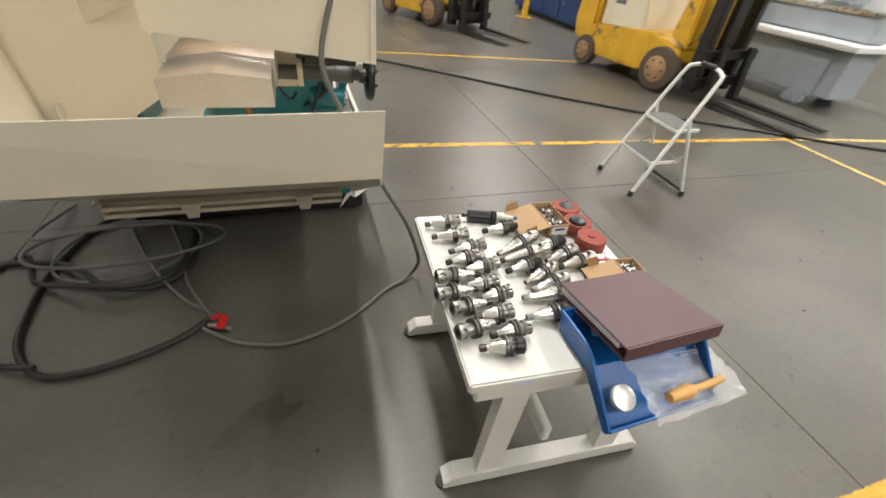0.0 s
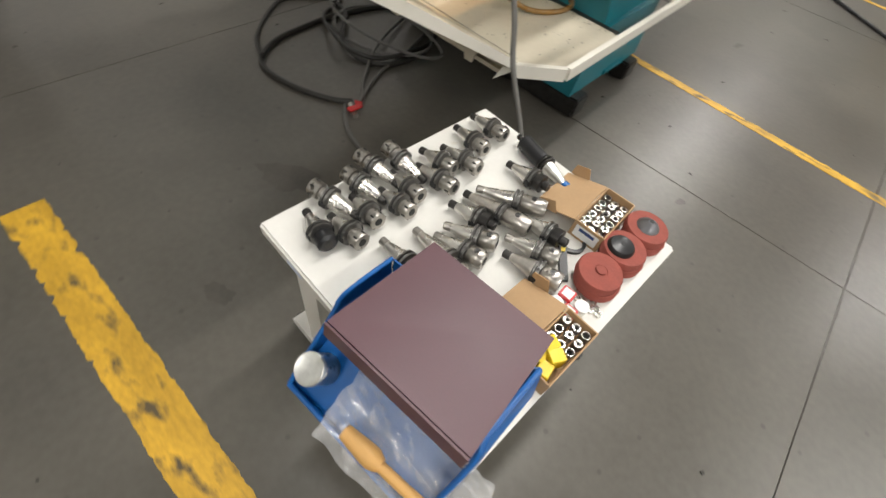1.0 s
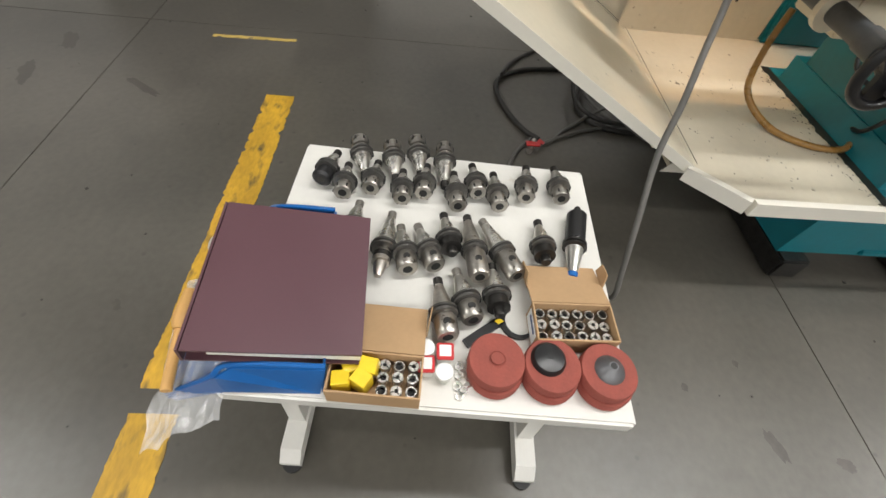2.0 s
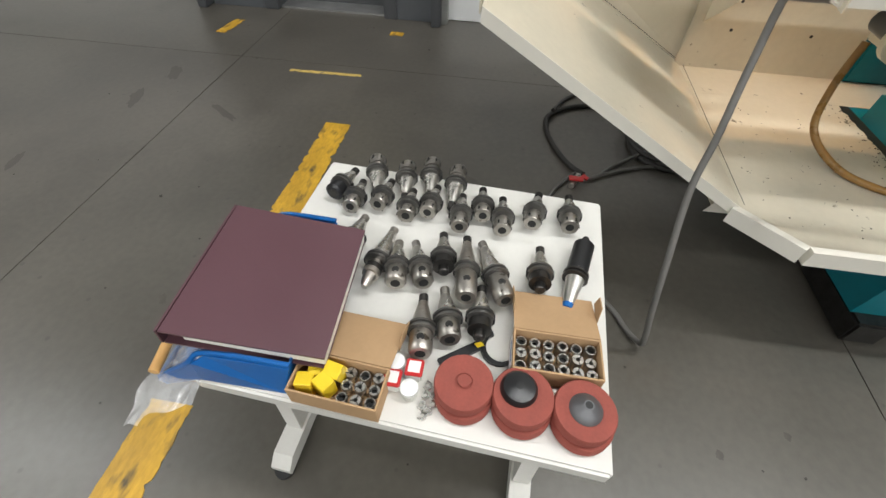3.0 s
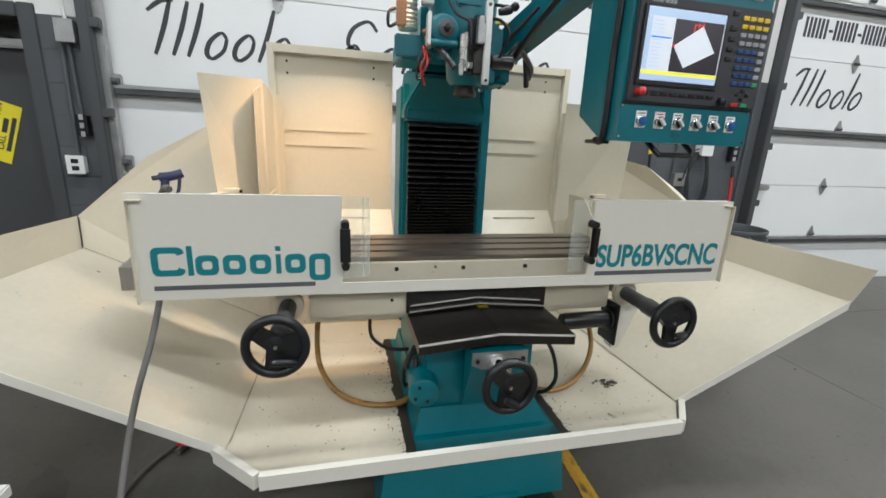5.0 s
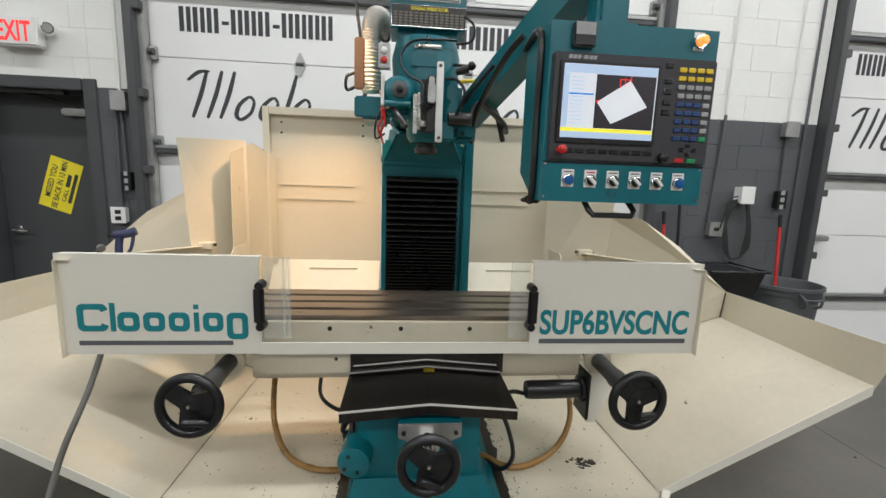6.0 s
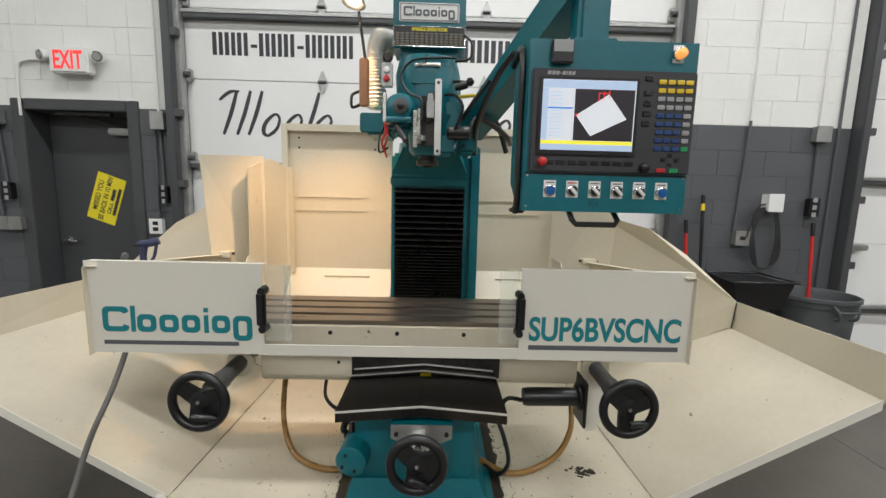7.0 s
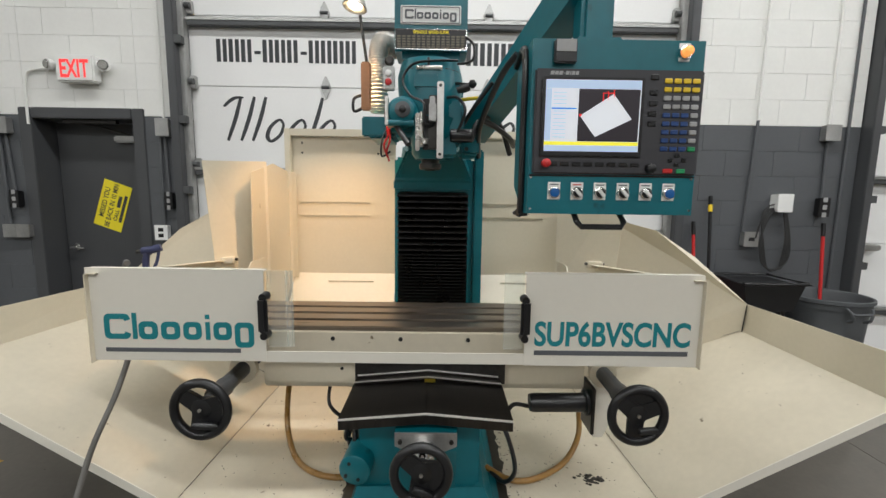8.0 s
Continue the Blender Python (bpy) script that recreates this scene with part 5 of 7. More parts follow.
for pts, r in (([(0.0, 2.73, 0.69), (0.04, 2.77, 0.62), (0.03, 2.80, 0.50), (-0.02, 2.77, 0.42), (-0.1, 2.72, 0.42)], 0.008), ([(-0.10, 2.866, 0.66), (-0.09, 2.81, 0.67), (-0.10, 2.78, 0.62)], 0.008), ([(-0.2, 2.10, 0.72), (-0.15, 2.10, 0.64), (-0.12, 2.16, 0.60), (-0.1, 2.24, 0.60)], 0.007), ([(0.05, 2.235, 0.69), (0.04, 2.21, 0.62), (-0.02, 2.23, 0.57), (-0.08, 2.28, 0.52)], 0.008), ([(0.02, 2.25, 0.66), (-0.0, 2.21, 0.60), (-0.06, 2.22, 0.48), (-0.15, 2.27, 0.44)], 0.007), ([(0.03, 2.24, 0.64), (0.05, 2.25, 0.58), (0.0, 2.28, 0.54)], 0.010)):
    part("cable", tube(pts, r, 8), BLACK, mill, "", True)
placed()
spill, rg = bmesh.new(), random.Random(3)
for k in range(60):
    gs = rg.uniform(0.001, 0.008) if k else 0.016
    lathe([(0, gs), (gs * 0.2, gs * 0.6)], (-0.03 + rg.gauss(0, 0.014), 3.08 + rg.gauss(0, 0.026), TR + 0.0005), (0, 0, 1), 7, spill)
tagged(part("oil_stain", spill, GRIME, mill, "black spilled chips and oil"), kind="stuff")
spots = bmesh.new()
for k in range(170):
    gs = rg.uniform(0.0008, 0.0032)
    lathe([(0, gs), (gs * 0.3, gs * 0.6)], (rg.uniform(-0.5, 0.2), rg.choice((rg.uniform(1.72, 2.18), rg.uniform(2.78, 3.22))), TR + 0.0005), (0, 0, 1), 5, spots)
tagged(part("tray_chips", spots, GRIME, mill, "dark chips scattered on the tray"), kind="stuff")

# control console on its arm
placed((0.94, 0.94, 0.94), (0.0503, 0.1306, 0.0803))
cons = thing("control_console", (0.1, 3.0, 1.372), "teal control console with a lit screen and rows of keys", "control panel")
part("housing", plate([(0.03, 2.782, 1.835), (0.245, 2.782, 1.829), (0.245, 2.782, 1.372), (0.17, 2.782, 1.372), (0.03, 2.782, 1.45)], 0.455, None, (0, 1, 0)), TEAL, cons, "teal steel housing")
part("cover_edge", tube([(0.03, 2.778, 1.82), (0.18, 2.776, 1.815), (0.19, 2.776, 1.60), (0.19, 2.776, 1.39), (0.15, 2.776, 1.372)], 0.011, 8), BLACK, cons, "black edge gasket")
part("gasket_foot", box(0.10, 0.20, 2.765, 2.80, 1.362, 1.374, 0.005), BLACK, cons)
fp = part("face_plate", box(0.246, 0.256, 2.790, 3.236, 1.480, 1.752, 0.004), CONSOLE, cons, "charcoal face plate")
bz = part("bezel", box(0.2565, 0.262, 2.806, 3.078, 1.525, 1.730, 0.004), BLACK, cons)
SX = 0.2625
part("screen", box(SX, SX + 0.001, 2.817, 3.068, 1.539, 1.722), SCR_WHITE, bz, "lit screen")
for nm, spec, mt in (("view", [(0.087, 0.248, 0.026, 0.160)], SCR_DARK), ("status_line", [(0.0, 0.25, 0.016, 0.025)], SCR_YELLOW), ("soft_keys", [(0.0, 0.25, 0.0, 0.0155)], SCR_BLUE), ("top_line", [(0.0, 0.25, 0.161, 0.182)], SCR_BLUE), ("left_column", [(0.0, 0.016, 0.027, 0.160)], SCR_BLUE), ("cursor", [(0.0165, 0.082, 0.108, 0.112)], SCR_DEEP), ("list_rows", [(0.020, 0.055, 0.035 + 0.0095 * k, 0.038 + 0.0095 * k) for k in range(13)], SCR_BLUE)):
    part(nm, bars(SX + 0.0011, 2.817, 1.539, spec, 0.0005), mt, bz)
part("drawn_part", plate([(SX + 0.0018, 2.817 + a, 1.539 + u) for a, u in ((0.092, 0.0915), (0.178, 0.148), (0.229, 0.084), (0.134, 0.038))], 0.0004, None, (1, 0, 0)), SCR_WHITE, bz)
part("drawn_tool", bars(SX + 0.0018, 2.817, 1.539, [(0.15, 0.152, 0.128, 0.150), (0.163, 0.165, 0.132, 0.155), (0.178, 0.18, 0.138, 0.158), (0.15, 0.18, 0.149, 0.151), (0.090, 0.096, 0.09, 0.096)], 0.0004), SCR_RED, bz)
part("maker_mark", bars(0.2562, 2.828, 1.736, [(0, 0.010, 0, 0.009), (0.012, 0.021, 0, 0.009), (0.023, 0.032, 0, 0.009), (0.034, 0.038, 0.003, 0.005), (0.040, 0.049, 0, 0.009), (0.051, 0.054, 0, 0.009), (0.056, 0.064, 0, 0.009), (0.066, 0.074, 0, 0.009)], 0.0006, 0.2), GREY_KEY, fp, "pale blocks")


def key(y, z, w, h, mat, name="key"):
    part(name, box(0.2562, 0.2605, y - w / 2, y + w / 2, z - h / 2, z + h / 2, 0.0035, seg=1), mat, fp)


for k in range(8):
    key(2.845 + k * 0.0315, 1.506, 0.024, 0.011, BLACK)
for k, z in enumerate((1.733, 1.694, 1.667, 1.640, 1.614)):
    key(3.103, z, 0.022, 0.014, BLACK)
for r in range(9):
    z = 1.7235 - r * 0.0218
    for c in range(4):
        mt = YELLOW if r < 2 else GREY_KEY if r < 4 or c == 3 else BLUE_KEY
        key(3.140 + c * 0.0245, z, 0.020, 0.0125, GREEN_KEY if (r == 8 and c == 3) else mt)
for a, u in ((0, 0.012), (0, -0.012), (-0.018, 0), (0.018, 0)):
    key(3.178 + a, 1.520 + u, 0.014, 0.010, BLACK)
key(3.155, 1.491, 0.026, 0.012, RED)
key(3.190, 1.491, 0.024, 0.012, GREEN_KEY)
part("dial", lathe([(0, 0.014), (0.012, 0.012), (0.014, 0.009)], (0.2562, 3.108, 1.497), (1, 0, 0), 18), BLACK, fp, "", True)
part("stop_button", lathe([(0, 0.010), (0.012, 0.010), (0.013, 0.0115), (0.022, 0.0115), (0.026, 0.006)], (0.2562, 2.823, 1.507), (1, 0, 0), 20), RED, fp, "red mushroom stop button", True)
part("ready_light", lathe([(0, 0.0018), (0.001, 0.0018)], (0.2562, 3.073, 1.505), (1, 0, 0), 8), SCR_YELLOW, fp)
part("seam", box(0.246, 0.2475, 2.784, 3.236, 1.474, 1.478), BLACK, cons)
for k in range(6):
    yy = 2.854 + k * 0.0627
    pl = part("switch_plate", box(0.2455, 0.247, yy - 0.017, yy + 0.017, 1.411, 1.458, 0.006, seg=1), WHITE_PLASTIC, cons, "white switch plate")
    part("ring", lathe([(0, 0.0165), (0.006, 0.016), (0.008, 0.013)], (0.2472, yy, 1.430), (1, 0, 0), 20), CHROME, pl, "", True)
    if k in (0, 5):
        part("push_button", lathe([(0, 0.0125), (0.011, 0.0125), (0.012, 0.010)], (0.2475, yy, 1.430), (1, 0, 0), 18), BLUE, pl, "blue push button", True)
    else:
        part("selector", lathe([(0, 0.0125), (0.009, 0.0125), (0.010, 0.011)], (0.2475, yy, 1.430), (1, 0, 0), 18), BLACK, pl, "black selector switch", True)
        part("pointer", box(0.258, 0.267, -0.004, 0.004, -0.0125, 0.0125, 0.001, Matrix.Translation((0, yy, 1.430)) @ Matrix.Rotation(0.75, 4, "X")), WHITE_PLASTIC, pl)
    part("writing", bars(0.2472, yy - 0.012, 1.450, [(0, 0.024, 0, 0.003)], 0.0005), GREY_DECAL if k != 1 else RED, pl)
for yy, z in ((2.79, 1.470), (2.79, 1.385), (3.228, 1.470), (3.228, 1.385)):
    part("screw", lathe([(0, 0.004), (0.002, 0.003)], (0.2455, yy, z), (1, 0, 0), 8), CHROME, cons)
mt_ = part("meter", box(0.246, 0.262, 2.836, 2.895, 1.764, 1.824, 0.004), BLACK, cons, "black panel meter")
part("meter_window", box(0.2625, 0.2645, 2.840, 2.891, 1.792, 1.822), GREY_KEY, mt_)
lp = part("lamp_plate", box(0.246, 0.248, 3.166, 3.196, 1.776, 1.822, 0.005, seg=1), WHITE_PLASTIC, cons)
part("lamp_ring", lathe([(0, 0.018), (0.010, 0.017)], (0.248, 3.181, 1.797), (1, 0, 0), 20), CHROME, lp, "", True)
part("pilot_lamp", lathe([(0, 0.013), (0.014, 0.012), (0.02, 0.006)], (0.2575, 3.181, 1.797), (1, 0, 0), 18), AMBER_GLOW, lp, "lit amber pilot lamp", True)
part("grab_handle", tube([(0.20, 2.925, 1.374), (0.235, 2.925, 1.350), (0.245, 2.935, 1.337), (0.245, 2.99, 1.337), (0.245, 3.045, 1.337), (0.235, 3.056, 1.350), (0.20, 3.056, 1.374)], 0.008, 10, curved=False), BLACK, cons, "black grab handle")
am_ = part("mast", box(0.10, 0.19, 2.925, 3.015, 1.830, 2.30, 0.012), TEAL, cons, "teal square mast")
part("mast_collar", box(0.08, 0.21, 2.905, 3.035, 1.8355, 1.85, 0.006), TEAL, am_)
a, b = Vector((0.14, 2.95, 2.03)), Vector((-0.66, 2.70, 1.72))
d, u, v = frame_of(b - a)
w_ = Vector((0, 0, 1)) - d * d.z
w_.normalize()
s_ = d.cross(w_)
part("arm", plate([a + w_ * 0.055 - s_ * 0.05, b + w_ * 0.055 - s_ * 0.05, b - w_ * 0.055 - s_ * 0.05, a - w_ * 0.055 - s_ * 0.05], 0.10, None, s_), TEAL, cons, "teal slanting box arm")
part("arm_cable", tube([(-0.60, 2.72, 1.60), (-0.40, 2.70, 1.68), (-0.28, 2.72, 1.76), (-0.16, 2.76, 1.85), (-0.10, 2.80, 1.90)], 0.012, 10), BLACK, cons, "black cable loom", True)

placed(*TABLE_AXIS)
# air gun and its hose on the panel's end
placed((0.85, 0.85, 0.85), (-0.19, 0.19, 0.105))
gun = thing("air_gun", (0.17, 1.56, 1.20), "dark blue air blow gun resting on the splash panel", "air gun")
NAVYP = material("dark_blue_plastic", (0.03, 0.035, 0.09), rough=0.45)
part("body", tube([(0.15, 1.548, 1.30), (0.15, 1.585, 1.305), (0.14, 1.615, 1.315)], 0.016, 10), NAVYP, gun, "", True)
part("nozzle", rod((0.15, 1.55, 1.30), (0.155, 1.525, 1.296), 0.008), STEEL_DARK, gun)
part("grip", tube([(0.15, 1.565, 1.30), (0.155, 1.56, 1.26), (0.16, 1.56, 1.20)], 0.013, 10), NAVYP, gun, "", True)
part("trigger", tube([(0.14, 1.605, 1.30), (0.15, 1.60, 1.255), (0.155, 1.585, 1.225)], 0.006, 8), NAVYP, gun, "", True)
placed((1, 1, 1), (-0.02, 0.037, 0))
solo("air_hose", tube([(0.155, 1.56, 1.20), (0.135, 1.54, 1.195), (0.10, 1.50, 1.12), (0.05, 1.475, 0.93), (0.10, 1.455, 0.78), (0.18, 1.43, 0.64), (0.23, 1.413, 0.516), (0.32, 1.41, 0.35), (0.375, 1.42, 0.20), (0.396, 1.435, 0.10), (0.37, 1.45, 0.030), (0.31, 1.42, 0.010), (0.239, 1.384, 0.010), (0.062, 1.245, 0.010), (-0.129, 1.170, 0.010), (-0.258, 1.180, 0.010), (-0.364, 1.222, 0.010), (-0.47, 1.305, 0.012)], 0.0085, 10), GREY_CABLE, "grey air hose hanging behind the splash panel to the floor", "hose", smooth=True)

# ---- the low table and its tools ----
placed()
TOP_Z = 0.505
TA = Matrix.Translation((0.562, 0.877, 0)) @ Matrix.Rotation(radians(-3.5), 4, "Z")   # table axes: x towards the open floor, y along the long side
LX, LY = 0.303, 0.339


def on_table(x, y, z):
    return TA @ Vector((x, y, z))


def tbox(x0, x1, y0, y1, z0, z1, bevel=0.004):
    return box(x0, x1, y0, y1, z0, z1, bevel, TA)


table = thing("low_table", (0.562, 0.877, 0), "low white painted wooden table with trestle legs", "table")
part("tabletop", tbox(-LX, LX, -LY, LY, TOP_Z - 0.034, TOP_Z, 0.005), TABLE_WHITE, table)
part("stringer", tbox(-0.014, 0.014, -0.29, 0.25, 0.09, 0.15), TABLE_WHITE, table)
for yy in (-0.308, 0.268):
    part("runner", plate([on_table(x, yy - 0.025, z) for x, z in ((-0.318, 0.012), (0.318, 0.012), (0.318, 0.035), (0.29, 0.06), (-0.29, 0.06), (-0.318, 0.035))], 0.05, None, TA.to_3x3() @ Vector((0, 1, 0))), TABLE_WHITE, table)
    part("cross_bar", tbox(-0.28, 0.28, yy - 0.02, yy + 0.02, TOP_Z - 0.085, TOP_Z - 0.035), TABLE_WHITE, table)
    for s in (-1, 1):
        part("leg", plate([on_table(s * x, yy - 0.019, z) for x, z in ((0.155, 0.058), (0.225, 0.058), (0.205, TOP_Z - 0.06), (0.135, TOP_Z - 0.06))], 0.038, None, TA.to_3x3() @ Vector((0, 1, 0))), TABLE_WHITE, table)
        part("foot_pad", lathe([(0, 0.024), (0.012, 0.024)], on_table(s * 0.31, yy, 0), (0, 0, 1), 14), RUBBER, table)
part("sticker", plate([on_table(x, -LY - 0.001, z) for x, z in ((-0.20, TOP_Z - 0.022), (-0.15, TOP_Z - 0.022), (-0.15, TOP_Z - 0.008), (-0.20, TOP_Z - 0.008))], 0.0006, None, TA.to_3x3() @ Vector((0, -1, 0))), SCR_STICKER, table)

# things on the table are drawn on a top 0.492 high
TZ = 0.492
ON_TABLE = ((0.94, 0.94, 0.94), (0.0075, 0.092, 0.0425))
FLANGE = 0.0275


def holder_parts(kind, length):
    """A taper tool holder along +x from its tail, resting on its flange; kind sets the nose."""
    h = thing("tool_holder", (0, 0, 0), HOLDER_LABEL[kind], "tool holder", "taper tool holders")
    t = length * 0.52                     # end of the taper
    ax = (1, 0, 0.11)
    p = Vector((0, 0, FLANGE - 0.11 * (t + 0.01)))
    prof = [(0.018, 0.0088), (0.022, 0.0088), (0.0225, 0.0102), (t, 0.0205), (t + 0.003, 0.0205)]
    part("taper", lathe(prof, p, ax, 22), STEEL if kind != "old" else STEEL_WORN, h, "bright ground taper", True)
    part("tail", lathe([(0, 0.0085), (0.0015, 0.0098), (0.0178, 0.0098)], p, ax, 18), NOSE_STEEL if kind in ("drill", "endmill") else STEEL_DARK, h, "dark threaded tail", True)
    part("drawbar_end", lathe([(-0.001, 0.0058), (0.0004, 0.006)], p, ax, 14), BORE, h)
    d = Vector(ax).normalized()
    f = p + d * (t + 0.0032)
    part("flange", lathe([(0, 0.024), (0.002, FLANGE), (0.006, FLANGE), (0.0075, 0.0235), (0.0105, 0.0235), (0.012, FLANGE), (0.0165, FLANGE), (0.018, 0.022)], f, ax, 26), FLANGE_STEEL, h, "dark grooved flange", True)
    for s in (-1, 1):
        part("drive_slot", box(0.001, 0.0172, s * (FLANGE - 0.004), s * (FLANGE + 0.0006), -0.007, 0.007, 0, Matrix.Translation(f) @ Matrix.Rotation(-0.11, 4, "Y")), BORE, h)
    q, left = f + d * 0.0182, length - t - 0.0214
    if kind == "collet":
        n = part("collet_nut", lathe([(0, 0.0165), (left * 0.30, 0.0165), (left * 0.34, 0.0205), (left * 0.9, 0.0205), (left, 0.0185)], q, ax, 24), NOSE_STEEL, h, "bright notched collet nut", True)
        part("bore", lathe([(0, 0.0095), (0.0006, 0.0095)], q + d * left, ax, 16), BORE, n)
        for k in range(6):
            a = k * math.pi / 3
            e1, e2 = frame_of(ax)[1:]
            c = q + d * left * 0.72 + (e1 * math.cos(a) + e2 * math.sin(a)) * 0.0203
            part("notch", lathe([(-0.004, 0.0022), (0.0055, 0.0022)], c, ax, 6), BORE, n)
    elif kind == "black":
        n = part("collet_nut", lathe([(0, 0.018), (left * 0.25, 0.018), (left * 0.30, 0.0225), (left * 0.85, 0.0225), (left, 0.016)], q, ax, 24), BLACK, h, "black collet nut", True)
        part("bore", lathe([(0, 0.009), (0.0006, 0.009)], q + d * left, ax, 14), STEEL_DARK, n)
    elif kind in ("endmill", "old"):
        n = part("nose", lathe([(0, 0.0195), (0.004, 0.022), (left * 0.86, 0.022), (left, 0.0185)], q, ax, 24), NOSE_STEEL if kind == "endmill" else STEEL_WORN, h, "steel end mill nose", True)
        part("bore", lathe([(0, 0.010), (0.0006, 0.010)], q + d * left, ax, 16), BORE, n)
        sc_ = part("set_screw", lathe([(0, 0.0075), (0.0012, 0.0075)], q + d * left * 0.45 + Vector((0, 0, 0.0212)), (0, 0, 1), 14), STEEL_DARK, n)
        part("socket", lathe([(0, 0.004), (0.0006, 0.004)], q + d * left * 0.45 + Vector((0, 0, 0.0226)), (0, 0, 1), 6), BORE, sc_)
    elif kind == "arbor":
        n = part("nose", lathe([(0, 0.021), (left * 0.45, 0.023), (left * 0.55, 0.023), (left * 0.58, 0.011), (left * 0.95, 0.011), (left, 0.009)], q, ax, 22), STEEL_DARK, h, "dark shell mill arbor", True)
        part("bore", lathe([(0, 0.004), (0.0006, 0.004)], q + d * left, ax, 10), BORE, n)
    elif kind == "drill":
        n = part("chuck_body", lathe([(0, 0.016), (left * 0.3, 0.018), (left * 0.5, 0.018), (left * 0.52, 0.0135), (left * 0.8, 0.011), (left, 0.006)], q, ax, 22), STEEL_WORN, h, "slim steel drill chuck", True)
        part("knurl", lathe([(0, 0.0188), (0.012, 0.0188)], q + d * left * 0.15, ax, 20), STEEL_DARK, n)
    return h


HOLDER_LABEL = {
    "collet": "bright steel taper tool holder with a notched collet nut",
    "black": "bright steel taper tool holder with a black collet nut",
    "endmill": "bright steel end mill holder with a set screw",
    "old": "stained steel end mill holder with a worn taper",
    "arbor": "steel taper shell mill arbor with a dark nose",
    "drill": "slim worn steel drill chuck holder",
}
PROTO = {}
# tail x, tail y, nose x, nose y, kind
HOLDERS = [
    (0.384, 0.656, 0.256, 0.629, "collet"), (0.390, 0.729, 0.268, 0.712, "collet"), (0.372, 0.788, 0.247, 0.774, "collet"), (0.400, 0.845, 0.262, 0.846, "collet"),
    (0.298, 0.581, 0.410, 0.557, "black"), (0.340, 0.612, 0.449, 0.611, "collet"), (0.326, 0.683, 0.430, 0.672, "collet"), (0.352, 0.744, 0.456, 0.746, "collet"),
    (0.328, 0.802, 0.442, 0.793, "collet"), (0.348, 0.868, 0.466, 0.873, "collet"), (0.316, 0.915, 0.430, 0.923, "collet"), (0.342, 0.967, 0.459, 0.970, "collet"),
    (0.310, 1.055, 0.428, 1.037, "collet"), (0.306, 1.129, 0.424, 1.123, "collet"),
    (0.462, 0.652, 0.590, 0.642, "drill"), (0.487, 0.727, 0.672, 0.708, "drill"), (0.527, 0.747, 0.651, 0.767, "endmill"), (0.522, 0.783, 0.640, 0.823, "endmill"),
    (0.486, 0.841, 0.608, 0.858, "arbor"), (0.486, 0.895, 0.664, 0.911, "old"), (0.496, 0.929, 0.657, 0.989, "endmill"), (0.492, 1.058, 0.620, 1.055, "arbor"),
    (0.660, 0.827, 0.795, 0.845, "old"), (0.636, 0.865, 0.766, 0.895, "endmill"), (0.620, 0.940, 0.748, 0.945, "arbor"),
]
SPOT = Matrix.Translation(ON_TABLE[1]) @ Matrix.Diagonal((*ON_TABLE[0], 1))
placed(ON_TABLE[0])
for x0, y0, x1, y1, kind in HOLDERS:
    long = math.hypot(x1 - x0, y1 - y0) * 1.0
    size = round(long, 2)
    m = pose(*(SPOT @ Vector((x0, y0, TZ))), 0, 0, math.degrees(math.atan2(y1 - y0, x1 - x0)))
    if (kind, size) not in PROTO:
        PROTO[kind, size] = holder_parts(kind, long)
        PROTO[kind, size].matrix_basis = m
    else:
        copy_thing(PROTO[kind, size], m)

placed(*ON_TABLE)
# edge finder: black sleeve, flange, taper and blue-ringed end
ef = thing("edge_finder", (0.45, 1.16, TZ), "edge finder with a black sleeve and blue-ringed steel end", "edge finder")
a, b = Vector((0.448, 1.160, TZ + 0.026)), Vector((0.655, 1.107, TZ + 0.018))
ax = (b - a).normalized()
part("stub", lathe([(0, 0.006), (0.004, 0.008), (0.014, 0.007), (0.016, 0.005), (0.022, 0.005)], a, ax, 14), STEEL_DARK, ef, "", True)
part("sleeve", lathe([(0, 0.018), (0.003, 0.0225), (0.082, 0.0225), (0.085, 0.020)], a + ax * 0.022, ax, 24), BLACK, ef, "black plastic sleeve", True)
part("flange", lathe([(0, 0.022), (0.002, 0.0265), (0.007, 0.0265), (0.009, 0.022), (0.012, 0.0265), (0.016, 0.0265), (0.018, 0.022)], a + ax * 0.1075, ax, 24), STEEL_DARK, ef, "", True)
part("taper", lathe([(0, 0.0195), (0.058, 0.0115), (0.064, 0.0105)], a + ax * 0.126, ax, 22), STEEL, ef, "", True)
part("ring", lathe([(0, 0.012), (0.012, 0.012)], a + ax * 0.1905, ax, 18), BLUE, ef, "blue plastic ring", True)
part("bore", lathe([(0, 0.007), (0.0008, 0.007)], a + ax * 0.203, ax, 12), BORE, ef)


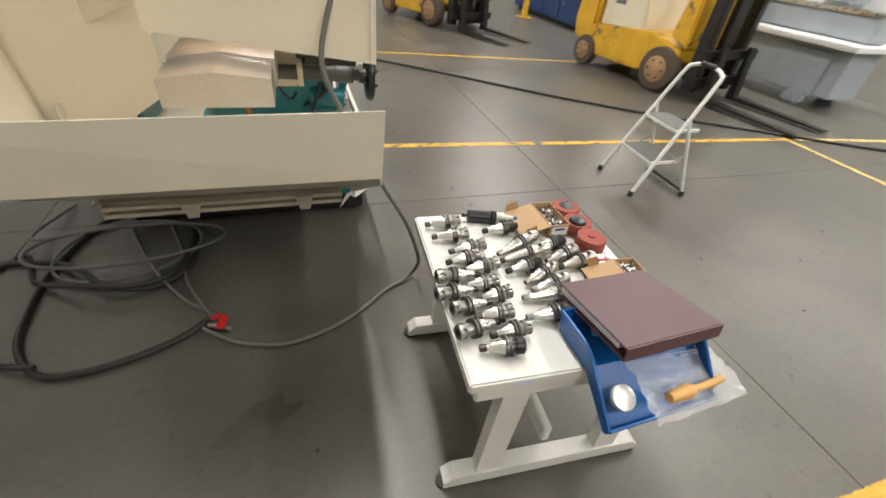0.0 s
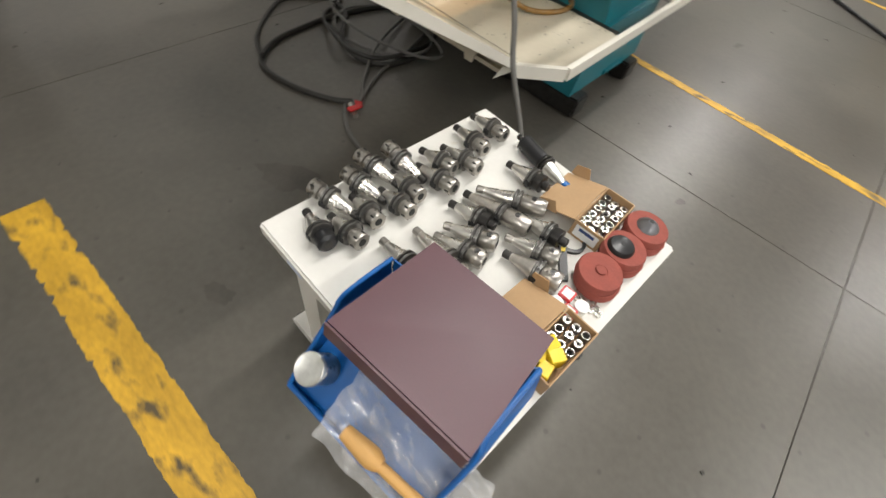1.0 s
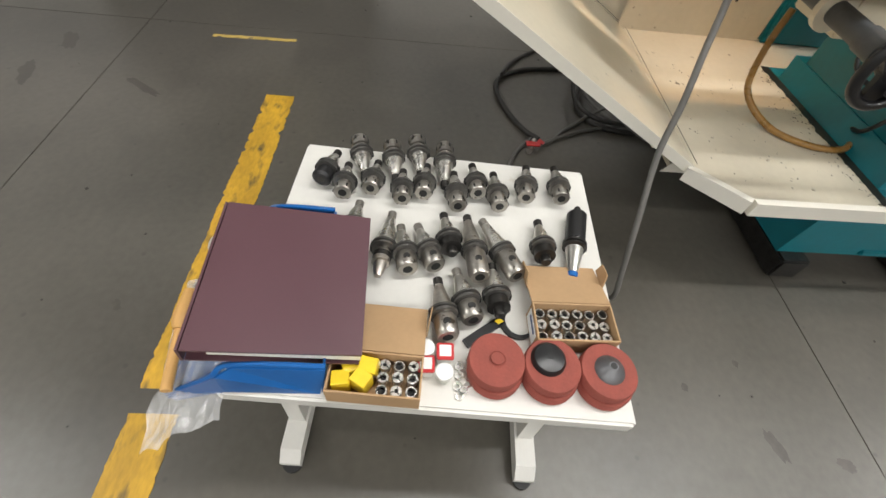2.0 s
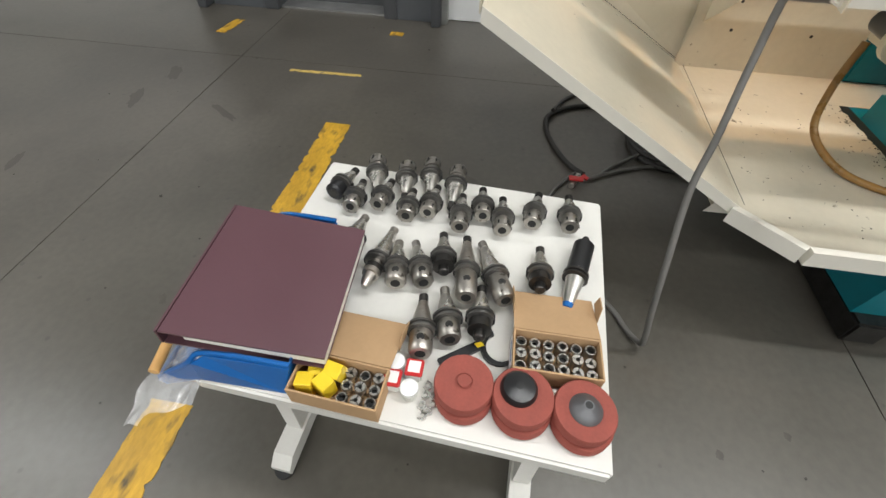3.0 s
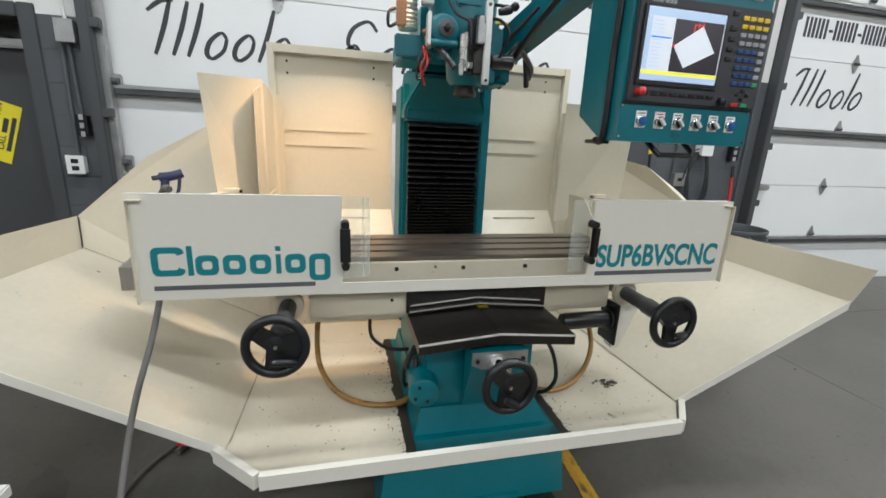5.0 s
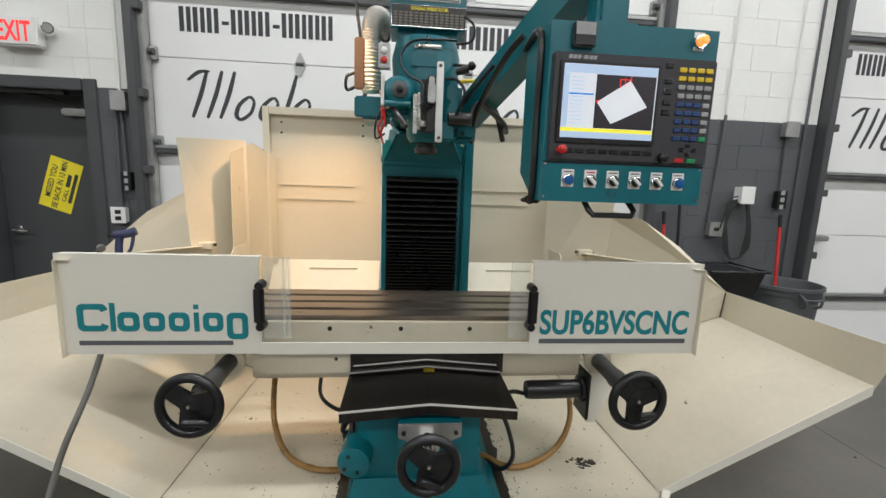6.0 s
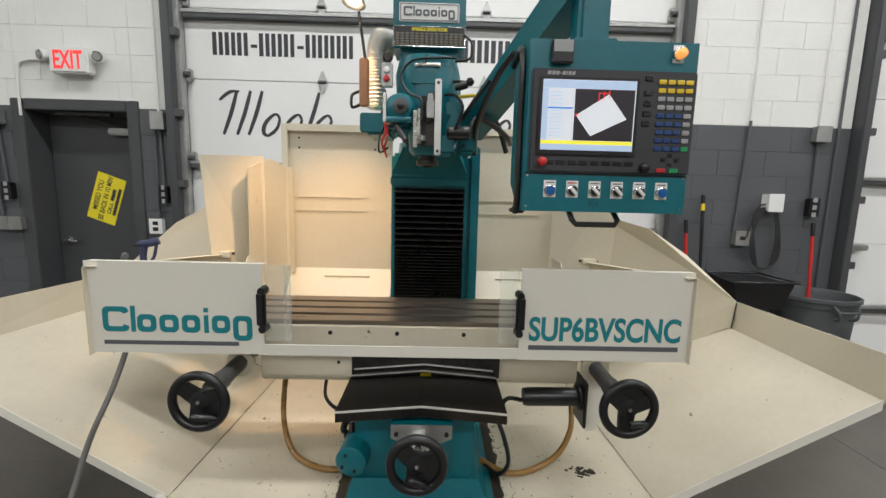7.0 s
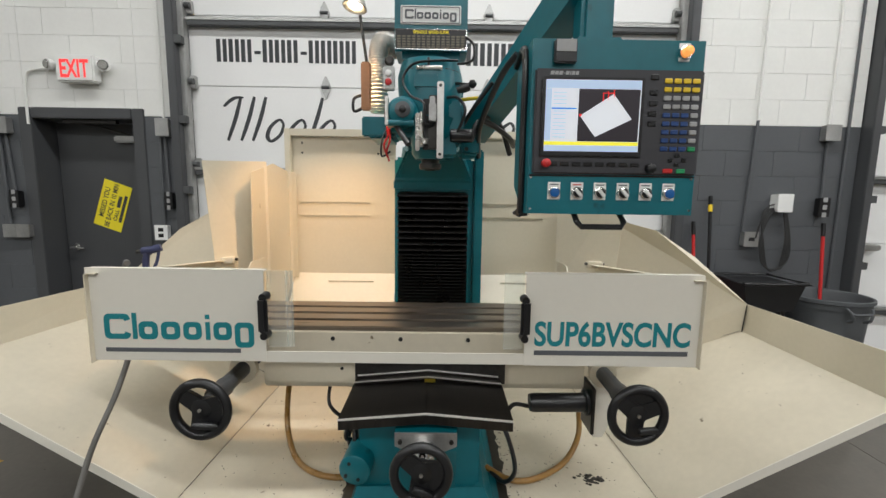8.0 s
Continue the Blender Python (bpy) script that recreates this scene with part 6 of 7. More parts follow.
def collet_box(base, ang, w, d, h, rows, cols, label, skip=(), flap=True, depth=0.017):
    """Open cardboard box with rows of collets standing in it; local x is its width, y its depth."""
    M = Matrix.Translation(base) @ Matrix.Rotation(radians(ang), 4, "Z")
    bx = thing("cardboard_box", base, label, "box", "cardboard boxes")
    t = 0.0035
    part("bottom", box(-w / 2, w / 2, -d / 2, d / 2, 0, t, 0, M), CARD, bx)
    for x0, x1, y0, y1 in ((-w / 2, w / 2, -d / 2, -d / 2 + t), (-w / 2, w / 2, d / 2 - t, d / 2), (-w / 2, -w / 2 + t, -d / 2 + t, d / 2 - t), (w / 2 - t, w / 2, -d / 2 + t, d / 2 - t)):
        part("side", box(x0, x1, y0, y1, t, h, 0.0008, M, seg=1), CARD, bx)
    if flap:
        lid = part("lid", plate([M @ Vector(p) for p in ((-w / 2, d / 2 + 0.001, h - 0.004), (w / 2, d / 2 + 0.001, h - 0.004), (w / 2 + 0.004, d / 2 + 0.055, h * 0.52), (w / 2, d / 2 + 0.115, 0.014), (-w / 2, d / 2 + 0.115, 0.014), (-w / 2 - 0.004, d / 2 + 0.055, h * 0.52))][:2] + [M @ Vector(p) for p in ((w / 2, d / 2 + 0.105, 0.016), (-w / 2, d / 2 + 0.105, 0.016))], 0.003), CARD, bx, "opened cardboard lid")
        for s in (-1, 1):
            part("tuck_flap", plate([M @ Vector(p) for p in ((s * w / 2, d / 2 + 0.045, h * 0.55), (s * (w / 2 + 0.004), d / 2 + 0.10, 0.02), (s * (w / 2 + 0.006), d / 2 + 0.095, 0.05), (s * (w / 2 + 0.003), d / 2 + 0.06, 0.062))], 0.002), CARD, lid)
    rnd = random.Random(int(base[0] * 997))
    cw, cd = (w - 2 * t) / cols, (d - 2 * t) / rows
    for r in range(rows):
        for c in range(cols):
            if (r, c) in skip:
                continue
            p = M @ Vector((-w / 2 + t + cw * (c + 0.5), -d / 2 + t + cd * (r + 0.5), t))
            R = 0.46 * min(cw, cd)
            hh = h - depth + rnd.uniform(-0.004, 0.004)
            bore = R * rnd.choice((0.35, 0.55, 0.72))
            co = thing("collet", p, "bright steel spring collet standing in a cardboard box", "collet", "collets in the boxes")
            part("body", lathe([(0, R * 0.8), (hh * 0.8, R * 0.98), (hh, R * 0.9), (hh, bore), (hh - 0.014, bore * 0.98)], p, (0, 0, 1), 16, None, True), STEEL_WORN if rnd.random() < 0.35 else STEEL, co, "", True)
            part("bore", lathe([(0, bore * 0.97), (0.0006, bore * 0.97)], p + Vector((0, 0, hh - 0.0138)), (0, 0, 1), 12), BORE, co)
            a0 = rnd.uniform(0, 1)
            for k in range(3):
                a = a0 + k * 2 * math.pi / 3
                e = Vector((math.cos(a), math.sin(a), 0))
                s = Vector((-e.y, e.x, 0)) * 0.0007
                q0, q1 = p + e * bore + Vector((0, 0, hh)), p + e * R * 0.89 + Vector((0, 0, hh))
                part("slit", plate([q0 + s, q1 + s, q1 - s, q0 - s], 0.0004, None, (0, 0, 1)), BORE, co)
    return bx, M


b1, M1 = collet_box((0.762, 1.083, TZ), 90, 0.155, 0.078, 0.05, 3, 6, "open cardboard box of spring collets with its lid folded back")
part("label", plate([M1 @ Vector(p) for p in ((-0.0785, -0.03, 0.008), (-0.0785, 0.03, 0.008), (-0.0785, 0.03, 0.042), (-0.0785, -0.03, 0.042))], 0.0005, None, M1.to_3x3() @ Vector((-1, 0, 0))), WHITE_PLASTIC, b1, "white label with dark bars")
part("label_bars", plate([M1 @ Vector(p) for p in ((-0.0792, -0.02, 0.028), (-0.0792, 0.02, 0.028), (-0.0792, 0.02, 0.037), (-0.0792, -0.02, 0.037))], 0.0004, None, M1.to_3x3() @ Vector((-1, 0, 0))), NAVY, b1)
b2, M2 = collet_box((0.868, 0.722, TZ), 86, 0.155, 0.074, 0.048, 3, 6, "open cardboard box of collets and small yellow boxes", skip=[(r, c) for r in range(3) for c in range(3)])
rnd = random.Random(4)
for k, (u, v, z, an) in enumerate(((-0.055, -0.016, 0.004, 10), (-0.022, -0.010, 0.010, -28), (-0.045, 0.018, 0.004, 24), (-0.012, 0.022, 0.014, -8))):
    mm = M2 @ Matrix.Translation((u, v, z)) @ Matrix.Rotation(radians(an), 4, "Z") @ Matrix.Rotation(radians(8 * (k - 1)), 4, "X")
    solo("small_yellow_box", box(-0.015, 0.015, -0.013, 0.013, 0.002, 0.042, 0.0012, mm, seg=1), YELLOW, "small yellow cardboard box among the collets", "box", "small yellow boxes")

# abrasive wheels
for k, (x, y, hub) in enumerate(((0.838, 0.928, None), (0.845, 1.026, BLACK), (0.853, 1.125, HUB_GREY))):
    w = thing("abrasive_wheel", (x, y, TZ), ("stack of two red fibre abrasive wheels", "stack of two red fibre wheels with a black hub", "stack of two red fibre wheels with a steel hub")[k], "abrasive wheel", "red abrasive wheels")
    R = (0.050, 0.0505, 0.051)[k]
    part("lower_wheel", lathe([(0, R * 0.93), (0.004, R), (0.020, R), (0.024, R * 0.95)], (x + 0.006, y + 0.002, TZ), (0, 0, 1), 36), RED_FIBRE, w, "", True)
    up = part("upper_wheel", lathe([(0, R * 0.95), (0.003, R), (0.020, R), (0.0235, R * 0.96), (0.024, R * 0.30), (0.0225, R * 0.27)], (x, y, TZ + 0.0245), (0.02, 0.01 * (k - 1), 1), 36), RED_FIBRE, w, "", True)
    if hub:
        hh = part("hub", lathe([(0, 0.031 - 0.004 * (k == 2)), (0.005, 0.030 - 0.006 * (k == 2)), (0.010, 0.026 - 0.008 * (k == 2)), (0.014 + 0.004 * (k == 2), 0.008)], (x - 0.008 * (k == 1), y - 0.008 * (k == 1), TZ + 0.0487), (0, 0, 1), 28), hub, w, "", True)
        part("bore", lathe([(0, 0.006), (0.0006, 0.006)], (x - 0.008 * (k == 1), y - 0.008 * (k == 1), TZ + 0.0628 + 0.004 * (k == 2)), (0, 0, 1), 12), BORE, hh)
    else:
        part("boss", lathe([(0, 0.012), (0.004, 0.011)], (x, y, TZ + 0.0475), (0, 0, 1), 20), RED_FIBRE, w, "", True)

# small plastic jars and nuts
for x, y, sq in ((0.842, 0.806, True), (0.818, 0.840, True)):
    jb = thing("plastic_case", (x, y, TZ), "clear square plastic case with a red rim", "case", "small clear cases")
    part("case", box(x - 0.014, x + 0.014, y - 0.014, y + 0.014, TZ, TZ + 0.03, 0.003), WHITE_PLASTIC, jb)
    part("rim", box(x - 0.0155, x + 0.0155, y - 0.0155, y + 0.0155, TZ + 0.023, TZ + 0.031, 0.002), RED, jb, "red rim")
    part("top_label", box(x - 0.0105, x + 0.0105, y - 0.0105, y + 0.0105, TZ + 0.0312, TZ + 0.0318), WHITE_PLASTIC, jb)
for x, y in ((0.812, 0.806), (0.855, 0.838)):
    jr = thing("plastic_jar", (x, y, TZ), "small clear round plastic jar with a white lid", "jar", "small jars")
    part("body", lathe([(0, 0.014), (0.02, 0.015), (0.022, 0.0135)], (x, y, TZ), (0, 0, 1), 22), CLEAR, jr, "", True)
    part("lid", lathe([(0, 0.0155), (0.007, 0.0155), (0.008, 0.013), (0.009, 0.007)], (x, y, TZ + 0.0225), (0, 0, 1), 22), WHITE_PLASTIC, jr, "", True)
for x, y in ((0.836, 0.866), (0.832, 0.882), (0.853, 0.866), (0.850, 0.881), (0.872, 0.862), (0.868, 0.880), (0.889, 0.866), (0.880, 0.874)):
    nb = lathe([(0, 0.0085), (0.0065, 0.0085), (0.0065, 0.0046), (0, 0.0046)], (x, y, TZ), (0, 0, 1), 6, None, False)
    solo("hex_nut", nb, STEEL, "bright zinc-plated hex nut on the table", "nut", "loose nuts")

# hook spanner
sp1 = thing("hook_spanner", (0.74, 0.95, TZ), "black steel hook spanner lying on the table", "spanner")
part("handle", plate([(0.800, 0.885, TZ), (0.785, 0.875, TZ), (0.735, 0.945, TZ), (0.748, 0.958, TZ)], 0.008, None, (0, 0, 1)), BLACK, sp1)
arc = [(0.745 + 0.040 * math.cos(a) - 0.005, 0.985 + 0.036 * math.sin(a)) for a in [radians(-150 + 230 * i / 14) for i in range(15)]]
hk = bmesh.new()
for i in range(14):
    (xa, ya), (xb, yb) = arc[i], arc[i + 1]
    c = Vector((0.740, 0.985, TZ))
    ia, ib = c + (Vector((xa, ya, TZ)) - c) * (0.62 + 0.02 * i), c + (Vector((xb, yb, TZ)) - c) * (0.62 + 0.02 * (i + 1))
    plate([(xa, ya, TZ), (xb, yb, TZ), ib, ia], 0.008, hk, (0, 0, 1))
part("hook", hk, BLACK, sp1)
part("yellow_tag", plate([(0.752, 0.945, TZ + 0.0085), (0.745, 0.938, TZ + 0.0085), (0.738, 0.950, TZ + 0.0085), (0.745, 0.957, TZ + 0.0085)], 0.001, None, (0, 0, 1)), YELLOW, sp1)

# blue stacking bin, hanging over the table's end
bin_ = thing("plastic_bin", (0.70, 0.47, TZ), "blue plastic stacking bin lying under a ring binder", "bin")
BZ = TZ + 0.002


def sag(p):
    """The bin's scoop front slopes down past the table's edge."""
    x, y, z = p
    return (x, y, z + min(0.0, 0.72 * (y - 0.475)))


def bin_plate(pts, d):
    return plate([sag(p) for p in pts], 0.004, None, d)


part("bin_floor", bin_plate([(0.545, 0.475, BZ), (0.88, 0.475, BZ), (0.885, 0.63, BZ), (0.545, 0.605, BZ)], (0, 0, 1)), BLUE, bin_)
part("bin_floor", bin_plate([(0.545, 0.3551, BZ), (0.875, 0.3651, BZ), (0.88, 0.4745, BZ), (0.545, 0.4745, BZ)], (0, 0, 1)), BLUE, bin_)
part("bin_wall", bin_plate([(0.885, 0.475, BZ), (0.885, 0.63, BZ), (0.870, 0.645, BZ + 0.066), (0.870, 0.50, BZ + 0.066), (0.88, 0.475, BZ + 0.05)], (1, 0, 0)), BLUE, bin_)
part("bin_wall", bin_plate([(0.545, 0.475, BZ), (0.545, 0.605, BZ), (0.535, 0.61, BZ + 0.065), (0.535, 0.50, BZ + 0.068), (0.54, 0.475, BZ + 0.05)], (-1, 0, 0)), BLUE, bin_)
part("bin_cheek", bin_plate([(0.885, 0.4745, BZ), (0.88, 0.4745, BZ + 0.05), (0.876, 0.3552, BZ + 0.022), (0.876, 0.3651, BZ)], (1, 0, 0)), BLUE, bin_)
part("bin_cheek", bin_plate([(0.545, 0.4745, BZ), (0.54, 0.4745, BZ + 0.05), (0.548, 0.3451, BZ + 0.022), (0.546, 0.3551, BZ)], (-1, 0, 0)), BLUE, bin_)
part("bin_wall", bin_plate([(0.545, 0.606, BZ), (0.885, 0.632, BZ), (0.868, 0.640, BZ + 0.066), (0.538, 0.612, BZ + 0.066)], (0, 1, 0)), BLUE, bin_)
part("bin_front", bin_plate([(0.545, 0.3551, BZ), (0.875, 0.3651, BZ), (0.870, 0.3552, BZ + 0.022), (0.550, 0.3451, BZ + 0.022)], (0, -1, 0)), BLUE, bin_)
part("bin_rim", tube([sag(p) for p in ((0.868, 0.645, BZ + 0.068), (0.868, 0.50, BZ + 0.068), (0.880, 0.46, BZ + 0.050), (0.873, 0.3552, BZ + 0.024))], 0.005, 8), BLUE, bin_, "", True)
part("bin_rim", tube([sag(p) for p in ((0.535, 0.612, BZ + 0.068), (0.535, 0.50, BZ + 0.069), (0.54, 0.46, BZ + 0.050), (0.549, 0.347, BZ + 0.024))], 0.005, 8), BLUE, bin_, "", True)
part("bin_rim", tube([sag(p) for p in ((0.549, 0.3451, BZ + 0.024), (0.71, 0.350, BZ + 0.024), (0.873, 0.3552, BZ + 0.024))], 0.005, 8), BLUE, bin_, "", True)
# a few steel pieces in the bin
for k, (x, y, an) in enumerate(((0.80, 0.53, 20), (0.82, 0.575, -30), (0.62, 0.56, 60), (0.76, 0.56, 80))):
    solo("steel_tool_bit", rod((x, y, BZ + 0.016), (x + 0.05 * math.cos(radians(an)), y + 0.05 * math.sin(radians(an)), BZ + 0.016), 0.010, 14), STEEL, "round steel tool bit lying in the blue bin", "tool bit", "bits in the bin", smooth=True)

# ring binder on the bin
bd = thing("ring_binder", (0.72, 0.58, TZ + 0.07), "closed maroon vinyl ring binder with white pages on a bin", "binder")
c0 = [Vector(p) for p in ((0.578, 0.430, 0.6165), (0.570, 0.689, 0.5824), (0.854, 0.701, 0.577), (0.870, 0.443, 0.6165))]
nrm = (c0[1] - c0[0]).cross(c0[3] - c0[0]).normalized()
nrm = nrm if nrm.z < 0 else -nrm
part("cover", plate(c0, 0.0045, None, nrm), MAROON, bd, "maroon vinyl cover")
T = 0.034
part("back_cover", plate([p + nrm * T for p in c0], 0.004, None, nrm), MAROON, bd)
e1, e2 = (c0[3] - c0[0]).normalized(), (c0[1] - c0[0]).normalized()
part("spine", plate([c0[0] - e2 * 0.002, c0[3] - e2 * 0.002, c0[3] - e2 * 0.002 + nrm * (T + 0.004), c0[0] - e2 * 0.002 + nrm * (T + 0.004)], 0.004, None, -e2), MAROON, bd)
q = [c0[0] + e1 * 0.010 + e2 * 0.03, c0[1] + e1 * 0.006 - e2 * 0.0005, c0[2] - e1 * 0.004 - e2 * 0.0005, c0[3] - e1 * 0.008 + e2 * 0.03]
part("page_block", plate([p + nrm * 0.0055 for p in q], 0.024, None, nrm), PAPER, bd, "stack of white pages")

# can, bag and wooden brush
can = thing("steel_can", (0.585, 0.38, TZ - 0.03), "steel can with a pale lid leaning in the blue bin", "can")
cax = Vector((-0.05, -0.55, 1)).normalized()
cp = Vector((0.583, 0.408, BZ - 0.045))
part("body", lathe([(0, 0.027), (0.003, 0.029), (0.052, 0.029), (0.055, 0.026)], cp, cax, 26), STEEL_WORN, can, "", True)
part("lid", lathe([(0, 0.030), (0.006, 0.030), (0.008, 0.028), (0.006, 0.022), (0.007, 0.006)], cp + cax * 0.056, cax, 26), PALE_METAL, can, "pale dented lid", True)
bag = thing("plastic_bag", (0.80, 0.38, TZ), "crumpled clear plastic bag with a wooden-handled brush inside", "bag")
bm = bmesh.new()
rnd, n = random.Random(8), 15
rows = []
for i in range(n + 1):
    row = []
    for j in range(n + 1):
        u, v = i / n, j / n
        p = Vector((0.640, 0.462, 0)).lerp(Vector((0.930, 0.475, 0)), u).lerp(Vector((0.655, 0.318, 0)).lerp(Vector((0.975, 0.345, 0)), u), v)
        z = 0.505 - 0.030 * u - 0.40 * (0.46 - p.y) + 0.012 * noise.noise(Vector((u * 7, v * 6, 0))) + 0.007 * noise.noise(Vector((u * 17, v * 15, 3))) + 0.012 * math.sin(v * math.pi)
        row.append(bm.verts.new((p.x + 0.012 * noise.noise(Vector((u * 5, v * 5, 9))), p.y + 0.008 * noise.noise(Vector((u * 6, v * 4, 5))), z)))
    rows.append(row)
for i in range(n):
    for j in range(n):
        bm.faces.new((rows[i][j], rows[i + 1][j], rows[i + 1][j + 1], rows[i][j + 1]))
bmesh.ops.solidify(bm, geom=bm.faces[:], thickness=0.0008)
fb = part("film", bm, BAG, bag, "", True)
fb.visible_shadow = False
scraper = thing("wooden_brush", (0.80, 0.37, TZ - 0.02), "pale wooden-handled scraper lying in a clear bag", "brush")
part("handle", tube([(0.770, 0.363, 0.488), (0.83, 0.369, 0.484), (0.885, 0.376, 0.481)], 0.0095, 12), WOOD, scraper, "", True)
part("ferrule", lathe([(0, 0.012), (0.015, 0.018), (0.03, 0.018), (0.08, 0.013)], (0.778, 0.364, 0.489), (-1, -0.08, 0.02), 16), WOOD, scraper, "", True)

# ---- hoses and leads on the floor ----
placed((0.925, 0.945, 1), (0.005, 0.114, 0))
R_ = 0.013
solo("floor_hose", tube([(-0.53, 1.335, R_), (-0.60, 1.27, R_), (-0.75, 1.20, R_), (-0.92, 1.165, R_), (-1.05, 1.19, R_), (-1.16, 1.33, R_), (-1.20, 1.53, R_), (-1.21, 1.75, R_), (-1.17, 1.98, R_), (-1.10, 2.17, R_), (-0.94, 2.23, R_), (-0.74, 2.12, R_), (-0.64, 1.92, R_), (-0.655, 1.70, R_), (-0.78, 1.595, R_), (-0.95, 1.61, R_ * 3), (-1.10, 1.755, R_ * 3), (-1.25, 1.85, R_), (-1.48, 1.87, R_), (-1.70, 1.75, R_)], R_, 10), DARK_HOSE, "thick dark rubber hose coiled on the floor under the tray", "hose", "hoses on the floor", smooth=True)
solo("floor_hose", tube([(-0.50, 1.345, 0.011), (-0.53, 1.40, 0.010), (-0.65, 1.51, 0.010), (-0.83, 1.78, 0.037), (-1.01, 2.2, 0.010), (-1.03, 2.45, 0.010)], 0.009, 8), GREY_CABLE, "grey air line running under the milling machine", "hose", "hoses on the floor", smooth=True)
solo("floor_hose", tube([(-1.05, 1.20, 0.038), (-1.25, 1.29, 0.012), (-1.45, 1.50, 0.012), (-1.515, 1.665, 0.012), (-1.36, 1.92, 0.012), (-1.25, 1.72, 0.012), (-1.04, 1.60, 0.060), (-0.82, 1.56, 0.060), (-0.69, 1.645, 0.045), (-0.65, 1.84, 0.04), (-0.70, 2.07, 0.012), (-0.9, 2.3, 0.012)], 0.011, 8), DARK_HOSE, "dark rubber hose looped on the concrete floor", "hose", "hoses on the floor", smooth=True)
placed()
ring = [(-0.87 + (0.22 + 0.012 * k) * math.cos(radians(40 * k + 60)), 1.90 + (0.27 - 0.008 * k) * math.sin(radians(40 * k + 60)), 0.012 + 0.003 * k) for k in range(21)]
solo("floor_hose", tube([(-0.46, 1.39, 0.012), (-0.58, 1.62, 0.012), (-0.66, 1.92, 0.012)] + ring + [(-1.2, 2.35, 0.012)], 0.008, 8), GREY_CABLE, "thin grey air line coiled in loose loops on the floor", "hose", "hoses on the floor", smooth=True)
placed((1, 1, 1), (0.075, 0.008, 0))
cpl = thing("hose_coupling", (-0.51, 1.335, 0), "red ball valve and coupling joining two hoses", "valve")
part("body", rod((-0.545, 1.345, 0.016), (-0.465, 1.310, 0.016), 0.013), STEEL_WORN, cpl, "", True)
part("lever", plate([(-0.515, 1.30, 0.030), (-0.485, 1.30, 0.030), (-0.475, 1.355, 0.038), (-0.500, 1.36, 0.038)], 0.006, None, (0, 0, 1)), RED, cpl, "red lever")
part("tie", plate([(-0.52, 1.35, 0.029), (-0.50, 1.375, 0.029), (-0.515, 1.385, 0.029), (-0.54, 1.365, 0.029)], 0.004, None, (0, 0, 1)), RED, cpl)
placed()
solo("power_cable", tube([(0.228, 5.9, 0.012), (0.891, 5.359, 0.012), (1.502, 4.858, 0.012), (2.402, 4.082, 0.012), (3.333, 3.413, 0.012), (4.115, 2.956, 0.012), (5.169, 2.379, 0.012), (6.916, 1.666, 0.012)], 0.012, 8), RUBBER, "long black cable lying across the concrete floor", "cable", smooth=True)

# ---- folding step ladder ----
placed((1, 1, 1), (0.02, 0.075, 0))
lad = thing("step_ladder", (2.13, 2.1, 0), "white folding two-step ladder with grey treads and black feet", "ladder")
fa, fb = Vector((1.945, 1.935, 0.012)), Vector((1.970, 2.320, 0.012))
ta, tb_ = Vector((2.290, 1.965, 0.70)), Vector((2.300, 2.255, 0.70))
part("front_frame", tube([fa, fa.lerp(ta, 0.5), ta, ta + Vector((0.035, 0.03, 0.055)), ta.lerp(tb_, 0.5) + Vector((0.045, 0, 0.078)), tb_ + Vector((0.035, -0.03, 0.055)), tb_, tb_.lerp(fb, 0.5), fb], 0.012, 10), LADDER_WHITE, lad, "", True)
part("grip", tube([ta.lerp(tb_, 0.28) + Vector((0.044, 0, 0.076)), ta.lerp(tb_, 0.72) + Vector((0.044, 0, 0.076))], 0.0155, 10, curved=False), RUBBER, lad, "grey rubber hand grip", True)
for f, t_, r in ((fa, ta, Vector((2.325, 1.885, 0.012))), (fb, tb_, Vector((2.335, 2.235, 0.012)))):
    part("rear_leg", tube([f.lerp(t_, 0.72), r], 0.010, 10, curved=False), LADDER_WHITE, lad, "", True)
    part("brace", tube([f.lerp(t_, 0.30) + Vector((0.14, 0, 0)), f.lerp(t_, 0.72).lerp(r, 0.45)], 0.005, 6, curved=False), GALV, lad)
    for p in (f, r):
        part("foot", lathe([(0, 0.017), (0.03, 0.016), (0.034, 0.012)], (p.x, p.y, 0), (0, 0, 1), 14), RUBBER, lad, "black rubber foot", True)
part("rear_bar", tube([(2.325, 1.885, 0.03), (2.335, 2.235, 0.03)], 0.010, 8, curved=False), RUBBER, lad)
for s, dep in ((0.30, 0.20), (0.60, 0.17)):
    p, q = fa.lerp(ta, s), fb.lerp(tb_, s)
    st = part("step", plate([p + Vector((-0.02, 0.012, -0.012)), q + Vector((-0.02, -0.012, -0.012)), q + Vector((dep, -0.012, -0.012)), p + Vector((dep, 0.012, -0.012))], 0.018, None, (0, 0, 1)), LADDER_WHITE, lad)
    part("tread", plate([p + Vector((-0.012, 0.025, 0.0065)), q + Vector((-0.012, -0.025, 0.0065)), q + Vector((dep - 0.01, -0.025, 0.0065)), p + Vector((dep - 0.01, 0.025, 0.0065))], 0.004, None, (0, 0, 1)), TREAD, st, "ribbed grey tread")


placed()


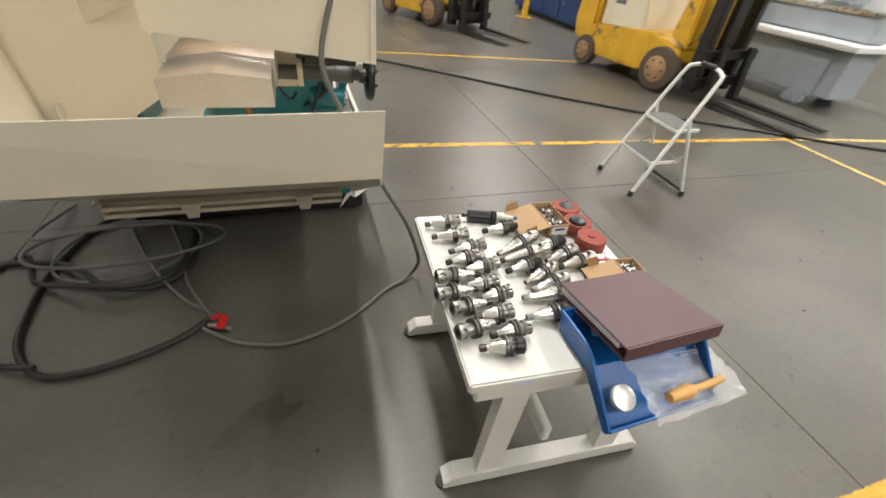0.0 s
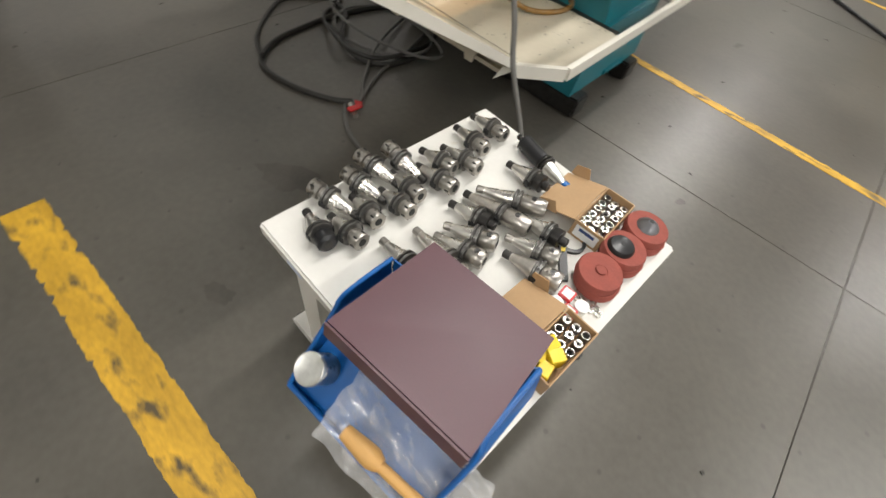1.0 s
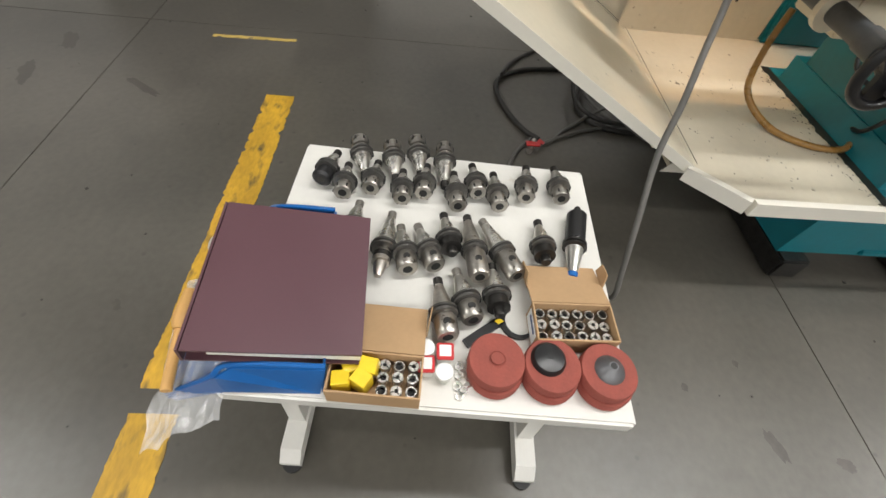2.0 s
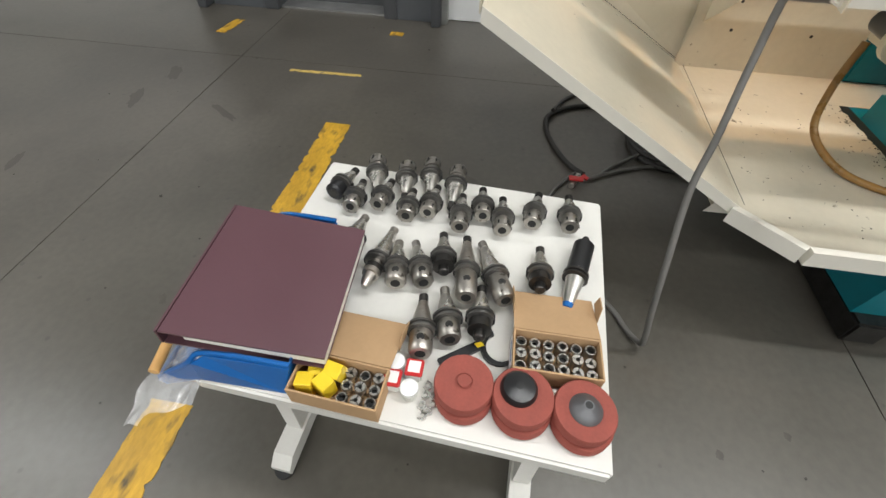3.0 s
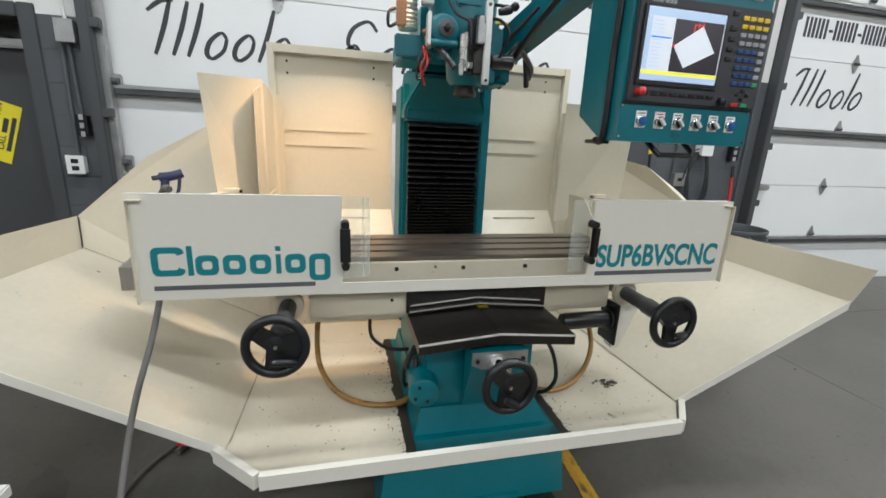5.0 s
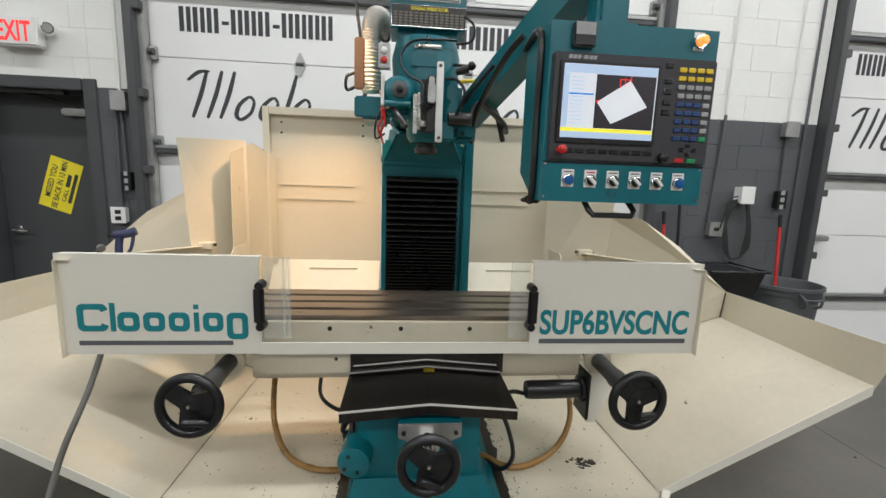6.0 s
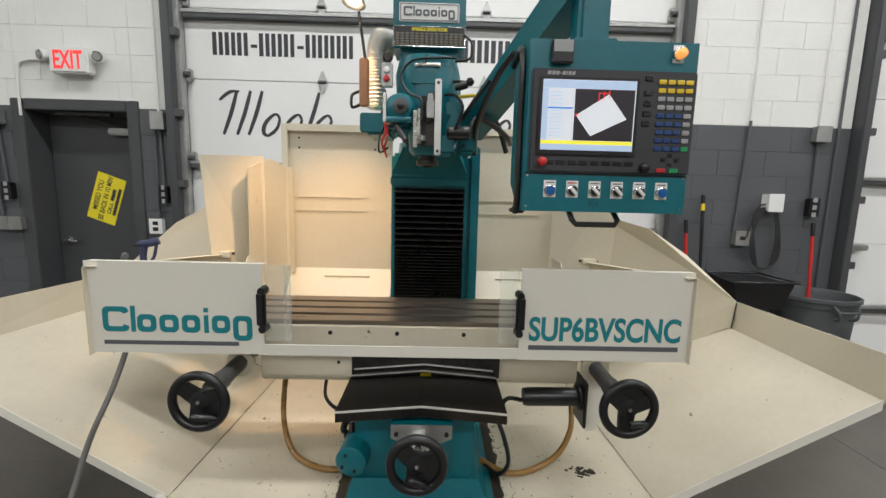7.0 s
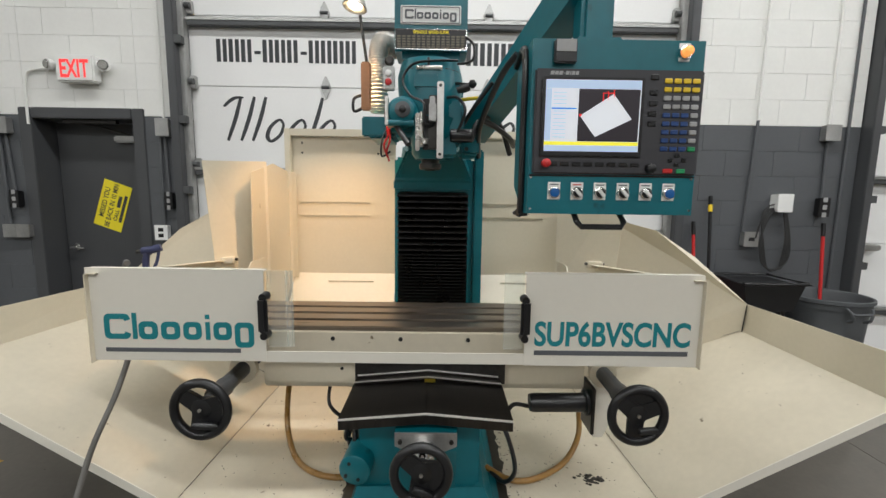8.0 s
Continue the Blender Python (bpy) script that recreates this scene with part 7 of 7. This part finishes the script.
def wheel(parent, m, x, y, r, w):
    """One solid truck tyre with its rim, axle along the truck's width."""
    c, ax = m @ Vector((x, y, r)), (m.to_3x3() @ Vector((1, 0, 0))).normalized()
    r *= 0.92
    t = part("wheel", lathe([(-w / 2, r * 0.62), (-w / 2 + 0.01, r * 0.95), (-w / 2 + 0.03, r), (w / 2 - 0.03, r), (w / 2 - 0.01, r * 0.95), (w / 2, r * 0.62)], c, ax, 30), TYRE, parent, "dusty solid tyre", True)
    part("rim", lathe([(-w / 2 - math.copysign(0.004, w), r * 0.60), (-w / 2 - math.copysign(0.010, w), r * 0.54), (-w / 2 - math.copysign(0.006, w), r * 0.30), (-w / 2 - math.copysign(0.02, w), r * 0.2)], c, ax, 24), RUST_RIM, t, "dirty rim", True)
    for k in range(6):
        a = k * math.pi / 3
        part("lug", lathe([(0, 0.012), (0.012, 0.012)], m @ Vector((x - w / 2 - math.copysign(0.008, w), y + r * 0.42 * math.cos(a), r / 0.92 + r * 0.42 * math.sin(a))), -ax * math.copysign(1, w), 6), STEEL_DARK, t)


def forklift(base, ang, label):
    """A counterbalance truck; its local -y is ahead, its left flank looks along -x when ang is 0."""
    m = Matrix.Translation(base) @ Matrix.Rotation(radians(ang), 4, "Z") @ Matrix.Diagonal((0.97, 1.01, 0.97, 1))
    f = thing("forklift", base, label, "forklift", "forklifts")

    def slab(x0, x1, pts, bev=0.02):
        bm = plate([m @ Vector((x0, y, z)) for y, z in pts], x1 - x0, None, m.to_3x3() @ Vector((1, 0, 0)))
        bmesh.ops.bevel(bm, geom=bm.edges[:], offset=bev, segments=2, affect="EDGES")
        return bm

    part("chassis", slab(-0.44, 0.44, [(-0.62, 0.50), (-0.62, 0.36), (-0.15, 0.16), (0.72, 0.16), (0.80, 0.30), (0.80, 0.52), (-0.2, 0.60)]), TRUCK_YELLOW, f, "scratched yellow chassis")
    part("counterweight", slab(-0.45, 0.45, [(0.68, 0.30), (1.02, 0.30), (1.08, 0.55), (1.02, 1.0), (0.68, 1.0)], 0.04), TRUCK_YELLOW, f, "yellow counterweight")
    hood = part("hood", slab(-0.38, 0.38, [(-0.02, 0.545), (0.67, 0.52), (0.67, 0.98), (0.05, 0.98)], 0.03), TRUCK_BEIGE, f, "beige engine hood")
    part("hood_mark", plate([m @ Vector((-0.381, y, z)) for y, z in ((0.50, 0.80), (0.34, 0.80), (0.34, 0.85), (0.50, 0.85))], 0.002, None, m.to_3x3() @ Vector((-1, 0, 0))), GREY_DECAL, hood, "dark block mark")
    part("seat", slab(-0.24, 0.24, [(0.05, 0.985), (0.55, 0.985), (0.60, 1.45), (0.50, 1.45), (0.42, 1.10), (0.05, 1.10)], 0.03), RUBBER, f, "black seat")
    part("cowl", slab(-0.42, 0.42, [(-0.66, 0.505), (-0.42, 0.605), (-0.50, 1.12), (-0.66, 1.12)]), TRUCK_YELLOW, f)
    part("steering_wheel", torus(m @ Vector((0, -0.36, 1.18)), m.to_3x3() @ Vector((0, 0.5, 1)), 0.16, 0.014, 28, 8), BLACK, f, "", True)
    for sx in (-0.42, 0.42):
        part("guard_post", tube([m @ Vector((sx, -0.60, 1.0)), m @ Vector((sx, -0.30, 2.05)), m @ Vector((sx, 0.72, 2.05)), m @ Vector((sx, 0.85, 0.98))], 0.028, 8, curved=False), TYRE, f, "dark overhead guard post")
        part("mast_rail", slab(sx * 0.75 - 0.05, sx * 0.75 + 0.05, [(-0.88, 0.10), (-0.74, 0.10), (-0.74, 2.1), (-0.88, 2.1)], 0.008), STEEL_DARK, f, "black mast rail")
        part("fork", slab(sx * 0.62 - 0.05, sx * 0.62 + 0.05, [(-1.05, 0.03), (-2.02, 0.025), (-2.02, 0.04), (-1.05, 0.075), (-1.01, 0.60), (-0.965, 0.60), (-0.965, 0.03)], 0.004), STEEL_DARK, f, "worn steel fork")
    part("guard_roof", slab(-0.44, 0.44, [(-0.30, 2.04), (0.72, 2.04), (0.72, 2.08), (-0.30, 2.08)], 0.01), TYRE, f)
    part("lift_chain", slab(-0.10, 0.10, [(-0.86, 0.15), (-0.79, 0.15), (-0.79, 2.0), (-0.86, 2.0)], 0.01), STEEL_DARK, f)
    for z in (0.18, 0.46):
        part("carriage_bar", slab(-0.45, 0.45, [(-0.955, z), (-0.90, z), (-0.90, z + 0.10), (-0.955, z + 0.10)], 0.006), STEEL_DARK, f)
    for sx in (-0.43, 0.43):
        wheel(f, m, sx, -0.45, 0.255, 0.17 if sx < 0 else -0.17)
        wheel(f, m, sx * 0.98, 0.75, 0.195, 0.14 if sx < 0 else -0.14)
    return f


forklift((4.277, 4.761, 0), 11.0, "worn yellow forklift truck with a beige hood, forks lowered")
forklift((2.379, 8.273, 0), 24.0, "yellow forklift truck with dark mast, parked behind the yellow line")

# ---- grey lathe beyond the forklift ----
lm = Matrix.Translation((5.971, 5.184, 0)) @ Matrix.Rotation(radians(-88), 4, "Z") @ Matrix.Diagonal((1.07, 1.07, 1.07, 1))
lat = thing("engine_lathe", (5.971, 5.184, 0), "light blue-grey metal lathe with a red handwheel", "lathe")


def lbox(x0, x1, y0, y1, z0, z1, b=0.02):
    return box(x0, x1, y0, y1, z0, z1, b, lm)


part("pedestal", lbox(-1.15, -0.55, -0.28, 0.30, 0.10, 0.56), LATHE_GREY, lat)
part("pedestal", lbox(0.85, 1.45, -0.28, 0.30, 0.10, 0.56), LATHE_GREY, lat)
part("base_skirt", plate([lm @ Vector((x, -0.26, z)) for x, z in ((-1.55, 0.20), (-0.70, 0.12), (1.6, 0.12), (1.6, 0.58), (-1.55, 0.58))], 0.5, None, lm.to_3x3() @ Vector((0, 1, 0))), LATHE_GREY, lat)
for x in (-0.78, 1.3):
    part("foot", lbox(x - 0.10, x + 0.10, -0.40, -0.24, 0.0, 0.13, 0.03), LATHE_GREY, lat)
    part("foot", lbox(x - 0.10, x + 0.10, 0.24, 0.40, 0.0, 0.13, 0.03), LATHE_GREY, lat)
part("chip_tray", lbox(-1.6, 1.7, -0.42, 0.40, 0.60, 0.66, 0.01), GARAGE_WHITE, lat, "pale chip tray")
part("bed", lbox(-1.5, 1.6, -0.14, 0.16, 0.665, 0.90), LATHE_GREY, lat)
part("bed_way", lbox(-1.5, 1.6, -0.16, -0.06, 0.905, 0.94, 0.008), STEEL, lat)
part("bed_way", lbox(-1.5, 1.6, 0.08, 0.18, 0.905, 0.94, 0.008), STEEL, lat)
part("headstock", lbox(-1.6, -0.85, -0.30, 0.30, 0.945, 1.45, 0.04), LATHE_GREY, lat)
part("carriage", lbox(-0.2, 0.25, -0.30, 0.25, 0.945, 1.05), STEEL_WORN, lat)
part("apron", lbox(-0.22, 0.30, -0.40, -0.18, 0.67, 0.94), LATHE_GREY, lat)
part("tailstock", lbox(0.9, 1.25, -0.14, 0.16, 0.945, 1.28, 0.04), LATHE_GREY, lat)
part("splash_guard", lbox(-0.8, 1.5, 0.30, 0.33, 0.70, 1.50, 0.008), GARAGE_WHITE, lat, "white splash guard")
for x in (-0.35, 0.05, 0.45):
    part("carriage_block", lbox(x - 0.10, x + 0.10, -0.36, -0.1, 1.055, 1.18, 0.02), STEEL_WORN if x < 0.3 else LATHE_GREY, lat)
hwl = part("handwheel", lathe([(0, 0.10), (0.02, 0.11), (0.04, 0.10), (0.05, 0.03)], lm @ Vector((-0.15, -0.42, 0.80)), lm.to_3x3() @ Vector((0, -1, 0)), 24), RED, lat, "red handwheel", True)
part("grip", rod(lm @ Vector((-0.07, -0.47, 0.80)), lm @ Vector((-0.07, -0.54, 0.80)), 0.014), BLACK, hwl)
# blue machine far behind
placed((1.07, 1.07, 1.03))
blu = thing("blue_machine", (5.3, 8.6, 0), "navy blue machine cabinet standing on the shop floor", "machine")
part("base", box(4.72, 6.0, 7.25, 9.9, 0.06, 0.62, 0.03), NAVY, blu)
part("plinth", box(4.80, 5.9, 7.4, 9.8, 0.0, 0.06), STEEL_DARK, blu)
part("top", box(4.76, 5.95, 7.3, 9.85, 0.63, 0.70, 0.02), GARAGE_WHITE, blu)
part("column", box(5.1, 5.8, 8.2, 9.3, 0.705, 1.9, 0.05), NAVY, blu)
for k in range(4):
    d_ = part("door", box(4.705, 4.7195, 7.32 + k * 0.64, 7.90 + k * 0.64, 0.12, 0.58, 0.004), NAVY, blu)
    part("handle", box(4.69, 4.7045, 7.80 + k * 0.64, 7.84 + k * 0.64, 0.34, 0.42, 0.004), CHROME, d_)
# yellow machine end near the truck
yp = thing("yellow_bollard", (4.15, 7.95, 0), "short yellow steel post beside the blue machine", "post")
part("post", lathe([(0, 0.06), (0.85, 0.06), (0.9, 0.04), (0.92, 0.01)], (4.35, 8.6, 0.013), (0, 0, 1), 20), TRUCK_YELLOW, yp, "", True)
part("foot_plate", box(4.23, 4.47, 8.48, 8.72, 0, 0.0125, 0.003), TRUCK_YELLOW, yp)

# ---- by the grey wall ----
placed((0.88, 0.88, 0.854), (-0.67, 1.135, 0))
tc_ = thing("trash_can", (-1.25, 4.96, 0), "large round grey plastic trash can with moulded handles", "trash can")
part("body", lathe([(0, 0.235), (0.01, 0.245), (0.67, 0.285), (0.73, 0.29), (0.73, 0.30), (0.78, 0.305), (0.785, 0.318), (0.815, 0.318), (0.82, 0.31), (0.815, 0.298), (0.77, 0.285), (0.05, 0.235)], (-1.25, 4.96, 0), (0, 0, 1), 44), GREY_PLASTIC, tc_, "", True)
for s in (-1, 1):
    part("handle", tube([(-1.25 + s * 0.02 + 0.302, 4.96 + s * 0.09, 0.77), (-1.25 + 0.335, 4.96 + s * 0.085, 0.73), (-1.25 + 0.335, 4.96 + s * 0.07, 0.67), (-1.25 + 0.29, 4.96 + s * 0.065, 0.65)], 0.011, 8), GREY_PLASTIC, tc_, "", True)
part("handle_bar", tube([(-0.915, 4.875, 0.725), (-0.905, 4.96, 0.725), (-0.915, 5.045, 0.725)], 0.011, 8), GREY_PLASTIC, tc_, "", True)
placed(*ON_WALL)
wb = thing("utility_cart", (-1.85, 4.99, 0), "black plastic tub cart standing against the grey wall", "cart")
part("tub", plate([(-1.66, 4.77, 0.82), (-1.66, 5.22, 0.82), (-1.70, 5.18, 0.62), (-1.70, 4.83, 0.62)], 0.38, None, (-1, 0, 0)), BLACK, wb)
part("tub_rim", tube([(-1.65, 4.75, 0.835), (-1.65, 5.24, 0.835), (-2.05, 5.24, 0.835), (-2.05, 4.75, 0.835), (-1.65, 4.75, 0.835)], 0.012, 8, curved=False), BLACK, wb)
for x in (-1.74, -2.0):
    for y in (4.87, 5.14):
        lg = part("leg", rod((x, y, 0.08), (x, y, 0.62), 0.014), STEEL_DARK, wb)
        part("caster", lathe([(-0.012, 0.038), (0.012, 0.038)], (x, y, 0.04), (0, 1, 0), 16), RUBBER, lg, "", True)


def pole(x, y, z, lean, mat, tip, label, kind):
    b = thing(kind, (x + 0.12, y, 0), label, kind.replace("_", " "), "tools leaning on the wall")
    top, foot = Vector((x, y, z)), Vector((x + 0.14, y + lean, 0.05))
    part("handle", rod(foot, top, 0.013), mat, b, "", True)
    part("grip", rod(top.lerp(foot, 0.09), top, 0.0155), BLACK, b, "", True)
    if tip:
        part("band", rod(top.lerp(foot, 0.05), top.lerp(foot, 0.09), 0.0165), tip, b)
    part("head", box(foot.x - 0.03, foot.x + 0.03, foot.y - 0.13, foot.y + 0.13, 0.0, 0.09, 0.01), BLACK, b)


pole(-2.15, 4.78, 1.46, 0.0, BLACK, YELLOW, "black-handled broom with a yellow band leaning on the wall", "broom")
pole(-2.15, 4.655, 1.25, 0.02, RED, None, "red-handled broom leaning on the grey wall", "broom")
pole(-2.14, 5.75, 1.25, -0.04, RED, None, "red-handled squeegee leaning on the grey wall", "squeegee")
for k in range(5):
    o = 0.016 * k
    solo("hanging_cable", tube([(-2.15, 5.36 - o * 0.3, 1.37), (-2.13, 5.28 - o, 1.30 + o * 0.4), (-2.13, 5.22 + o * 0.4, 1.10), (-2.13, 5.25 + o, 0.92 - o), (-2.13, 5.36 + o, 0.85 + o * 0.6), (-2.13, 5.47 - o, 0.94 - o), (-2.13, 5.47 - o * 0.6, 1.12), (-2.14, 5.42 - o * 0.4, 1.36)], 0.0055, 8), RUBBER, "black power lead coiled on the grey wall", "cable", "coiled leads", smooth=True)
solo("hanging_cable", tube([(-2.15, 5.34, 1.40), (-2.13, 5.25, 1.37), (-2.13, 5.20, 1.22), (-2.13, 5.18, 1.12)], 0.0055, 8), RUBBER, "short black lead plugged into a wall outlet", "cable", smooth=True)

placed()
# ---- crumbs and scraps on the floor ----
rnd = random.Random(11)
crumbs = bmesh.new()
for k in range(170):
    x, y = rnd.uniform(-2.0, 4.2), rnd.uniform(-1.2, 5.0)
    s = rnd.choice((0.002, 0.0025, 0.003, 0.005))
    box(x - s, x + s, y - s * rnd.uniform(0.5, 1.2), y + s, 0.0, s * 0.6, 0, Matrix.Translation((x, y, 0)) @ Matrix.Rotation(rnd.uniform(0, 6), 4, "Z") @ Matrix.Translation((-x, -y, 0)), crumbs)
solo("floor_crumbs", crumbs, JOINT, "dark crumbs and chips scattered on the concrete", "debris", kind="stuff")

# oil spots and scuffs soaked into the concrete
STAIN = material("oil_soaked_concrete", (0.066, 0.059, 0.049), rough=0.42, var=0.25, scale=9, fine=60)
STAINS = [(-0.73, -0.94, 0.1, 0.03, 0.3), (-1.03, -0.9, 0.09, 0.035, 0.4), (-0.68, -0.42, 0.1, 0.02, 1.0), (0.56, 1.86, 0.012, 0.009, 0), (0.64, 1.66, 0.012, 0.01, 0), (0.8, 1.87, 0.05, 0.016, 0.4), (0.85, 2.06, 0.025, 0.018, 1.2), (0.89, 1.12, 0.02, 0.015, 0), (0.43, -0.05, 0.022, 0.012, 0.6), (-0.28, 0.9, 0.12, 0.06, 0.5), (-0.01, 0.46, 0.05, 0.03, 0.3), (-0.14, -1.11, 0.07, 0.02, 0.2), (0.52, 3.78, 0.05, 0.02, 1.4)]
for k, (x, y, a, b, turn) in enumerate(STAINS):
    bm, n = bmesh.new(), 26
    ring = []
    for i in range(n):
        t = 2 * math.pi * i / n
        q = 1 + 0.55 * noise.noise(Vector((2.2 * math.cos(t), 2.2 * math.sin(t), 3.7 * k)))
        c, d = a * q * math.cos(t), b * q * math.sin(t)
        ring.append(bm.verts.new((x + c * math.cos(turn) - d * math.sin(turn), y + c * math.sin(turn) + d * math.cos(turn), 0.0006)))
    bm.faces.new(ring)
    solo("floor_stain", bm, STAIN, "dark oil stain soaked into the concrete floor", "stain", "stains on the floor", "structure")

# blocks of the west wall
placed(*ON_WALL)
for wall, ya, yb, za, zb, mat in BLOCKS:
    part("block", box(X0 - 0.0055, X0, ya + 0.0008, yb - 0.0008, za + 0.0008, zb - 0.0008, 0.0014, seg=1), mat, wall)
